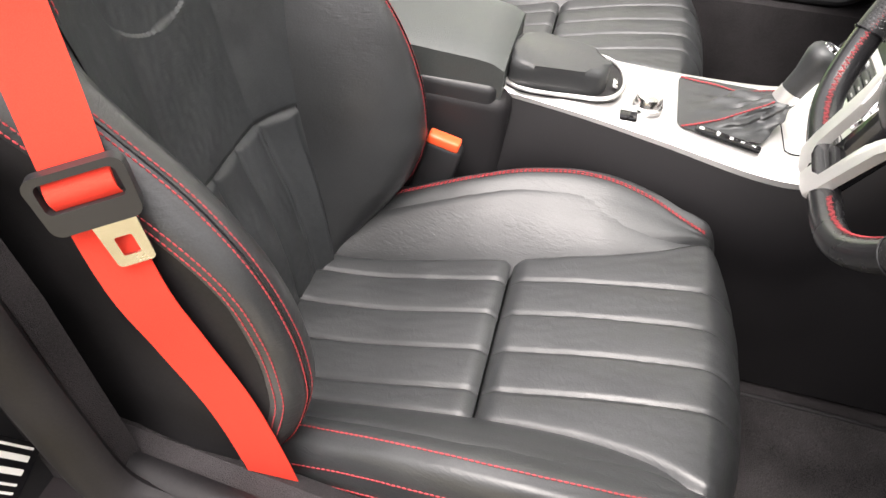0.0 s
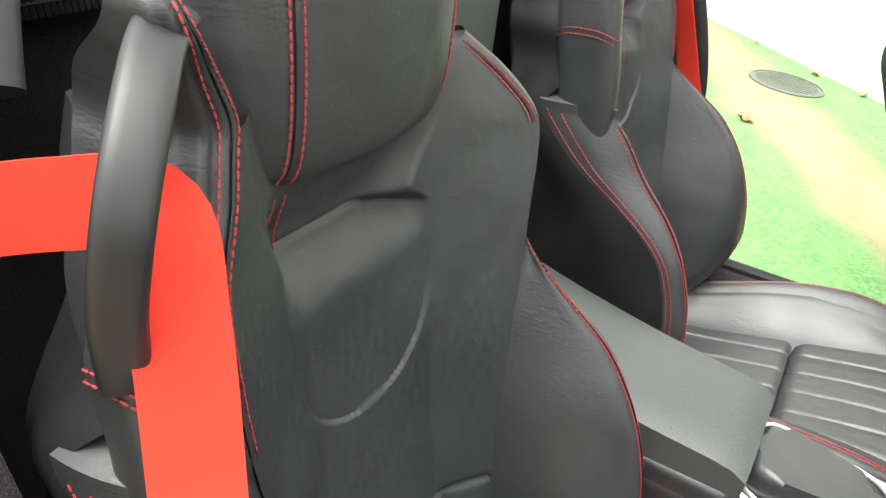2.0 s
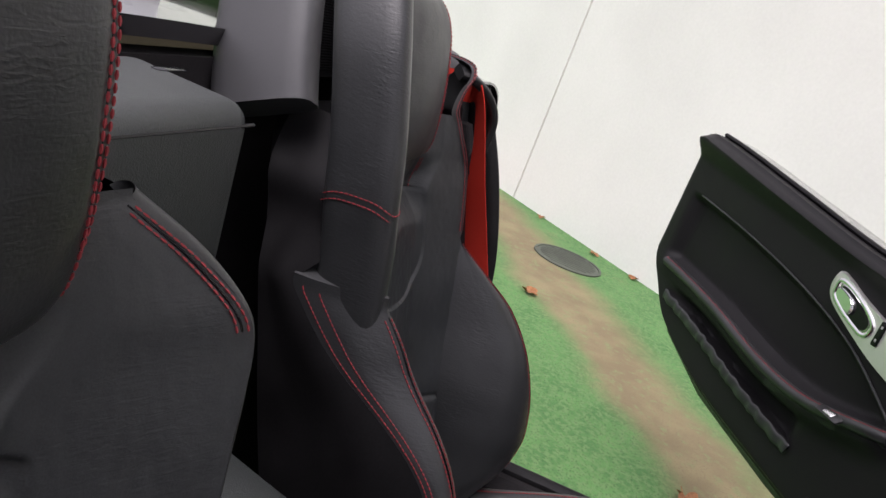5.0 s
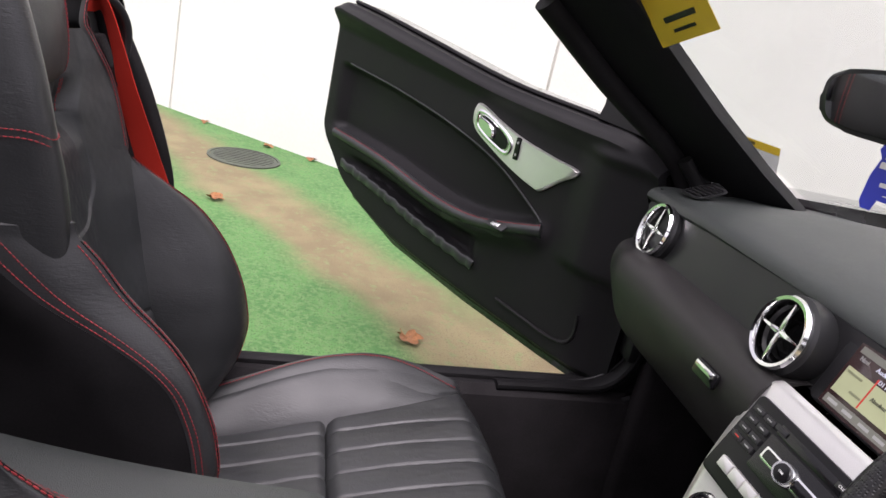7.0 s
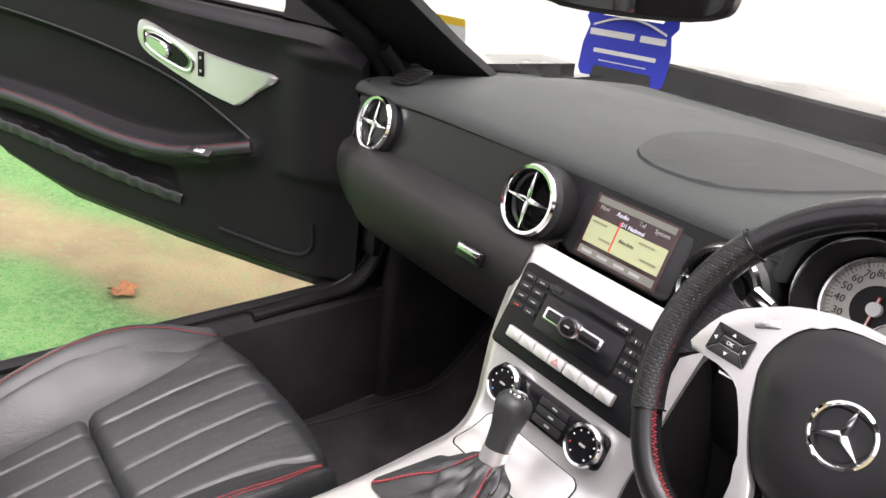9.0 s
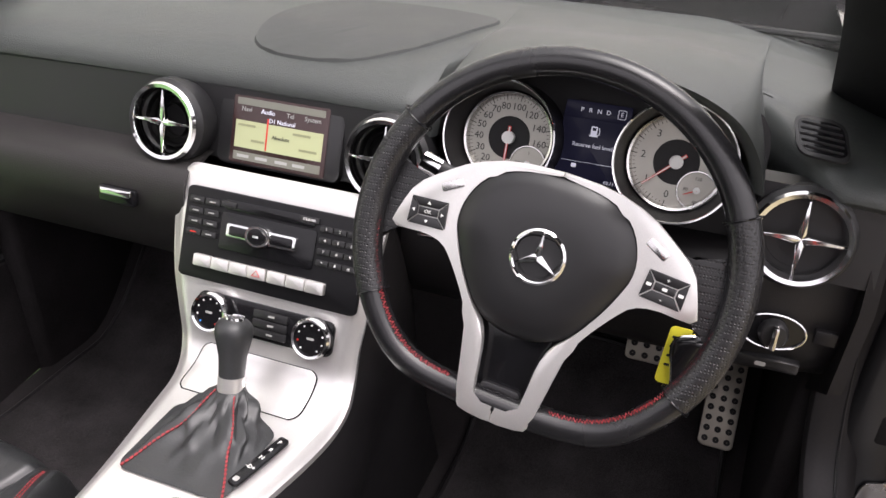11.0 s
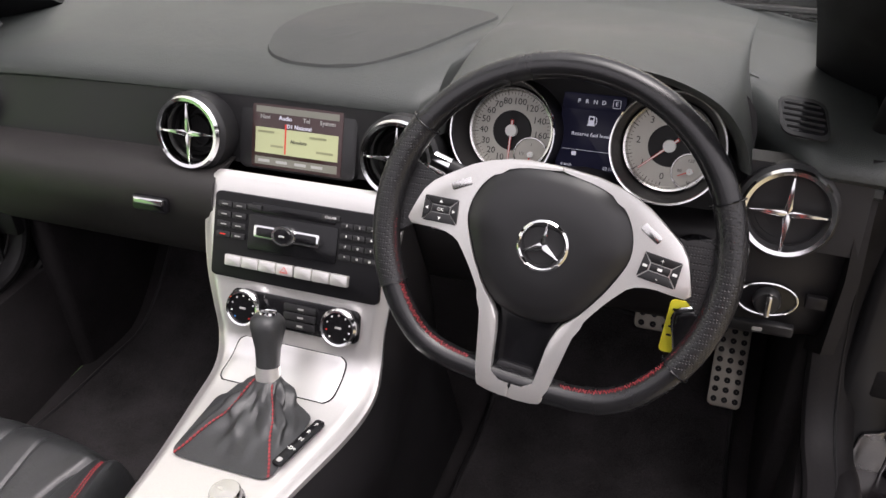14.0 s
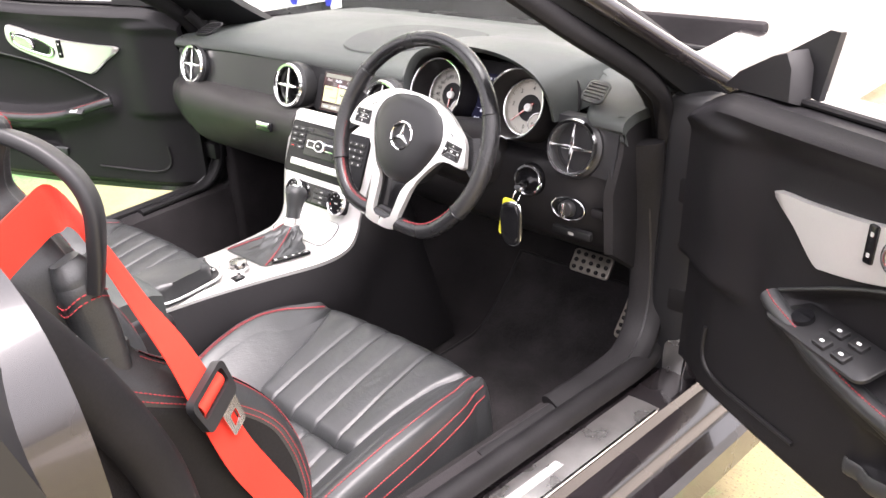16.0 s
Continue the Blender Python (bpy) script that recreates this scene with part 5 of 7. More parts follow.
def dashboard():
    t = thing("dashboard", (0, 0.45, 0.45), "dark padded dashboard with round chrome-ringed vents", "dashboard")

    def lip_y(x):
        return 0.232 - 0.028 * (x / 0.7) ** 2

    def top(u, v):
        x = -0.71 + 1.42 * u
        yl = lip_y(x)
        y = cr([0, 0.08, 0.16, 0.28, 0.5, 0.75, 1], [yl + 0.016, yl, yl + 0.014, yl + 0.07, 0.42, 0.57, 0.74], v)
        z = cr([0, 0.08, 0.16, 0.28, 0.5, 0.75, 1], [0.728, 0.742, 0.762, 0.783, 0.797, 0.797, 0.785], v)
        k = sm(0.45, 0.71, abs(x))
        z -= k * 0.028 * sm(0.1, 0.4, v)
        z -= 0.006 * k
        # raised over the instruments
        z += 0.006 * math.exp(-((x - 0.37) / 0.17) ** 4) * math.exp(-((v - 0.42) / 0.22) ** 2)
        w = sm(0.165, 0.20, x) * sm(0.645, 0.54, x)
        y = y + w * max(0.0, 0.36 + 0.10 * v - y) * (1 - sm(0.35, 0.55, v))
        return Vector((x, y, z))
    pad = part("top_pad", slab(top, 90, 40, (0, 0.01, -0.02)), M_PAD, t, "soft dark green-grey dash top")
    # speaker cover let into the top
    out = soft_outline([(-0.118, 0.33), (-0.095, 0.29), (-0.04, 0.275), (0.05, 0.285), (0.12, 0.34), (0.17, 0.43), (0.19, 0.50), (0.10, 0.53), (-0.03, 0.525), (-0.10, 0.47), (-0.125, 0.39)])

    def top_z(x, y):
        best = min(((abs(top((x + 0.71) / 1.42, v / 60).y - y), v) for v in range(10, 61)))
        return top((x + 0.71) / 1.42, best[1] / 60).z
    bm = bmesh.new()
    c = bm.verts.new((0.03, 0.40, top_z(0.03, 0.40) + 0.0035))
    rows = []
    for k in (0.25, 0.5, 0.75, 0.97, 1.0):
        row = []
        for x, y in out:
            px, py = 0.03 + (x - 0.03) * k, 0.40 + (y - 0.40) * k
            row.append(bm.verts.new((px, py, top_z(px, py) + (0.0035 if k < 1 else -0.004))))
        rows.append(row)
    n = len(out)
    for i in range(n):
        bm.faces.new((c, rows[0][i], rows[0][(i + 1) % n]))
        for a, b in zip(rows, rows[1:]):
            bm.faces.new((a[i], a[(i + 1) % n], b[(i + 1) % n], b[i]))
    part("speaker_cover", bm, M_SPEAKER, pad, "dark speaker cover let into the dash top")
    # side demister vents on the top corners
    for s in (1, -1):
        c = Vector((s * 0.618, 0.265, 0.779))
        m = frame_at(c, (s * 0.97, -0.22, 0.0), (-s * 0.08, -0.42, 0.90))
        sk = -0.35 if s > 0 else 0.35
        if s < 0:
            m = frame_at(c, (0.97, 0.22, 0.0), (0.08, -0.42, 0.90))
        o = [(x + sk * y, y) for x, y in rounded(0.054, 0.058, 0.013, 5)]
        m = m @ Matrix.Translation((0, 0, -0.0018))
        f = part("demister_vent", prism(o, 0.003, m, 0.001), M_SATIN, pad, "slatted demister vent")
        part("well", prism([(x * 0.88, y * 0.80) for x, y in o], 0.0034, m), M_GLOSS, f)
        for i in range(5):
            part("slat", rbox((0, 0, 0), (0.046 - 0.003 * abs(i - 2), 0.0030, 0.003), 0.001, 1), M_PLASTIC, f).matrix_basis = m @ Matrix.Translation((sk * (-0.0172 + i * 0.0086), -0.0172 + i * 0.0086, 0.0034)) @ Matrix.Rotation(radians(30), 4, "X")
    # band behind the vents
    def band(u, v, x0=-0.70, x1=0.185):
        x = x0 + (x1 - x0) * u
        return Vector((x, 0.232 - 0.016 * (x / 0.7) ** 2 - 0.02 * v, 0.740 - 0.095 * v))
    part("vent_band", slab(band, 40, 6, (0, 0.03, 0)), M_SATIN, t, "satin black dash band")
    part("vent_band", slab(lambda u, v: band(u, v, 0.57, 0.70), 10, 6, (0, 0.03, 0)), M_SATIN, t, "satin black dash band")
    for x, y, z in ((-0.617, 0.198, 0.692), (-0.172, 0.182, 0.698), (0.146, 0.182, 0.700), (0.617, 0.198, 0.691)):
        air_vent(t, (x, y, z), (0.0, -0.97, 0.24))
    # lower dash, passenger's side, with the glovebox
    def lower_p(u, v):
        x = -0.70 + 0.575 * u
        y = cr([0, 0.12, 0.3, 0.5, 0.75, 1], [0.215, 0.165, 0.140, 0.140, 0.185, 0.29], v)
        z = cr([0, 0.12, 0.3, 0.5, 0.75, 1], [0.652, 0.648, 0.625, 0.575, 0.49, 0.425], v)
        y += 0.03 * sm(-0.60, -0.70, x)
        return Vector((x, y, z))
    part("glovebox", slab(lower_p, 30, 30, (0, 0.03, 0)), M_FASCIA, t, "dark glovebox lid")
    m = frame_at((-0.228, 0.134, 0.600), (1, 0, 0), (0, -0.97, 0.2))
    h = part("glovebox_handle", prism(rounded(0.062, 0.024, 0.006), 0.006, m, 0.002), M_GLOSS, t, "recessed chrome glovebox handle")
    part("latch", prism(rounded(0.05, 0.010, 0.003), 0.010, m @ Matrix.Translation((0, 0.005, 0)), 0.002), M_CHROME, h)
    # lower dash, driver's side
    def lower_d(u, v):
        x = 0.16 + 0.54 * u
        y = cr([0, 0.12, 0.35, 0.6, 1], [0.220, 0.203, 0.198, 0.225, 0.31], v)
        z = cr([0, 0.12, 0.35, 0.6, 1], [0.652, 0.640, 0.575, 0.50, 0.44], v)
        y += 0.02 * sm(0.60, 0.70, x)
        return Vector((x, y, z))
    part("knee_panel", slab(lower_d, 24, 24, (0, 0.03, 0)), M_PLASTIC, t, "black panel below the steering wheel")
    for s in (1, -1):
        o = ((0.225, 0.755), (0.215, 0.69), (0.19, 0.62), (0.205, 0.50), (0.32, 0.42), (0.55, 0.42), (0.55, 0.76))
        part("end_cap", loft([[Vector((s * 0.708, y, z)) for y, z in o], [Vector((s * 0.692, y - 0.006, z)) for y, z in o]]), M_RUBBER, t)
    # rotary light switch, brake release, ignition
    m = frame_at((0.616, 0.196, 0.574), (1, 0, 0), (0.05, -0.98, 0.15))
    ls = part("light_switch", prism([(x, y) for x, y in ellipse(0.035, 0.0215, 32)], 0.006, m, 0.002), M_GLOSS, t, "rotary light switch in a bright oval")
    part("oval_ring", sweep([m @ Vector((x, y, 0.006)) for x, y in ellipse(0.0345, 0.021, 40)], circle(0.0017, 8), up=(0, -1, 0.15), closed=True), M_CHROME, ls)
    part("knob", lathe([(0.0165, 0.004), (0.0155, 0.016), (0.013, 0.019), (0.0005, 0.020)], m, 28), M_SATIN, ls)
    part("grip", rbox((0, 0, 0), (0.007, 0.029, 0.011), 0.003), M_STEEL, ls).matrix_basis = m @ Matrix.Translation((0, 0, 0.024))
    part("level_switch", rbox((0.672, 0.203, 0.573), (0.024, 0.008, 0.018), 0.002), M_PLASTIC, t)
    m = frame_at((0.615, 0.215, 0.520), (1, 0, 0), (0, -0.95, -0.2))
    br = part("brake_release", prism(rounded(0.085, 0.018, 0.004), 0.010, m, 0.003), M_SATIN, t)
    part("symbol", prism(rounded(0.012, 0.007, 0.002), 0.0105, m), M_GREYP, br)
    m = frame_at((0.527, 0.192, 0.612), (1, 0, 0), (0.05, -0.98, 0.1))
    ig = part("ignition", lathe([(0.033, -0.005), (0.032, 0.006), (0.026, 0.008), (0.022, 0.002), (0.0005, 0.001)], m, 32), M_GLOSS, t, "ignition switch in a bright ring")
    part("ignition_ring", lathe([(0.031, 0.006), (0.029, 0.010), (0.026, 0.009), (0.026, 0.005)], m, 32), M_CHROME, ig)
    # centre display
    m = frame_at((-0.022, 0.218, 0.690), (1, 0, 0), (0, -0.94, 0.34))
    part("display_surround", prism(rounded(0.185, 0.098, 0.012), 0.016, m @ Matrix.Translation((0, 0, -0.014)), 0.004), M_SATIN, t)
    d = part("display", prism(rounded(0.142, 0.090, 0.003), 0.003, m, 0.0005), M_SCREEN_DARK, t, "lit radio display")
    mm = m @ Matrix.Translation((0, 0, 0.0032))

    def barr(x, y, w, h, mt, nm="screen_area", lift=0.0):
        return part(nm, prism([(x - w / 2, y - h / 2), (x + w / 2, y - h / 2), (x + w / 2, y + h / 2), (x - w / 2, y + h / 2)], 0.0003, mm @ Matrix.Translation((0, 0, lift))), mt, d)
    barr(0, 0.037, 0.130, 0.009, M_SCREEN_DIM)
    barr(0, -0.006, 0.130, 0.036, M_SCREEN)
    barr(0, -0.035, 0.130, 0.011, M_SCREEN_DIM)
    barr(-0.017, -0.002, 0.0022, 0.042, M_REDP, "tuning_line", 0.0004)
    for txt, x, y, s, mt in (("Navi", -0.050, 0.027, 0.0085, M_GREYP), ("Audio", -0.018, 0.027, 0.0085, M_LCDTXT), ("Tel", 0.015, 0.027, 0.0085, M_GREYP), ("System", 0.048, 0.027, 0.0085, M_GREYP), ("D1 National", 0.004, 0.0165, 0.0078, M_LCDTXT)):
        letters(txt, mm @ Matrix.Translation((x, y, 0.0006)), s, mt, d)
    for x, y, w in ((-0.048, 0.006, 0.026), (0.034, 0.005, 0.026), (-0.03, -0.013, 0.02), (0.045, -0.014, 0.026)):
        barr(x, y, w, 0.003, M_INKDIM, "text_line", 0.0004)
    letters("Absolute", mm @ Matrix.Translation((0.004, -0.004, 0.0006)), 0.0072, M_DARKINK, d)
    for x in (-0.05, -0.022, 0.008, 0.034):
        barr(x, -0.035, 0.018, 0.004, M_GREYP, "text_line", 0.0004)
    return t


dashboard()


def instrument_cluster():
    t = thing("instrument_cluster", (0.378, 0.26, 0.66), "hooded instrument cluster with two pale round dials", "instruments")
    arch = [(0.185, 0.728), (0.197, 0.775), (0.23, 0.815), (0.29, 0.838), (0.375, 0.846), (0.46, 0.838), (0.525, 0.81), (0.558, 0.77), (0.572, 0.728)]
    A = smooth_path([(x, 0.195 + 0.25 * abs(x - 0.378) ** 2, z) for x, z in arch], 6)
    cxz = Vector((0.378, 0, 0.725))

    def hood(u, v):
        p = A[round(u * (len(A) - 1))]
        q = Vector((0.378 + (p.x - 0.378) * (1.0 + 0.30 * sm(0.77, 0.83, p.z)), 0.60, 0.797 - 0.05 * sm(0.80, 0.74, p.z)))
        if v < 0.14:
            k = v / 0.14
            i = Vector((0.378 + (p.x - 0.378) * 0.93, p.y + 0.012 - 0.012 * k, 0.73 + (p.z - 0.73) * 0.90))
            return i.lerp(p, sm(0, 1, k))
        k = (v - 0.14) / 0.86
        r = p.lerp(q, k)
        r.z += 0.010 * math.sin(math.pi * min(k * 1.6, 1)) * sm(0.735, 0.80, p.z)
        return r
    part("hood", grid(hood, len(A) - 1, 24), M_PAD, t, "padded hood over the dials")

    def inner(u, v):
        p = A[round(u * (len(A) - 1))]
        i = Vector((0.378 + (p.x - 0.378) * 0.93, p.y + 0.012, 0.73 + (p.z - 0.73) * 0.90))
        o = Vector((0.378 + (p.x - 0.378) * 0.86, 0.275, 0.725 + (p.z - 0.73) * 0.80))
        return i.lerp(o, v)
    part("hood_lining", grid(inner, len(A) - 1, 4), M_PLASTIC, t)
    nrm = (0, -0.93, 0.36)
    m = frame_at((0.378, 0.275, 0.722), (1, 0, 0), nrm)
    part("backplate", prism(rounded(0.39, 0.16, 0.05), 0.006, m @ Matrix.Translation((0, 0, -0.008))), M_PLASTIC, t)

    def dial(cx, cz, marks, needle_deg, sub_needle, words):
        dm = frame_at((cx, 0.258, cz), (1, 0, 0), nrm)
        r = 0.050
        d = part("dial", lathe([(0.0005, 0), (r, 0), (r * 1.01, -0.01)], dm, 44), M_DIAL, t, "pale round dial")
        part("dial_ring", lathe([(r * 1.0, -0.012), (r * 1.12, 0.004), (r * 1.10, 0.009), (r * 1.05, 0.008), (r * 1.0, 0.0)], dm, 48), M_STEEL, d, "chrome dial ring")
        part("dial_tube", lathe([(r * 1.14, 0.004), (r * 1.20, 0.030), (r * 1.30, 0.054), (r * 1.34, 0.054), (r * 1.34, -0.02)], dm, 48), M_PLASTIC, d, "deep black dial cowl")
        part("cowl_rim", lathe([(r * 1.285, 0.053), (r * 1.30, 0.0565), (r * 1.33, 0.0570), (r * 1.345, 0.054)], dm, 56), M_CHROME, d, "bright cowl rim")
        part("dial_centre", lathe([(0.0005, 0.0012), (r * 0.50, 0.0012), (r * 0.52, 0.0)], dm, 36), M_PLASTIC, d)
        for txt, a in marks:
            p = Vector((r * 0.76 * math.cos(radians(a)), r * 0.76 * math.sin(radians(a)), 0.0008))
            letters(txt, dm @ Matrix.Translation(p), 0.0118, M_DARKINK, d, "numeral", 0.0002)
        a0, a1_ = marks[0][1], marks[-1][1]
        bm = bmesh.new()
        for k in range(49):
            a = radians(a0 + (a1_ - a0) * k / 48)
            b = rbox((0, 0, 0), (0.0050 if k % 4 == 0 else 0.0028, 0.0010 if k % 4 == 0 else 0.0006, 0.0003), 0)
            bmesh.ops.transform(b, matrix=dm @ Matrix.Rotation(a, 4, "Z") @ Matrix.Translation((r * 0.955, 0, 0.0006)), verts=b.verts)
            me = bpy.data.meshes.new("tmp")
            b.to_mesh(me)
            b.free()
            bm.from_mesh(me)
            bpy.data.meshes.remove(me)
        part("tick_marks", bm, M_DARKINK, d)
        nm_ = dm @ Matrix.Translation((0, 0, 0.005)) @ Matrix.Rotation(radians(needle_deg), 4, "Z")
        nd = part("needle", prism([(-0.014, 0.0019), (r * 0.90, 0.0009), (r * 0.90, -0.0009), (-0.014, -0.0019)], 0.0012, nm_), M_REDP, d, "white needle edged in red")
        part("needle_stripe", prism([(-0.013, 0.0010), (r * 0.89, 0.0004), (r * 0.89, -0.0004), (-0.013, -0.0010)], 0.0004, nm_ @ Matrix.Translation((0, 0, 0.0012))), M_WHITE, nd)
        part("needle_hub", lathe([(0.0080, 0.002), (0.0075, 0.008), (0.0005, 0.0085)], dm, 24), M_WHITE, d)
        sm_ = dm @ Matrix.Translation((r * 0.56, -r * 0.56, 0.0015))
        s = part("small_dial", lathe([(0.0005, 0.0), (r * 0.43, 0.0), (r * 0.44, -0.002)], sm_, 32), M_DIAL, d)
        part("small_ring", lathe([(r * 0.405, 0.0), (r * 0.42, 0.0022), (r * 0.445, 0.0022), (r * 0.46, -0.001)], sm_, 36), M_STEEL, d)
        part("small_needle", prism([(-0.004, 0.0008), (r * 0.3, 0.0004), (r * 0.3, -0.0004), (-0.004, -0.0008)], 0.001, sm_ @ Matrix.Translation((0, 0, 0.003)) @ Matrix.Rotation(radians(sub_needle), 4, "Z")), M_REDP, d)
        part("small_hub", lathe([(0.004, 0.001), (0.0038, 0.005), (0.0005, 0.0055)], sm_, 20), M_WHITE, d)
        for txt, x, y in words:
            letters(txt, sm_ @ Matrix.Translation((x * r, y * r, 0.0008)), 0.0055, M_DARKINK, d, "numeral", 0.0002)
    dial(0.277, 0.724, [("10", 250), ("20", 228), ("30", 206), ("40", 184), ("50", 163), ("60", 143), ("70", 124), ("80", 105), ("100", 80), ("120", 53), ("140", 24), ("160", -4)], 269, 262, [("1", 0, 0.26), ("1/2", -0.24, 0.0), ("0", 0, -0.27)])
    dial(0.476, 0.728, [("0", 264), ("1", 219), ("2", 175), ("3", 130), ("4", 86), ("5", 42), ("6", -2)], 222, 205, [("120", 0, 0.26), ("80", -0.24, 0.0), ("40", 0, -0.27)])
    # display between the dials
    m = frame_at((0.378, 0.262, 0.722), (1, 0, 0), nrm)
    d = part("display", prism(rounded(0.080, 0.098, 0.003), 0.002, m, 0.0004), M_LCD, t, "lit blue-black display")
    f = Matrix.Translation((0, 0, 0.0024))
    part("display_bar", prism(rounded(0.078, 0.020, 0.002), 0.004, m @ Matrix.Translation((0, 0.047, 0)), 0.0005), M_LCD, d)
    top = m @ Matrix.Translation((0, 0.047, 0.0045))
    for txt, x in (("P", -0.019), ("R", -0.009), ("N", 0.0015), ("D", 0.012), ("E", 0.028)):
        letters(txt, top @ Matrix.Translation((x, 0, 0)), 0.0072, M_LCDTXT, d)
    part("gear_frame", sweep([top @ Vector((0.028 + x, y, 0)) for x, y in rounded(0.009, 0.010, 0.001, 2)], circle(0.0003, 4), up=nrm, closed=True), M_LCDTXT, d)
    letters("Reserve fuel level", m @ f @ Matrix.Translation((0, 0.006, 0)), 0.0068, M_LCDTXT, d)
    letters("0 km/h", m @ f @ Matrix.Translation((-0.026, -0.034, 0)), 0.0050, M_LCDTXT, d)
    letters("03:11", m @ f @ Matrix.Translation((0.027, -0.034, 0)), 0.0056, M_LCDTXT, d)
    part("rule", prism(rounded(0.068, 0.0004, 0.00015, 1), 0.0003, m @ f @ Matrix.Translation((0, -0.014, 0))), M_LCDTXT, d)
    pump = part("pump_symbol", prism(rounded(0.0075, 0.011, 0.001), 0.0003, m @ f @ Matrix.Translation((-0.001, 0.024, 0))), M_LCDTXT, d)
    part("pump_window", prism(rounded(0.0045, 0.0035, 0.0005, 1), 0.0003, m @ f @ Matrix.Translation((-0.001, 0.0262, 0.0004))), M_LCD, pump)
    part("pump_hose", sweep([m @ f @ Vector((x, y, 0.0002)) for x, y in ((0.003, 0.020), (0.0052, 0.0195), (0.0056, 0.024), (0.0045, 0.0285))], circle(0.0005, 4), up=nrm), M_LCDTXT, pump)
    part("pump_foot", prism(rounded(0.0100, 0.0014, 0.0003, 1), 0.0003, m @ f @ Matrix.Translation((-0.001, 0.0180, 0))), M_LCDTXT, pump)
    part("cup_symbol", prism(rounded(0.006, 0.005, 0.0015), 0.0003, m @ f @ Matrix.Translation((-0.018, -0.019, 0))), M_LCDTXT, d)
    return t


instrument_cluster()


# ---- steering wheel ----
def steering_wheel():
    c = Vector((0.3795, 0.0235, 0.7107))
    m = frame_at(c, (1, 0, 0), (0, -math.cos(radians(WHEEL_RAKE)), math.sin(radians(WHEEL_RAKE)))) @ Matrix.Rotation(radians(WHEEL_TURN), 4, "Z") @ Matrix.Scale(1.037, 4)
    t = thing("steering_wheel", tuple(c), "flat-bottomed black leather steering wheel with silver spokes", "steering wheel")
    n = (m.to_3x3() @ Vector((0, 0, 1))).normalized()
    rim_m = m

    def rim_r(a):
        """Radius of the rim's middle line at the angle a, flat at the foot."""
        r = 0.1735
        s = math.sin(a)
        if s < 0:
            r = (r ** -16 + (0.1505 / max(-s, 1e-6)) ** -16) ** (-1 / 16)
        return r

    def rim(a0, a1_, k=60):
        out = []
        for i in range(k + 1):
            a = radians(a0 + (a1_ - a0) * i / k)
            out.append(m @ Vector((rim_r(a) * math.cos(a), rim_r(a) * math.sin(a), 0)))
        return out
    sect = ellipse(0.0138, 0.0145, 18, 0.9)
    grip = ellipse(0.0150, 0.0155, 18, 0.9)
    part("rim_top", sweep(rim(28, 150), sect, up=tuple(n)), M_RIM, t, "smooth black leather upper rim")
    part("rim_foot", sweep(rim(210, 330), sect, up=tuple(n)), M_RIM, t, "smooth black leather lower rim")
    g1 = part("rim_grip", sweep(rim(-30, 28, 40), grip, up=tuple(n)), M_GRIP, t, "perforated black leather grip")
    g2 = part("rim_grip", sweep(rim(150, 210, 40), grip, up=tuple(n)), M_GRIP, t, "perforated black leather grip")
    for a in (28, 150, 210, 330):
        part("rim_seam", sweep([m @ (Vector((rim_r(radians(a)) * math.cos(radians(a)), rim_r(radians(a)) * math.sin(radians(a)), 0)) + Vector((math.cos(radians(a)), math.sin(radians(a)), 0)) * (0.0164 * math.cos(b)) + Vector((0, 0, 0.0160 * math.sin(b)))) for b in [2 * math.pi * k / 20 for k in range(20)]], circle(0.0009, 6), closed=True, up=(0.3, 0.5, 0.8)), M_GLOSS, t)
    # red cross stitching on the inner side of the rim
    for a0, a1_ in ((186, 250), (290, 354)):
        lines = []
        for ph in (0.55,):
            pts = []
            for i in range(121):
                a = radians(a0 + (a1_ - a0) * i / 120)
                zz = ph + (0.22 if i % 2 else -0.22)
                r = rim_r(a) - 0.0146 * math.cos(zz)
                pts.append(m @ Vector((r * math.cos(a), r * math.sin(a), 0.0152 * math.sin(zz))))
            lines.append(pts)
        stitches(lines, t, 0.004, 0.0014, 0.00055)
    # airbag cover, set a little deeper than the rim
    m = m @ Matrix.Translation((0, 0, -0.008))
    half_ = [(0.022, 0.0725), (0.050, 0.065), (0.0745, 0.045), (0.085, 0.012), (0.0735, -0.019), (0.061, -0.042), (0.044, -0.064), (0.022, -0.076)]
    shield = soft_outline([(0.0, 0.0735)] + half_ + [(0.0, -0.079)] + [(-x, y) for x, y in half_[::-1]], 4)
    rings = [[m @ Vector((x * k * 1.02, y * k * 1.02, h + 0.004)) for x, y in shield] for k, h in ((1.0, -0.02), (1.0, 0.008), (0.988, 0.014), (0.93, 0.019), (0.75, 0.025), (0.45, 0.0275), (0.26, 0.0275), (0.235, 0.024), (0.02, 0.024))]
    ab = part("airbag_cover", loft(rings), M_SATIN, t, "black airbag cover")
    bm_ = m @ Matrix.Translation((0, 0, 0.0285))
    part("hub_recess", lathe([(0.034, 0.003), (0.031, 0.0025), (0.028, 0.0)], bm_, 40), M_SATIN, ab)
    badge = part("badge", lathe([(0.0255, 0.0), (0.0255, 0.004), (0.0235, 0.0055), (0.0222, 0.004), (0.0222, 0.0)], bm_, 44), M_CHROME, ab, "round chrome badge")
    for k in range(3):
        part("badge_arm", prism([(0, 0.0042), (0.0225, 0.0004), (0.0225, -0.0004), (0, -0.0042)], 0.004, bm_ @ Matrix.Rotation(radians(90 + 120 * k), 4, "Z"), 0.001), M_CHROME, badge)
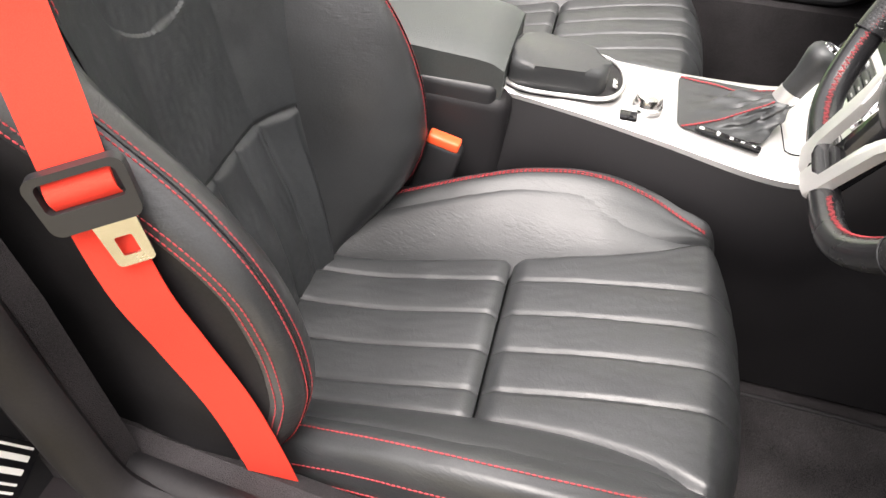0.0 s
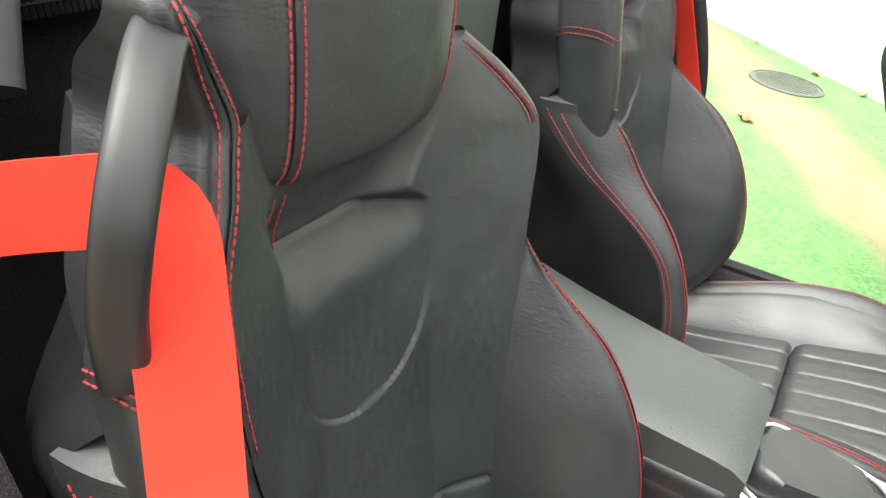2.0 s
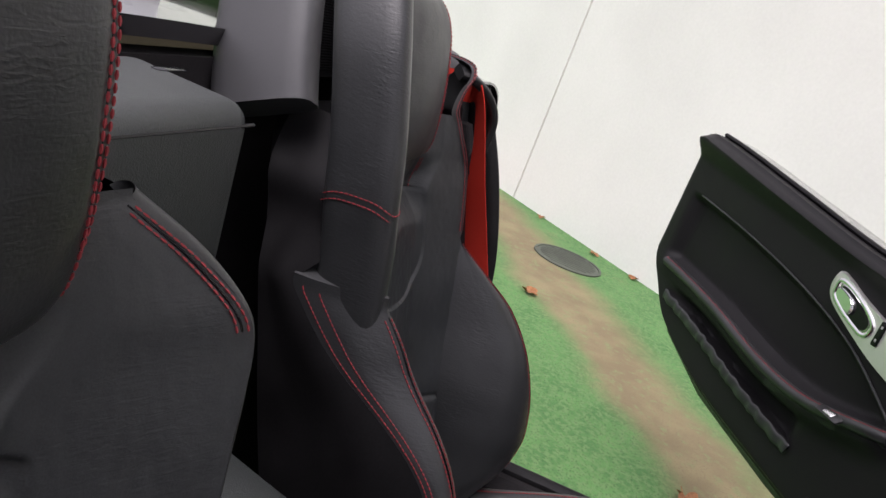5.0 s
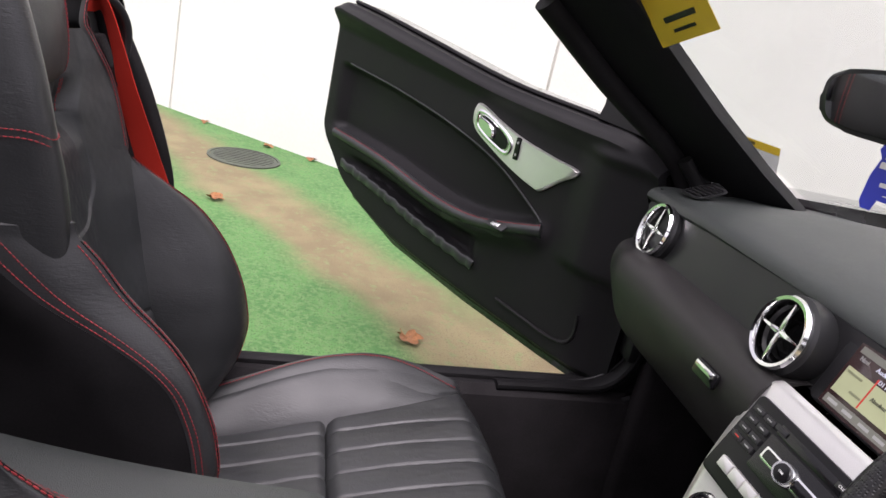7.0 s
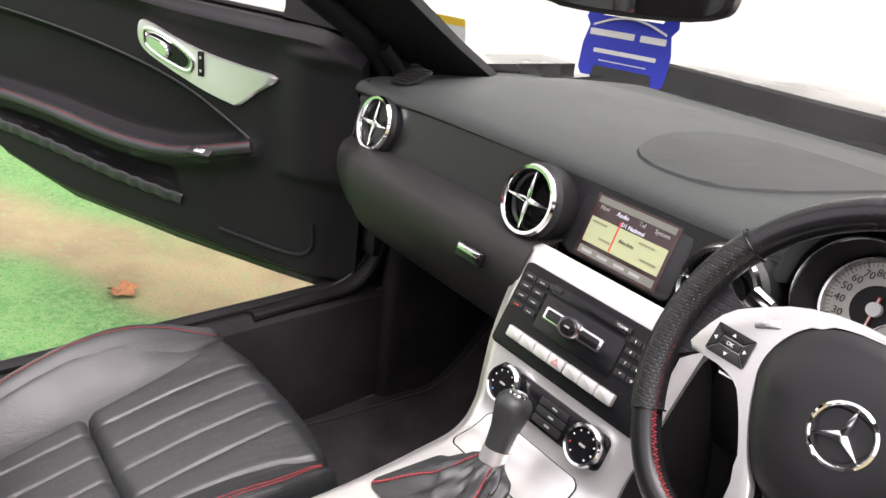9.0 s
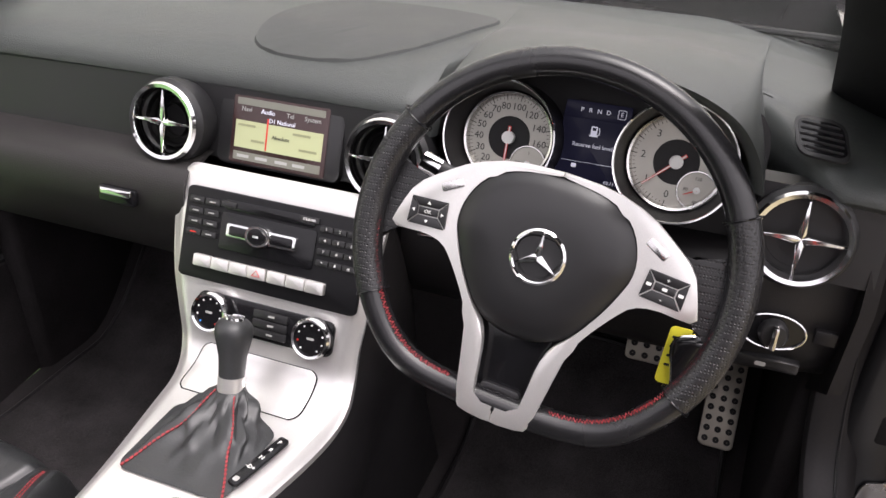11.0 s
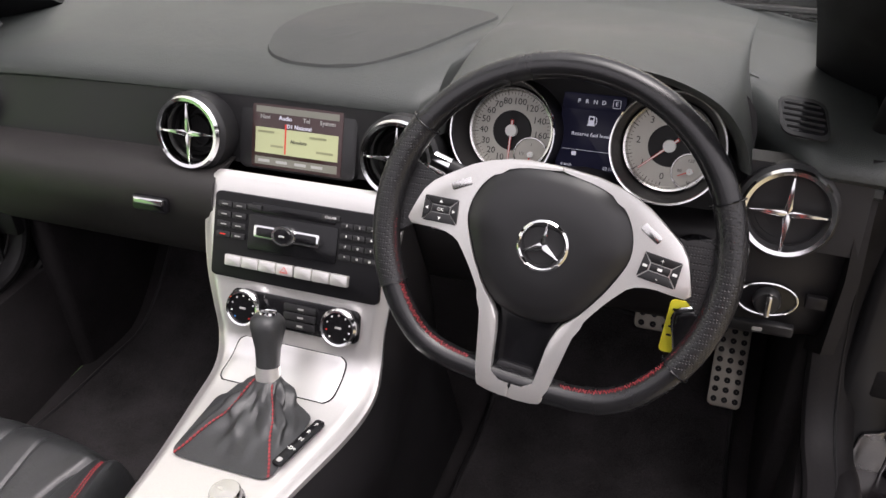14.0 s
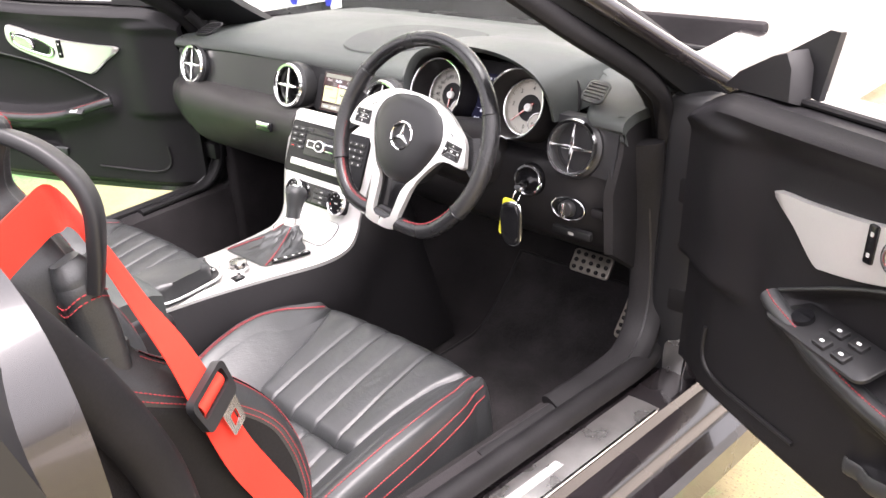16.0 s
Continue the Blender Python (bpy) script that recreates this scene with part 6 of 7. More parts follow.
    # silver spoke trims, one for each side
    for s in (1, -1):
        o = [(0.0, 0.0775), (0.045, 0.0755), (0.083, 0.063), (0.107, 0.047), (0.1316, 0.029), (0.140, 0.005), (0.147, -0.016), (0.120, -0.014), (0.0958, -0.0115), (0.084, -0.024), (0.072, -0.039), (0.058, -0.060), (0.050, -0.076), (0.044, -0.110), (0.037, -0.155), (0.032, -0.1635), (0.0, -0.1645), (0.0, -0.149), (0.0200, -0.1485), (0.0235, -0.138), (0.0285, -0.082), (0.047, -0.064), (0.0625, -0.041), (0.0745, -0.018), (0.0855, 0.012), (0.075, 0.046), (0.050, 0.0665), (0.0, 0.0735)]
        o = soften(o[:17], 1) + soften(o[17:], 2)
        pts = [(s * x, y) for x, y in o]
        sp = part("spoke_trim", prism(pts if s > 0 else pts[::-1], 0.010, rim_m @ Matrix.Translation((0, 0, 0.004)), 0.0022), M_SILVER, t, "satin silver spoke trim")
        # button pad
        pm = rim_m @ Matrix.Translation((s * 0.1115, 0.0065, 0.0142)) @ Matrix.Rotation(radians(-s * 4), 4, 'Z') @ Matrix.Scale(0.92, 4)
        for nm, q in (("button", [(-0.020, 0.014), (0.020, 0.014), (0.011, 0.005), (-0.011, 0.005)]), ("button", [(-0.011, -0.005), (0.011, -0.005), (0.020, -0.015), (-0.020, -0.015)]), ("button", [(-0.020, 0.013), (-0.012, 0.004), (-0.012, -0.004), (-0.021, -0.014)]), ("button", [(0.020, 0.013), (0.021, -0.014), (0.012, -0.004), (0.012, 0.004)]), ("button", [(-0.0105, 0.0038), (0.0105, 0.0038), (0.0105, -0.0038), (-0.0105, -0.0038)])):
            ar = sum(q[i][0] * q[(i + 1) % len(q)][1] - q[(i + 1) % len(q)][0] * q[i][1] for i in range(len(q)))
            q = q if ar > 0 else q[::-1]
            part(nm, prism([(x * 0.97, y * 0.97) for x, y in q], 0.0025, pm, 0.0007), M_SATIN, sp)
        f = pm @ Matrix.Translation((0, 0, 0.0027))
        if s < 0:
            letters("OK", f, 0.0052, M_WHITE, sp)
            for x, y, r in ((0, 0.009, 0), (0, -0.0095, 180), (-0.0155, 0, 90), (0.0155, 0, -90)):
                part("arrow", prism([(-0.002, -0.0012), (0.002, -0.0012), (0, 0.002)], 0.0003, f @ Matrix.Translation((x, y, 0)) @ Matrix.Rotation(radians(r), 4, "Z")), M_WHITE, sp)
        else:
            letters("+", f @ Matrix.Translation((0, 0.009, 0)), 0.007, M_WHITE, sp)
            letters("-", f @ Matrix.Translation((0, -0.010, 0)), 0.008, M_WHITE, sp)
            for x in (-0.0155, 0.0, 0.0155):
                part("symbol", prism(rounded(0.005, 0.003, 0.0008), 0.0003, f @ Matrix.Translation((x, 0, 0))), M_WHITE, sp)
        part("rocker", prism(rounded(0.022, 0.008, 0.002), 0.0010, rim_m @ Matrix.Translation((s * 0.0955, 0.0375, 0.0138)) @ Matrix.Rotation(radians(-s * 30), 4, "Z"), 0.0004), M_STEEL, sp)
        part("spoke_core", prism([(s * x, y) for x, y in ((0.09, 0.045), (0.128, 0.034), (0.150, 0.042), (0.168, 0.055), (0.168, -0.045), (0.152, -0.026), (0.138, -0.012), (0.09, -0.008))][::s], 0.014, m @ Matrix.Translation((0, 0, -0.009)), 0.003), M_GRIP, t)
    part("lower_spoke", prism([(-0.034, -0.06), (0.034, -0.06), (0.026, -0.152), (-0.026, -0.152)][::-1], 0.010, m @ Matrix.Translation((0, 0, -0.004)), 0.002), M_GLOSS, t)
    ap = part("airbag_plate", prism(rounded(0.040, 0.014, 0.005), 0.012, m @ Matrix.Translation((0, -0.138, 0)), 0.002), M_SATIN, t)
    letters("AIRBAG", m @ Matrix.Translation((0, -0.138, 0.0123)), 0.0075, M_PLASTIC, ap)
    # column and stalks
    ax = Vector(n)
    part("column_shroud", sweep([c - ax * 0.03, c - ax * 0.10, c - ax * 0.20], ellipse(0.055, 0.05, 20, 0.8), up=(0, 0.3, 0.9), scale=lambda k: 0.9 + 0.5 * k), M_PLASTIC, t, "black steering column shroud")
    for s, up in ((-1, 0.045), (-1, -0.02), (1, 0.02)):
        base = c - ax * 0.065 + (m.to_3x3() @ Vector((s * 0.045, up * 0.5, 0)))
        tip = c - ax * 0.055 + (m.to_3x3() @ Vector((s * (0.150 if up > 0 else 0.135), up, 0)))
        st = part("stalk", sweep([base, base.lerp(tip, 0.5), tip], ellipse(0.010, 0.0075, 12), up=tuple(n)), M_SATIN, t)
        part("stalk_end", sweep([base.lerp(tip, 0.84), base.lerp(tip, 1.03)], ellipse(0.0115, 0.009, 14), up=tuple(n)), M_CHROME if up != 0.02 else M_SATIN, st)
    return t


WHEEL_RAKE, WHEEL_TURN = 23.0, -6.5
M_GRIP = mat("perforated_leather", (0.015, 0.015, 0.016), 0.30, grain=0.1, grain_size=1100, bump=0.0, vary=0.1)


def perforate(m, pitch):
    """Rows of small round holes."""
    nt = m.node_tree
    co = nt.nodes.new("ShaderNodeTexCoord")
    vo = nt.nodes.new("ShaderNodeTexVoronoi")
    vo.inputs["Scale"].default_value, vo.inputs["Randomness"].default_value = 1 / pitch, 0.12
    nt.links.new(co.outputs["Object"], vo.inputs["Vector"])
    r = nt.nodes.new("ShaderNodeMapRange")
    r.inputs[1].default_value, r.inputs[2].default_value = 0.22, 0.42
    nt.links.new(vo.outputs[0], r.inputs[0])
    bp = nt.nodes.new("ShaderNodeBump")
    bp.inputs["Strength"].default_value, bp.inputs["Distance"].default_value = 0.8, 0.0005
    nt.links.new(r.outputs[0], bp.inputs["Height"])
    nt.links.new(bp.outputs[0], nt.nodes["Principled BSDF"].inputs["Normal"])


perforate(M_GRIP, 0.0030)
M_RIM = mat("smooth_rim_leather", (0.012, 0.012, 0.013), 0.22, grain=0.08, grain_size=1500, bump=0.10, vary=0.12, vary_size=14)
steering_wheel()


# ---- centre console ----
M_RADIO = mat("radio_black", (0.008, 0.008, 0.009), 0.30, spec=0.16, vary=0.1)
SP = [(0.170, 0.656), (0.155, 0.643), (0.127, 0.587), (0.101, 0.527), (0.081, 0.480), (0.062, 0.442), (0.030, 0.420), (-0.03, 0.413), (-0.15, 0.419), (-0.27, 0.427), (-0.395, 0.432)]
SL = [-0.138, -0.145, -0.142, -0.134, -0.120, -0.106, -0.095, -0.088, -0.066, -0.053, -0.050]
SR = [0.152, 0.160, 0.157, 0.153, 0.149, 0.150, 0.152, 0.143, 0.120, 0.104, 0.092]


def console_point(x, s):
    """On the silver fascia: s runs 0..10 from the dash down and back; x in metres."""
    i = range(11)
    return Vector((x, cr(i, [p[0] for p in SP], s), cr(i, [p[1] for p in SP], s)))


def console_frame(x, s):
    a, b = console_point(x, max(s - 0.1, 0)), console_point(x, min(s + 0.1, 10))
    d = (b - a).normalized()
    return frame_at(console_point(x, s), (1, 0, 0), Vector((1, 0, 0)).cross(-d))


def centre_console():
    t = thing("centre_console", (0.03, -0.2, 0.02), "centre console with a brushed silver fascia running down from the dash", "console")
    I = range(11)

    def fascia(u, v):
        s = 10 * v
        l, r = cr(I, SL, s), cr(I, SR, s)
        p = console_point(l + (r - l) * u, s)
        e = min(u, 1 - u)
        d = console_frame(p.x, s).to_3x3() @ Vector((0, 0, 1))
        return p - d * 0.010 * (1 - sm(0, 0.07, e)) - d * (0.004 if v < 0.01 else 0)
    part("silver_fascia", slab(fascia, 40, 80, lambda u, v: console_frame(0, 10 * v).to_3x3() @ Vector((0, 0, -0.014))), M_SILVER, t, "brushed silver console fascia")
    # black body below the fascia
    for side, E in ((-1, SL), (1, SR)):
        def cheek(u, v):
            s = 10 * v
            x = cr(I, E, s)
            p = console_point(x - side * 0.002, s) + console_frame(x, s).to_3x3() @ Vector((0, 0, -0.011))
            low = Vector((side * 0.13 + 0.03, p.y + 0.02 + (0.18 if s < 4 else 0.0) * (4 - s) / 4, 0.03))
            q = p.lerp(low, u)
            q.x += side * 0.012 * math.sin(math.pi * min(u * 2.2, 1))
            return q
        part("console_side", grid(cheek, 14, 60), M_PLASTIC, t, "black console side")
    part("rear_body", rbox((0.03, -0.56, 0.225), (0.20, 0.40, 0.40), 0.02, 3), M_PLASTIC, t)
    # armrest box
    def arm(u, v):
        y = -0.375 - 0.44 * v
        k = 2 * u - 1
        return Vector((0.032 + (0.088 + 0.012 * v) * k, y, 0.487 + 0.05 * v * v - 0.010 * abs(k) ** 4 - 0.012 * math.exp(-v / 0.03)))
    part("armrest", slab(arm, 24, 24, lambda u, v: Vector((0, 0, -0.055))), M_PAD, t, "padded black armrest lid")
    part("armrest_box", rbox((0.032, -0.60, 0.405), (0.19, 0.44, 0.075), 0.012, 3), M_SATIN, t)
    # phone tray lid in front of it
    lid = soft_outline([(0.000, -0.372), (0.086, -0.372), (0.088, -0.30), (0.078, -0.252), (0.050, -0.240), (0.018, -0.254), (0.002, -0.31)], 4)
    part("tray_lid", prism(lid, 0.036, Matrix.Translation((0, 0, 0.432)), 0.012, 4), M_LEATHER, t, "black padded tray lid")
    part("tray_well", prism(soft_outline([(-0.036, -0.372), (0.09, -0.372), (0.092, -0.27), (0.075, -0.228), (0.03, -0.215), (-0.022, -0.235), (-0.038, -0.30)], 4), 0.004, Matrix.Translation((0, 0, 0.4285)), 0.001), M_PLASTIC, t, "dark cup tray")
    part("tray_rim", sweep([(x, y, 0.434) for x, y in soft_outline([(-0.036, -0.372), (0.09, -0.372), (0.092, -0.27), (0.075, -0.228), (0.03, -0.215), (-0.022, -0.235), (-0.038, -0.30)], 5)], circle(0.003, 8), closed=True), M_SILVER, t)
    part("tray_catch", rbox((0.045, -0.228, 0.437), (0.022, 0.008, 0.006), 0.0025), M_CHROME, t)
    # controller knob
    km = Matrix.Translation((0.067, -0.180, 0.422))
    k = part("controller_knob", lathe([(0.021, 0), (0.021, 0.006), (0.0185, 0.008), (0.0185, 0.018), (0.017, 0.021), (0.0005, 0.022)], km, 36), M_STEEL, t, "round silver controller knob")
    for x, y in ((0.052, -0.170), (0.096, -0.203)):
        part("controller_button", rbox((x, y, 0.423), (0.020, 0.024, 0.005), 0.002), M_GLOSS, t)
    # gate strip
    p0, p1 = Vector((0.108, -0.028, 0.4165)), Vector((0.091, -0.112, 0.4205))
    gm = frame_at((p0 + p1) / 2, p0 - p1, (0, 0.05, 1))
    g = part("gate_strip", prism(rounded(0.088, 0.014, 0.004), 0.004, gm, 0.001), M_GLOSS, t, "gloss black selector strip")
    for ch, x in (("P", 0.034), ("R", 0.019), ("N", 0.004), ("-D+", -0.014)):
        letters(ch, gm @ Matrix.Translation((x, 0.0, 0.0043)) @ Matrix.Rotation(radians(-90), 4, "Z"), 0.0078, M_WHITE, g)
    part("symbol", prism(rounded(0.007, 0.007, 0.002), 0.0003, gm @ Matrix.Translation((-0.036, 0, 0.0043))), M_GREYP, g)
    # ashtray flap
    def flap(k, lift):
        def fn(u, v):
            s = 4.80 + 1.70 * (0.5 + (v - 0.5) * k)
            f = (s - 4.80) / 1.70
            rd = 0.010 * (abs(2 * v - 1)) ** 8
            l, r = -0.066 - 0.008 * f + rd, 0.106 - 0.003 * f - rd
            e = sm(0, 0.10, min(f, 1 - f) + 0.02)
            x = (l + r) / 2 + (r - l) / 2 * (2 * u - 1) * k
            q = console_frame(x, s)
            return q @ Vector((0, 0, lift + 0.0012 * sm(0, 0.05, min(u, 1 - u)) * sm(0, 0.08, min(v, 1 - v))))
        return fn
    part("flap_gap", slab(flap(1.0, 0.0007), 20, 16, (0, 0.001, -0.004)), M_GLOSS, t)
    part("ashtray_flap", slab(flap(0.976, 0.0014), 30, 24, (0, 0.001, -0.004)), M_SILVER, t, "brushed silver flap")
    # climate controls
    cm = console_frame(0.018, 3.80)
    part("climate_panel", prism(rounded(0.20, 0.046, 0.010), 0.004, cm, 0.001), M_GLOSS, t, "gloss black climate panel")
    for s in (-1, 1):
        dm = cm @ Matrix.Translation((s * 0.074, -0.001, 0.003))
        d = part("climate_dial", lathe([(0.026, 0.0), (0.026, 0.010), (0.0245, 0.014), (0.0222, 0.0145), (0.0215, 0.012), (0.0005, 0.012)], dm, 44), M_GLOSS, t, "climate dial with a bright ring")
        part("ring", lathe([(0.0262, 0.008), (0.0268, 0.013), (0.0245, 0.016), (0.0218, 0.0150), (0.0216, 0.011)], dm, 44), M_CHROME, d)
        for i in range(9):
            a = radians(230 - i * 35)
            part("mark", prism(rounded(0.0022, 0.0022, 0.0006, 2), 0.0003, dm @ Matrix.Translation((0.0175 * math.cos(a), 0.0175 * math.sin(a), 0.0122))), M_REDP if (s < 0 and i == 8) or (s > 0 and i == 1) else M_BLUEP if s < 0 and i == 0 else M_WHITE, d)
        part("symbol", prism(rounded(0.010, 0.003, 0.001), 0.0003, dm @ Matrix.Translation((0, 0, 0.0122))), M_GREYP, d)
    for i, y in enumerate((0.011, -0.001, -0.013)):
        part("climate_button", prism(rounded(0.050, 0.0105, 0.002), 0.003, cm @ Matrix.Translation((0.010, y, 0.0035)), 0.0008), M_SATIN, t)
        part("symbol", prism(rounded(0.009, 0.0025, 0.0008), 0.0003, cm @ Matrix.Translation((0.012, y, 0.0067))), M_GREYP, t)
    # radio
    rm = console_frame(0.0125, 2.18) @ Matrix.Diagonal((1.12, 0.86, 1, 1))
    r = part("radio", prism(rounded(0.232, 0.140, 0.008), 0.006, rm @ Matrix.Translation((0, 0.002, -0.001)), 0.0015), M_RADIO, t, "black radio and control panel")
    f = rm @ Matrix.Translation((0, 0.002, 0.005))
    part("cd_slot", prism(rounded(0.115, 0.016, 0.003), 0.0012, f @ Matrix.Translation((-0.005, 0.052, 0)), 0.0004), M_GLOSS, r)
    part("radio_centre", prism(rounded(0.122, 0.058, 0.004), 0.0018, f @ Matrix.Translation((-0.004, 0.012, 0)), 0.0006), M_GLOSS, r)
    kb = part("menu_bar", prism(rounded(0.090, 0.021, 0.004), 0.005, f @ Matrix.Translation((-0.010, 0.015, 0.0012)), 0.0012), M_CHROME, r, "chrome-edged radio keys")
    part("key_face", prism(rounded(0.082, 0.0145, 0.003), 0.006, f @ Matrix.Translation((-0.010, 0.015, 0.0012)), 0.0008), M_GLOSS, r)
    part("volume_ring", lathe([(0.0165, 0), (0.0165, 0.008), (0.015, 0.011), (0.0125, 0.011), (0.012, 0.008)], f @ Matrix.Translation((-0.012, 0.015, 0.001)), 36), M_CHROME, r)
    part("volume_knob", lathe([(0.0126, 0.0), (0.0124, 0.011), (0.011, 0.0125), (0.0005, 0.013)], f @ Matrix.Translation((-0.012, 0.015, 0.001)), 32), M_GLOSS, r)
    letters("ON", f @ Matrix.Translation((-0.012, 0.015, 0.0143)), 0.0045, M_WHITE, r)
    for row in range(4):
        for col in range(3):
            bx, by = 0.068 + col * 0.0165, 0.046 - row * 0.0165
            part("key", prism(rounded(0.0155, 0.0088, 0.0012), 0.0028, f @ Matrix.Translation((bx, by, 0)), 0.0007), M_SATIN, r)
            letters("123456789*0#"[row * 3 + col], f @ Matrix.Translation((bx, by + 0.0005, 0.003)), 0.0058, M_WHITE, r, "numeral")
        for col in range(2):
            bx, by = -0.100 + col * 0.021, 0.050 - row * 0.0165
            part("key", prism(rounded(0.0195, 0.0095, 0.0012), 0.0028, f @ Matrix.Translation((bx, by, 0)), 0.0007), M_SATIN, r)
            part("symbol", prism(rounded(0.008, 0.0018, 0.0004), 0.0003, f @ Matrix.Translation((bx, by, 0.0029))), M_REDP if row == 3 and col == 0 else M_GREYP, r)
    part("key", prism(rounded(0.020, 0.0085, 0.0012), 0.0028, f @ Matrix.Translation((-0.058, 0.052, 0)), 0.0007), M_SATIN, r)
    part("key", prism(rounded(0.024, 0.0085, 0.0012), 0.0028, f @ Matrix.Translation((0.046, 0.055, 0)), 0.0007), M_SATIN, r)
    letters("CLEAR", f @ Matrix.Translation((0.046, 0.055, 0.003)), 0.0052, M_WHITE, r)
    for i in range(7):
        w = 0.0240
        b = part("silver_key", prism(rounded(w - 0.0006, 0.018, 0.002), 0.006, f @ Matrix.Translation((-0.082 + i * 0.0243 + (0.001 if i > 3 else 0), -0.040, 0)), 0.0012), M_SILVER, r, "silver push key")
        if i == 3:
            part("warning_triangle", sweep([f @ Matrix.Translation((-0.082 + i * 0.0243, -0.040, 0.0062)) @ Vector(p) for p in ((-0.005, -0.004, 0), (0.005, -0.004, 0), (0, 0.005, 0))], circle(0.0007, 6), closed=True, up=(0, -0.9, 0.4)), M_REDP, b)
    return t


centre_console()


def gear_lever():
    base = Vector((0.022, -0.062, 0.418))
    top = Vector((0.014, 0.030, 0.528))
    t = thing("gear_lever", tuple(base), "black leather gear lever with a stitched gaiter", "gear lever")
    ax = (top - Vector((0.020, 0.0, 0.455))).normalized()
    foot = top - ax * 0.082
    # gaiter: folds from a square frame up to the collar
    co = rounded(0.142, 0.118, 0.016, 7)
    sq = []
    for (x0, y0), (x1, y1) in zip(co, co[1:] + co[:1]):
        k = max(1, int(math.hypot(x1 - x0, y1 - y0) / 0.005))
        sq += [(x0 + (x1 - x0) * j / k, y0 + (y1 - y0) * j / k) for j in range(k)]
    n = len(sq)
    cen = Vector((0.024, -0.078, 0.420))
    rings = []
    for k in range(29):
        q = k / 28
        ring = []
        for i, (x, y) in enumerate(sq):
            a = math.atan2(y, x)
            lo = cen + Vector((x, y, 0))
            sd = ax.orthogonal().normalized()
            hi = foot + Vector((math.cos(a) * 0.016, math.sin(a) * 0.016, 0.0))
            w = q ** 0.75
            p = lo.lerp(hi, w)
            p.z = lo.z + (hi.z - lo.z) * (0.55 * q + 0.45 * q * q)
            fold = math.sin(math.pi * q) * (0.008 * math.sin(5 * a + 9 * q) + 0.005 * math.sin(9 * a - 8 * q + 1) + 0.002 * math.sin(17 * a + 11 * q))
            fold += math.sin(math.pi * q) * 0.006 * noise.noise(Vector((3.2 * math.cos(a), 3.2 * math.sin(a), 4.5 * q)))
            fold -= math.sin(math.pi * q) * 0.004 * (1 - abs(math.sin(3 * a + 6 * q + 1.5 * math.sin(2 * a)))) ** 3
            p += Vector((math.cos(a), math.sin(a), 0.4)) * (fold * 0.5)
            ring.append(p)
        rings.append(ring)
    g = part("gaiter", loft(rings, cap=False), M_LEATHER, t, "soft black leather gaiter with red seams")
    for idx in (sq.index(co[20]), sq.index(co[28])):
        for o in (-1, 1):
            ln = [r[idx].lerp(r[(idx + o) % n], 0.22) + Vector((0, -0.0006, 0.0012)) for r in rings]
            stitches([smooth_path(ln, 4)], g)
    part("collar", sweep([foot - ax * 0.006, foot + ax * 0.012], circle(0.0165, 28), up=(1, 0, 0)), M_SILVER, t, "silver collar")
    prof = [(0.0, 0.0150), (0.15, 0.0155), (0.35, 0.0165), (0.55, 0.0195), (0.75, 0.0225), (0.88, 0.0215), (0.96, 0.017), (1.0, 0.011)]
    rr = []
    for q, r in prof:
        p = foot + ax * (0.012 + 0.072 * q)
        sx = Vector((1, 0, 0))
        sy = ax.cross(sx).normalized()
        rr.append([p + sx * x + sy * y for x, y in ellipse(r, r * 1.06, 28, 0.92)])
    part("grip", loft(rr), M_LEATHER, t, "black leather grip")
    m = frame_at(foot + ax * 0.0845, (1, 0, 0), ax)
    cap = part("badge_ring", lathe([(0.0125, -0.003), (0.012, 0.0015), (0.0102, 0.002), (0.0098, 0.0)], m, 32), M_CHROME, t)
    part("badge_plate", lathe([(0.0005, 0.0012), (0.0100, 0.0006)], m, 28), M_SATIN, t)
    for k in range(3):
        part("badge_arm", prism([(0, 0.0018), (0.0095, 0.0003), (0.0095, -0.0003), (0, -0.0018)], 0.0012, m @ Matrix.Translation((0, 0, 0.001)) @ Matrix.Rotation(radians(90 + 120 * k), 4, "Z")), M_CHROME, cap)
    return t


gear_lever()


# ---- pedals, mats, key ----
def pedal(at, w, h, label, tilt):
    t = thing("pedal", at, label, "pedal", "pedals")
    m = frame_at(at, (1, 0, 0), (0, -math.cos(radians(tilt)), math.sin(radians(tilt))))
    p = part("plate", prism(rounded(w, h, 0.010), 0.006, m, 0.002), M_PEDAL, t, "drilled steel plate")
    nx, ny = max(int(w / 0.018), 2), max(int(h / 0.018), 2)
    for i in range(nx):
        for j in range(ny):
            x, y = (i - (nx - 1) / 2) * w / nx * 0.95, (j - (ny - 1) / 2) * h / ny * 0.95
            part("stud", lathe([(0.0055, 0.0), (0.005, 0.003), (0.0005, 0.0032)], m @ Matrix.Translation((x, y, 0.0055)), 10), M_RUBBER, p)
    part("arm", sweep([m @ Vector((0, h * 0.2, -0.01)), m @ Vector((0, h * 0.6, -0.06)), m @ Vector((0, h * 0.8 + 0.10, -0.12))], ellipse(0.012, 0.008, 10), up=(1, 0, 0)), M_SATIN, t)
    return t


pedal((0.500, 0.487, 0.305), 0.105, 0.055, "studded steel brake pedal", 35)
pedal((0.618, 0.50, 0.225), 0.056, 0.165, "long studded steel accelerator pedal", 40)


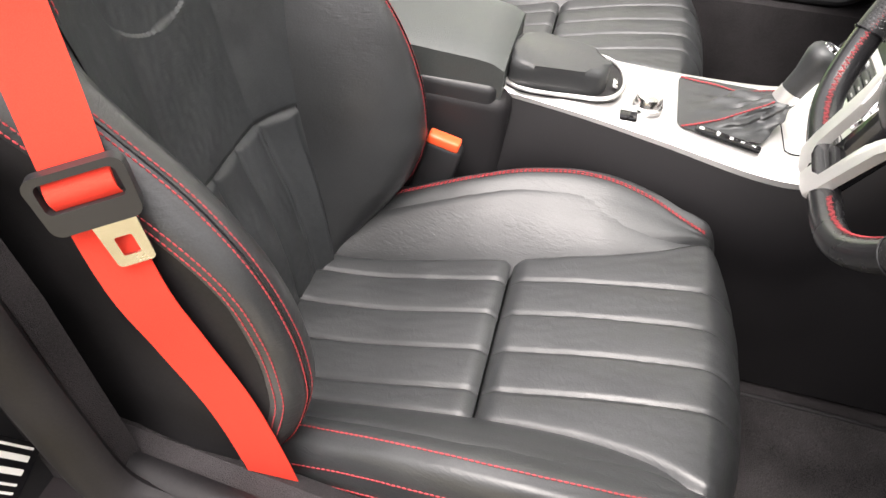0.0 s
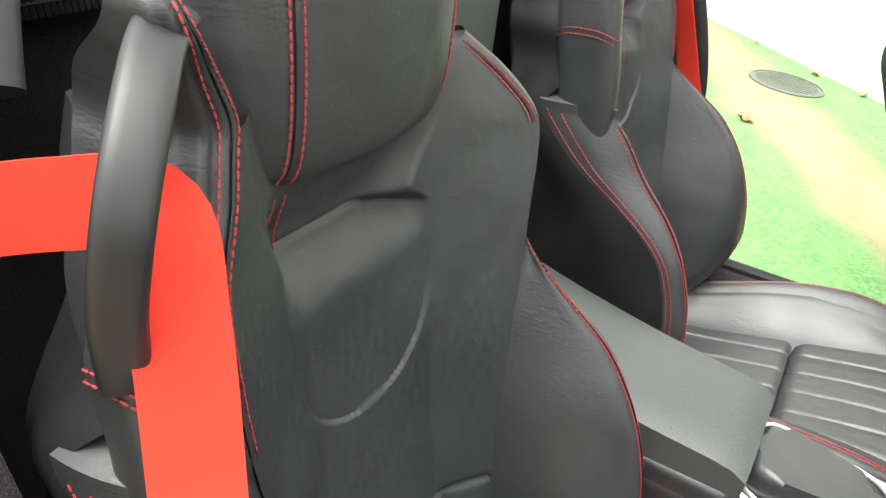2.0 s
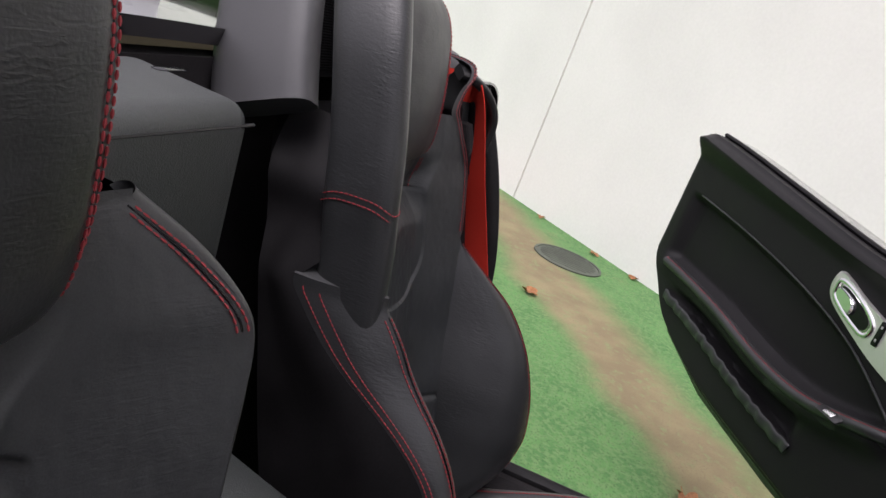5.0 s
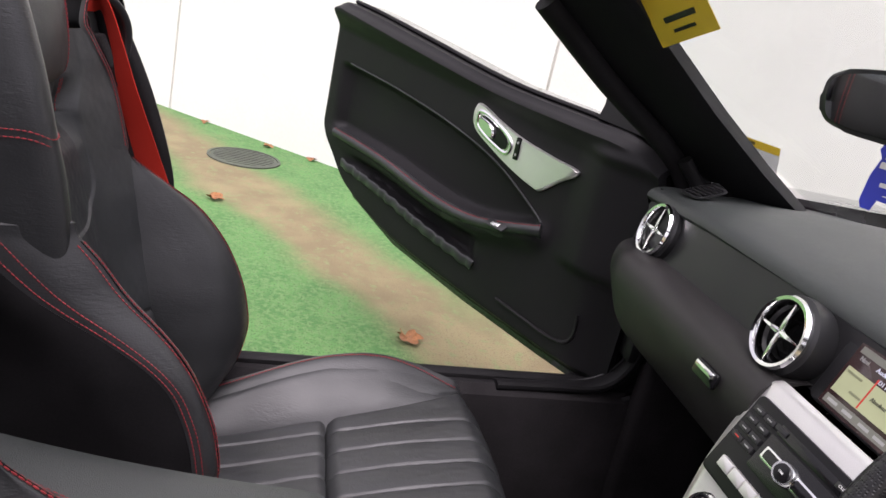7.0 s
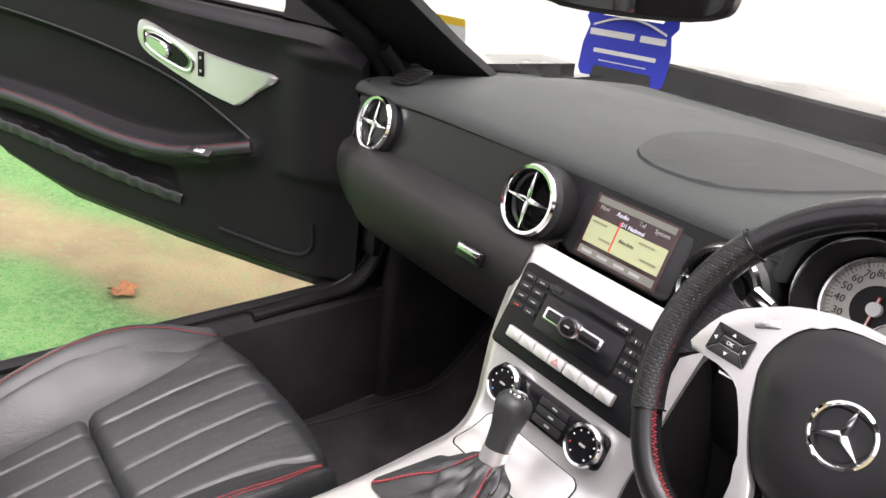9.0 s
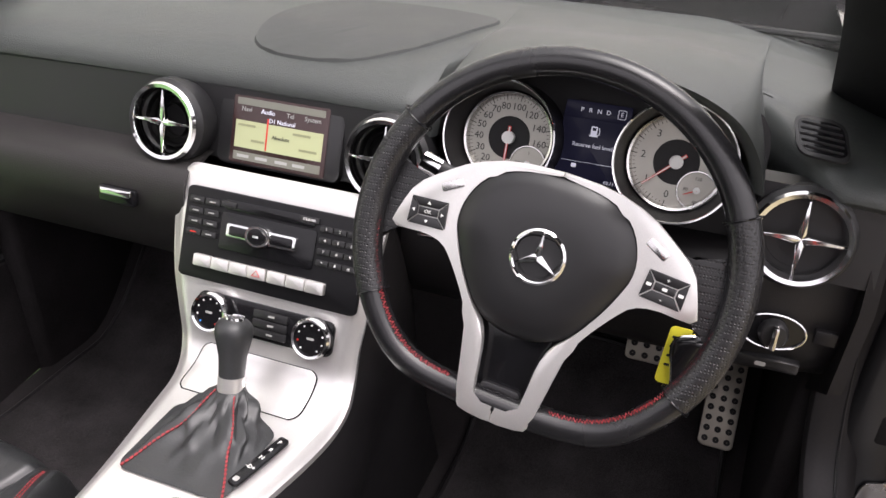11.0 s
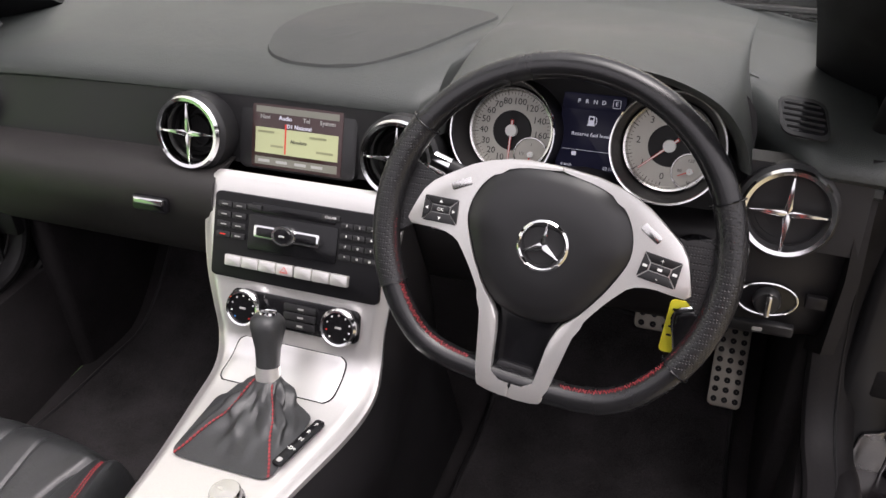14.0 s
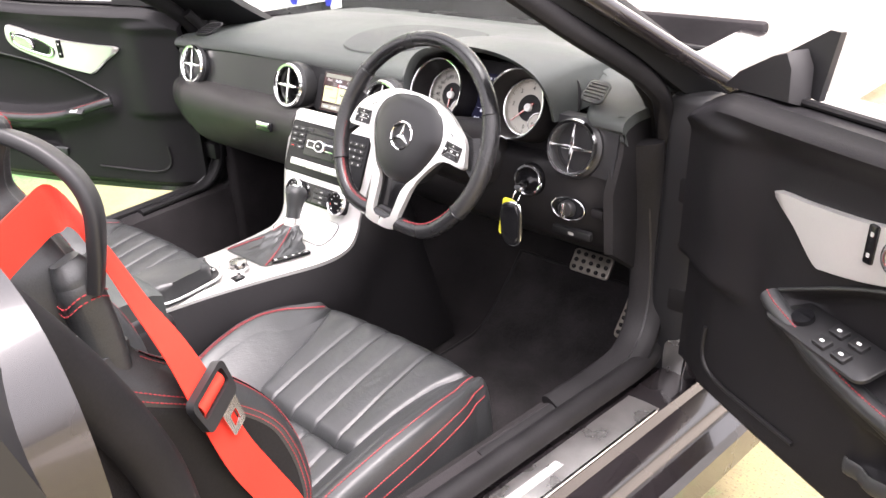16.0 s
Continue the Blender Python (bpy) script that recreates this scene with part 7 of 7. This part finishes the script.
def floor_mat(x, y0, y1, label):
    t = thing("floor_mat", (x, (y0 + y1) / 2, 0.028), label, "floor mat", "floor mats")

    def top(u, v):
        y = y0 + (y1 - y0) * v
        k = 2 * u - 1
        z = 0.03 + sm(0.40, 0.80, y) * 0.30 + 0.004 * noise.noise(Vector((u * 5 + x, v * 6, 2)))
        return Vector((x + 0.235 * k * (1 - 0.06 * v), y, z))
    part("carpet", slab(top, 30, 30, (0, 0, -0.008)), M_MAT, t)
    edge = [top(0, v / 20) for v in range(21)] + [top(u / 20, 1) for u in range(1, 21)] + [top(1, 1 - v / 20) for v in range(1, 21)] + [top(1 - u / 20, 0) for u in range(1, 20)]
    part("binding", sweep([p + Vector((0, 0, -0.002)) for p in edge], circle(0.005, 8), closed=True), M_PLASTIC, t)
    for s in (-0.12, 0.12):
        part("clip", lathe([(0.012, 0.0), (0.011, 0.006), (0.005, 0.007), (0.004, 0.003), (0.0005, 0.003)], Matrix.Translation((x + s, y0 + 0.05, 0.030)), 20), M_SATIN, t)
    return t


M_MAT = mat("mat_pile", (0.027, 0.025, 0.026), 0.95, grain=0.6, grain_size=700, bump=1.2, vary=0.45, vary_size=9, spec=0.1)
floor_mat(0.42, -0.05, 0.62, "worn black carpet floor mat")
floor_mat(-0.42, -0.05, 0.62, "black carpet floor mat")


def car_key():
    t = thing("car_key", (0.545, 0.10, 0.60), "black key fob with a yellow tag hanging from the ignition", "key")
    part("blade", sweep([(0.527, 0.195, 0.612), (0.532, 0.150, 0.608)], ellipse(0.010, 0.007, 14), up=(0, 0, 1)), M_CHROME, t)
    ring = [Vector((0.534 + 0.003 * math.sin(a), 0.142 + 0.012 * math.cos(a), 0.596 + 0.014 * math.sin(a))) for a in [2 * math.pi * k / 24 for k in range(24)]]
    part("key_ring", sweep(ring, circle(0.0012, 6), closed=True, up=(1, 0, 0)), M_CHROME, t)
    m = frame_at((0.536, 0.128, 0.545), (1, 0.25, 0.1), (0.1, -0.95, 0.1))
    fob = part("fob", prism(soft_outline([(-0.016, 0.036), (0.016, 0.036), (0.019, 0.0), (0.013, -0.036), (-0.013, -0.036), (-0.019, 0.0)], 4), 0.014, m, 0.005, 3), M_GLOSS, t, "black key fob")
    part("fob_edge", sweep([m @ Vector((x, y, 0.005)) for x, y in soft_outline([(-0.0165, 0.037), (0.0165, 0.037), (0.0195, 0.0), (0.0135, -0.037), (-0.0135, -0.037), (-0.0195, 0.0)], 4)], circle(0.002, 6), closed=True, up=(0, -1, 0)), M_CHROME, fob)
    m2 = m @ Matrix.Translation((-0.016, 0.010, -0.005)) @ Matrix.Rotation(radians(-12), 4, "Z")
    tag = part("tag", prism(rounded(0.027, 0.074, 0.006), 0.0015, m2, 0.0005), M_LIME, t, "yellow plastic tag")
    for i in range(4):
        part("text_line", prism(rounded(0.018, 0.003, 0.001), 0.0004, m2 @ Matrix.Translation((0, 0.024 - i * 0.012, 0.0016))), M_DARKINK, tag)
    return t


car_key()


# ---- mirror, hanging card, stickers ----
def rear_view_mirror():
    c = Vector((-0.03, 0.13, 1.01))
    t = thing("rear_view_mirror", tuple(c), "black rear-view mirror on the windscreen", "mirror")
    m = frame_at(c, (0.97, 0.2, 0.03), (0.27, -0.95, -0.07))
    o = soft_outline([(-0.118, 0.022), (-0.06, 0.034), (0.06, 0.034), (0.118, 0.022), (0.122, -0.012), (0.10, -0.034), (0.0, -0.040), (-0.10, -0.034), (-0.122, -0.012)], 4)
    part("housing", prism(o, 0.022, m @ Matrix.Translation((0, 0, -0.020)), 0.006, 3), M_SATIN, t)
    part("glass", prism([(x * 0.93, y * 0.86) for x, y in o], 0.001, m @ Matrix.Translation((0, 0, 0.002))), M_MIRROR, t, "mirror glass")
    part("stem", sweep(smooth_path([c + Vector((0, 0.02, 0.02)), c + Vector((0.0, 0.05, 0.06)), c + Vector((0.0, 0.04, 0.10))], 5), ellipse(0.012, 0.012, 12), up=(1, 0, 0)), M_SATIN, t)
    return t


rear_view_mirror()


def hanging_card():
    c = Vector((-0.050, 0.175, 0.934))
    t = thing("hanging_card", tuple(c), "blue car-shaped dealer card with white print hanging below the mirror", "card")
    m = frame_at(c, (0.97, 0.12, 0.03), (0.15, -0.97, 0.1))
    o = [(-0.062, 0.040), (-0.05, 0.044), (-0.042, 0.034), (0.045, 0.034), (0.052, 0.044), (0.066, 0.042), (0.068, 0.030), (0.060, 0.020), (0.066, -0.004), (0.064, -0.038), (0.060, -0.044), (0.048, -0.044), (0.044, -0.030), (-0.042, -0.030), (-0.046, -0.044), (-0.060, -0.044), (-0.066, -0.036), (-0.066, -0.004), (-0.060, 0.020), (-0.068, 0.030)]
    o = [(x * 0.92, y * 0.92) for x, y in o[::-1]]
    card = part("card", prism(o, 0.0012, m), M_BLUE, t)
    f = m @ Matrix.Translation((0, 0, 0.0013))
    arc = [f @ Vector((x, 0.018 + 0.013 * math.cos(x / 0.05 * 1.5), 0.0004)) for x in [-0.05 + 0.1 * k / 16 for k in range(17)]]
    part("print_line", sweep(arc, [(-0.0012, -0.0003), (0.0012, -0.0003), (0.0012, 0.0003), (-0.0012, 0.0003)], up=tuple(m.to_3x3() @ Vector((0, 0, 1)))), M_WHITE, card)
    for x, w in ((-0.022, 0.062), (0.034, 0.034)):
        part("print_bar", prism(rounded(w, 0.0075, 0.001, 2), 0.0004, f @ Matrix.Translation((x, 0.011, 0))), M_WHITE, card)
    part("print_bar", prism(rounded(0.086, 0.005, 0.001, 2), 0.0004, f @ Matrix.Translation((0, -0.010, 0))), M_WHITE, card)
    part("print_line", prism(rounded(0.066, 0.0012, 0.0004, 1), 0.0004, f @ Matrix.Translation((0, -0.021, 0))), M_WHITE, card)
    part("cord", sweep([c + Vector((0, 0, 0.035)), c + Vector((0.02, -0.01, 0.07))], circle(0.0008, 6), up=(1, 0, 0)), M_SATIN, t)
    return t


hanging_card()


def paper_tag(at, xdir, nrm, w, h, material, label, bars):
    t = thing("paper_card", at, label, "card", "windscreen cards")
    m = frame_at(at, xdir, nrm)
    c = part("sheet", prism(rounded(w, h, 0.002, 2), 0.0008, m), material, t)
    for x, y, bw, bh, mt in bars:
        part("print_bar", prism(rounded(bw, bh, 0.0006, 1), 0.0003, m @ Matrix.Translation((x, y, 0.0009))), mt, c)
    return t


paper_tag((-0.502, 0.050, 1.077), (0.9, -0.2, 0.0), (0.35, -0.7, -0.55), 0.13, 0.12, M_YELLOW, "yellow printed card stuck inside the windscreen", [(0.0, -0.02, 0.07, 0.010, M_DARKINK), (0.0, -0.04, 0.05, 0.006, M_DARKINK)])
paper_tag((-0.758, 0.435, 0.838), (0.9, 0.1, -0.1), (0.35, -0.8, -0.25), 0.10, 0.076, M_WHITE, "small white and yellow card standing on the dash corner", [(0.0, 0.029, 0.098, 0.016, M_YELLOW), (-0.02, 0.030, 0.02, 0.006, M_DARKINK)])


# ---- doors ----
def car_door(side, label):
    """Built at its hinge with local u out along the door, n into the car; side -1 is the passenger's."""
    a = radians(32)
    O = Vector((-0.736, 0.277, 0)) if side < 0 else Vector((-0.815, 0.296, 0))
    d, n = Vector((-math.cos(a), -math.sin(a), 0)), Vector((math.sin(a), -math.cos(a), 0))
    F = Vector((-side, 1, 1))

    def W(u, z, h=0.0):
        p = O + d * u + n * h
        return Vector((p.x * F.x, p.y, z))
    # heights of the inner trim's upper and lower edges along the door
    us = [0.02, 0.06, 0.12, 0.225, 0.51, 0.824, 1.05, 1.15, 1.20, 1.235, 1.245]
    zt = [0.79, 0.81, 0.828, 0.832, 0.845, 0.885, 0.914, 0.924, 0.924, 0.88, 0.72]
    zb = [0.275, 0.276, 0.277, 0.280, 0.296, 0.328, 0.395, 0.475, 0.53, 0.60, 0.66]

    def relief(u, z):
        h = 0.035
        h += 0.030 * sm(0.80, 0.86, z + 0.0 - 0.09 * u + 0.06)          # shoulder near the top
        # oval recess above the armrest
        arm_z = cr([0.2, 0.265, 0.457, 0.609, 0.864, 1.175, 1.25], [0.57, 0.56, 0.512, 0.508, 0.537, 0.554, 0.56], u)
        rec_top = cr([0.2, 0.277, 0.445, 0.627, 0.875, 1.123, 1.25], [0.53, 0.569, 0.652, 0.70, 0.736, 0.757, 0.76], u)
        inside = sm(arm_z + 0.004, arm_z + 0.03, z) * sm(rec_top + 0.006, rec_top - 0.02, z) * sm(0.26, 0.34, u) * sm(1.17, 1.12, u)
        h -= 0.030 * inside
        # armrest ledge
        ledge = math.exp(-((z - arm_z + 0.012) / 0.026) ** 2) * sm(0.24, 0.30, u) * sm(1.24, 1.14, u)
        h += ((0.026 if side < 0 else 0.018) - 0.02 * sm(0.6, 1.1, u)) * ledge
        # pocket
        pz = cr([0.4, 0.451, 0.674, 0.835, 1.067, 1.2], [0.395, 0.397, 0.42, 0.446, 0.474, 0.48], u)
        h -= 0.030 * sm(pz, pz + 0.012, z) * sm(arm_z - 0.03, arm_z - 0.05, z) * sm(0.46, 0.52, u) * sm(1.10, 0.9, u)
        # speaker step at the front
        h += 0.025 * sm(0.24, 0.14, u) * sm(0.50, 0.53, z) * sm(0.80, 0.77, z)
        h -= 0.02 * sm(0.14, 0.02, u)
        # edges roll away
        return h

    def trim(u, v):
        uu = 0.02 + 1.225 * u
        a_, b_ = cr(us, zb, uu), cr(us, zt, uu)
        z = a_ + (b_ - a_) * v
        e = min(v, 1 - v)
        roll = 0.030 * (1 - sm(0, 0.05, e)) + 0.03 * (1 - sm(0, 0.03, 1 - u))
        return W(uu, z, relief(uu, z) - roll)
    t = part("door", slab(trim, 120, 90, lambda u, v: Vector((n.x * F.x, n.y, 0)) * -0.03), M_TRIM, ROADSTER, label)

    def trim_at(u, z):
        return W(u, z, relief(u, z))
    # painted shell
    outer = [(u, cr(us, zt, u) + 0.006) for u in us] + [(u, cr(us, zb, u) - 0.02) for u in us[::-1]]
    lo = [W(u, z, -0.005) for u, z in outer]
    mid = [W(u, z, -0.07) for u, z in outer]
    hi = [W(u * 0.97 + 0.02, z * 0.96 + 0.02, -0.12) for u, z in outer]
    part("door_shell", loft([lo, mid, hi]), M_PAINT, t, "glossy black outer door shell")
    # silver handle panel
    du = -0.028 if side < 0 else 0.0
    o = smooth_path([trim_at(u + du, z) for u, z in ((0.59, 0.783), (0.598, 0.75), (0.58, 0.721), (0.52, 0.694), (0.43, 0.662), (0.36, 0.645), (0.335, 0.645), (0.29, 0.68), (0.24, 0.717), (0.32, 0.727), (0.417, 0.740), (0.50, 0.760), (0.56, 0.780))], 4, True)
    nn = Vector((n.x * F.x, n.y, 0))
    rings = [[p + nn * h for p in o] for h in (-0.008, 0.006)]
    cen = sum(o, Vector()) / len(o)
    rings.append([cen.lerp(p, 0.96) + nn * 0.010 for p in o])
    h = part("handle_panel", loft(rings), M_SILVER, t, "brushed silver handle panel")
    o2 = smooth_path([trim_at(u + du, z) + nn * 0.009 for u, z in ((0.572, 0.768), (0.576, 0.750), (0.570, 0.732), (0.535, 0.714), (0.485, 0.698), (0.462, 0.695), (0.450, 0.705), (0.453, 0.724), (0.480, 0.742), (0.535, 0.763))], 4, True)
    c2 = sum(o2, Vector()) / len(o2)
    part("handle_cup", sweep(o2, ellipse(0.0055, 0.005, 10), up=tuple(nn), closed=True), M_CHROME, h, "chrome handle surround")
    part("cup_back", loft([[c2.lerp(p, 0.98) - nn * 0.001 for p in o2], [c2.lerp(p, 0.86) + nn * 0.0015 for p in o2]]), M_STEEL, h)
    part("cup_hollow", loft([[c2.lerp(p, 0.80) + nn * 0.0022 for p in o2], [c2.lerp(p, 0.74) + nn * 0.0026 for p in o2]]), M_GLOSS, h)
    lever = smooth_path([trim_at(u + du, z) + nn * 0.016 for u, z in ((0.562, 0.757), (0.564, 0.738), (0.535, 0.722), (0.512, 0.716), (0.508, 0.730), (0.520, 0.746))], 4, True)
    c3 = sum(lever, Vector()) / len(lever)
    part("handle_lever", loft([[p - nn * 0.012 for p in lever], lever, [c3.lerp(p, 0.85) + nn * 0.004 for p in lever]]), M_CHROME, h, "chrome pull handle")
    m = frame_at(trim_at(0.428 + du, 0.716) + nn * 0.009, (0.0, 0, 1), nn)
    k = part("lock_switch", prism(rounded(0.052, 0.015, 0.003), 0.004, m, 0.001), M_GLOSS, h, "gloss black lock switch")
    for x in (-0.014, 0.014):
        part("symbol", prism(rounded(0.006, 0.005, 0.001, 2), 0.0003, m @ Matrix.Translation((x, 0, 0.0042))), M_GREYP, h)
    # stitched armrest edge
    arm = [trim_at(u, cr([0.265, 0.457, 0.609, 0.864, 1.175], [0.56, 0.512, 0.508, 0.537, 0.554], u) + 0.004) + nn * 0.002 for u in [0.27 + 0.86 * k / 60 for k in range(61)]]
    part("armrest_pad", sweep(arm, ellipse(0.016, 0.014, 12), up=(0, 0, 1)), M_LEATHER, t, "black leather armrest with a red seam")
    stitches([[p + Vector((0, 0, 0.012)) + nn * 0.009 for p in arm]], t)
    part("armrest_cap", sweep([arm[0] + Vector((0, 0, -0.006)), arm[8] + Vector((0, 0, -0.014)), arm[22] + Vector((0, 0, -0.018))], ellipse(0.007, 0.014, 12), up=(0, 0, 1)), M_SATIN, t)
    crease = [trim_at(u, cr([0.277, 0.445, 0.627, 0.875, 1.123], [0.569, 0.652, 0.70, 0.736, 0.757], u) + 0.006) + nn * 0.001 for u in [0.28 + 0.84 * k / 40 for k in range(41)]]
    part("panel_crease", sweep(crease, circle(0.0028, 8), up=tuple(nn)), M_LEATHER, t)
    # gathered pocket edge
    pk = []
    for k in range(81):
        u = 0.46 + 0.62 * k / 80
        z = cr([0.4, 0.451, 0.674, 0.835, 1.067, 1.2], [0.395, 0.397, 0.42, 0.446, 0.474, 0.48], u)
        pk.append(trim_at(u, z) + nn * (0.006 + 0.0022 * math.sin(k * 1.1 + 1.3 * math.sin(k * 0.37))) + Vector((0, 0, 0.0016 * math.sin(k * 0.9))))
    part("pocket_edge", sweep(pk, ellipse(0.0035, 0.013, 12), up=(0, 0, 1)), M_LEATHER, t, "gathered black pocket edge")
    # loudspeaker cover pressed into the lower front
    lw = [trim_at(u, z) + nn * 0.002 for u, z in ((0.12, 0.42), (0.118, 0.37), (0.14, 0.345), (0.19, 0.338), (0.28, 0.345), (0.36, 0.352))]
    part("pressed_line", sweep(smooth_path(lw, 6), circle(0.004, 8), up=tuple(nn)), M_PLASTIC, t)
    # window seal along the top, mirror sail at the front corner
    seal = [W(u, cr(us, zt, u) + 0.006, 0.0) for u in [0.20 + 0.99 * k / 30 for k in range(31)]]
    part("window_seal", sweep(seal, ellipse(0.008, 0.006, 8), up=(0, 0, 1)), M_RUBBER, t)
    sail = [W(0.06, 0.825, 0.012), W(0.225, 0.835, 0.012), W(0.215, 0.885, 0.008), W(0.195, 0.905, 0.004), W(0.165, 0.895, 0.004), W(0.09, 0.855, 0.008)]
    part("mirror_sail", loft([[p - nn * 0.02 for p in sail], sail, [(sum(sail, Vector()) / 6).lerp(p, 0.9) + nn * 0.012 for p in sail]]), M_PLASTIC, t, "black triangular mirror cover")
    glass = [W(0.235, 0.84, -0.012), W(0.245, 0.935, -0.02), W(0.225, 0.935, -0.02), W(0.08, 0.85, -0.012)]
    part("quarter_frame", loft([[p - nn * 0.01 for p in glass], glass]), M_SATIN, t)
    part("latch", rbox(tuple(W(1.242, 0.70, -0.03)), (0.02, 0.02, 0.06), 0.004), M_STEEL, t)
    # hinges and cable boot between door and pillar
    for z in (0.40, 0.62):
        hb = W(-0.01, z, -0.02)
        part("hinge", rbox(tuple(hb), (0.07, 0.06, 0.05), 0.006), M_RUBBER, t)
    p0, p1 = W(0.0, 0.52, 0.01), Vector((F.x * -0.775, 0.345, 0.52))
    boot = [p0.lerp(p1, k / 8) for k in range(9)]
    part("cable_boot", sweep(boot, circle(0.016, 12), up=(0, 0, 1), scale=lambda k: 1 + 0.18 * math.sin(k * 40)), M_RUBBER, t)
    if side > 0:
        m = frame_at(trim_at(0.385, 0.535) - nn * 0.004 + Vector((0, 0, 0.02)), Vector((d.x * F.x, d.y, 0)), (nn.x * 0.35, nn.y * 0.35, 0.93))
        s = part("switch_panel", prism(rounded(0.19, 0.062, 0.015), 0.006, m, 0.002), M_SATIN, t, "window and mirror switch panel")
        part("mirror_switch", lathe([(0.016, 0.0), (0.015, 0.008), (0.0005, 0.009)], m @ Matrix.Translation((-0.045, 0.0, 0.005)), 24), M_GLOSS, t)
        for x, y in ((0.01, 0.014), (0.01, -0.014), (0.045, 0.014), (0.045, -0.014)):
            part("window_switch", prism(rounded(0.024, 0.018, 0.003), 0.007, m @ Matrix.Translation((x, y, 0.005)), 0.002), M_SATIN, t)
            part("mark", prism(rounded(0.007, 0.004, 0.001, 1), 0.0003, m @ Matrix.Translation((x, y, 0.0122))), M_WHITE, t)
    else:
        m = frame_at(trim_at(0.38, 0.522) + nn * 0.016 + Vector((0, 0, 0.012)), Vector((d.x * F.x, d.y, 0)), (nn.x * 0.5, nn.y * 0.5, 0.86))
        s = part("switch_panel", prism(rounded(0.06, 0.022, 0.004), 0.005, m, 0.001), M_SATIN, t)
        part("window_switch", prism(rounded(0.026, 0.014, 0.003), 0.008, m, 0.002), M_STEEL, t)
    return t


car_door(-1, "open passenger door with moulded black trim and a silver handle")
car_door(1, "open driver's door with moulded black trim and a silver handle")
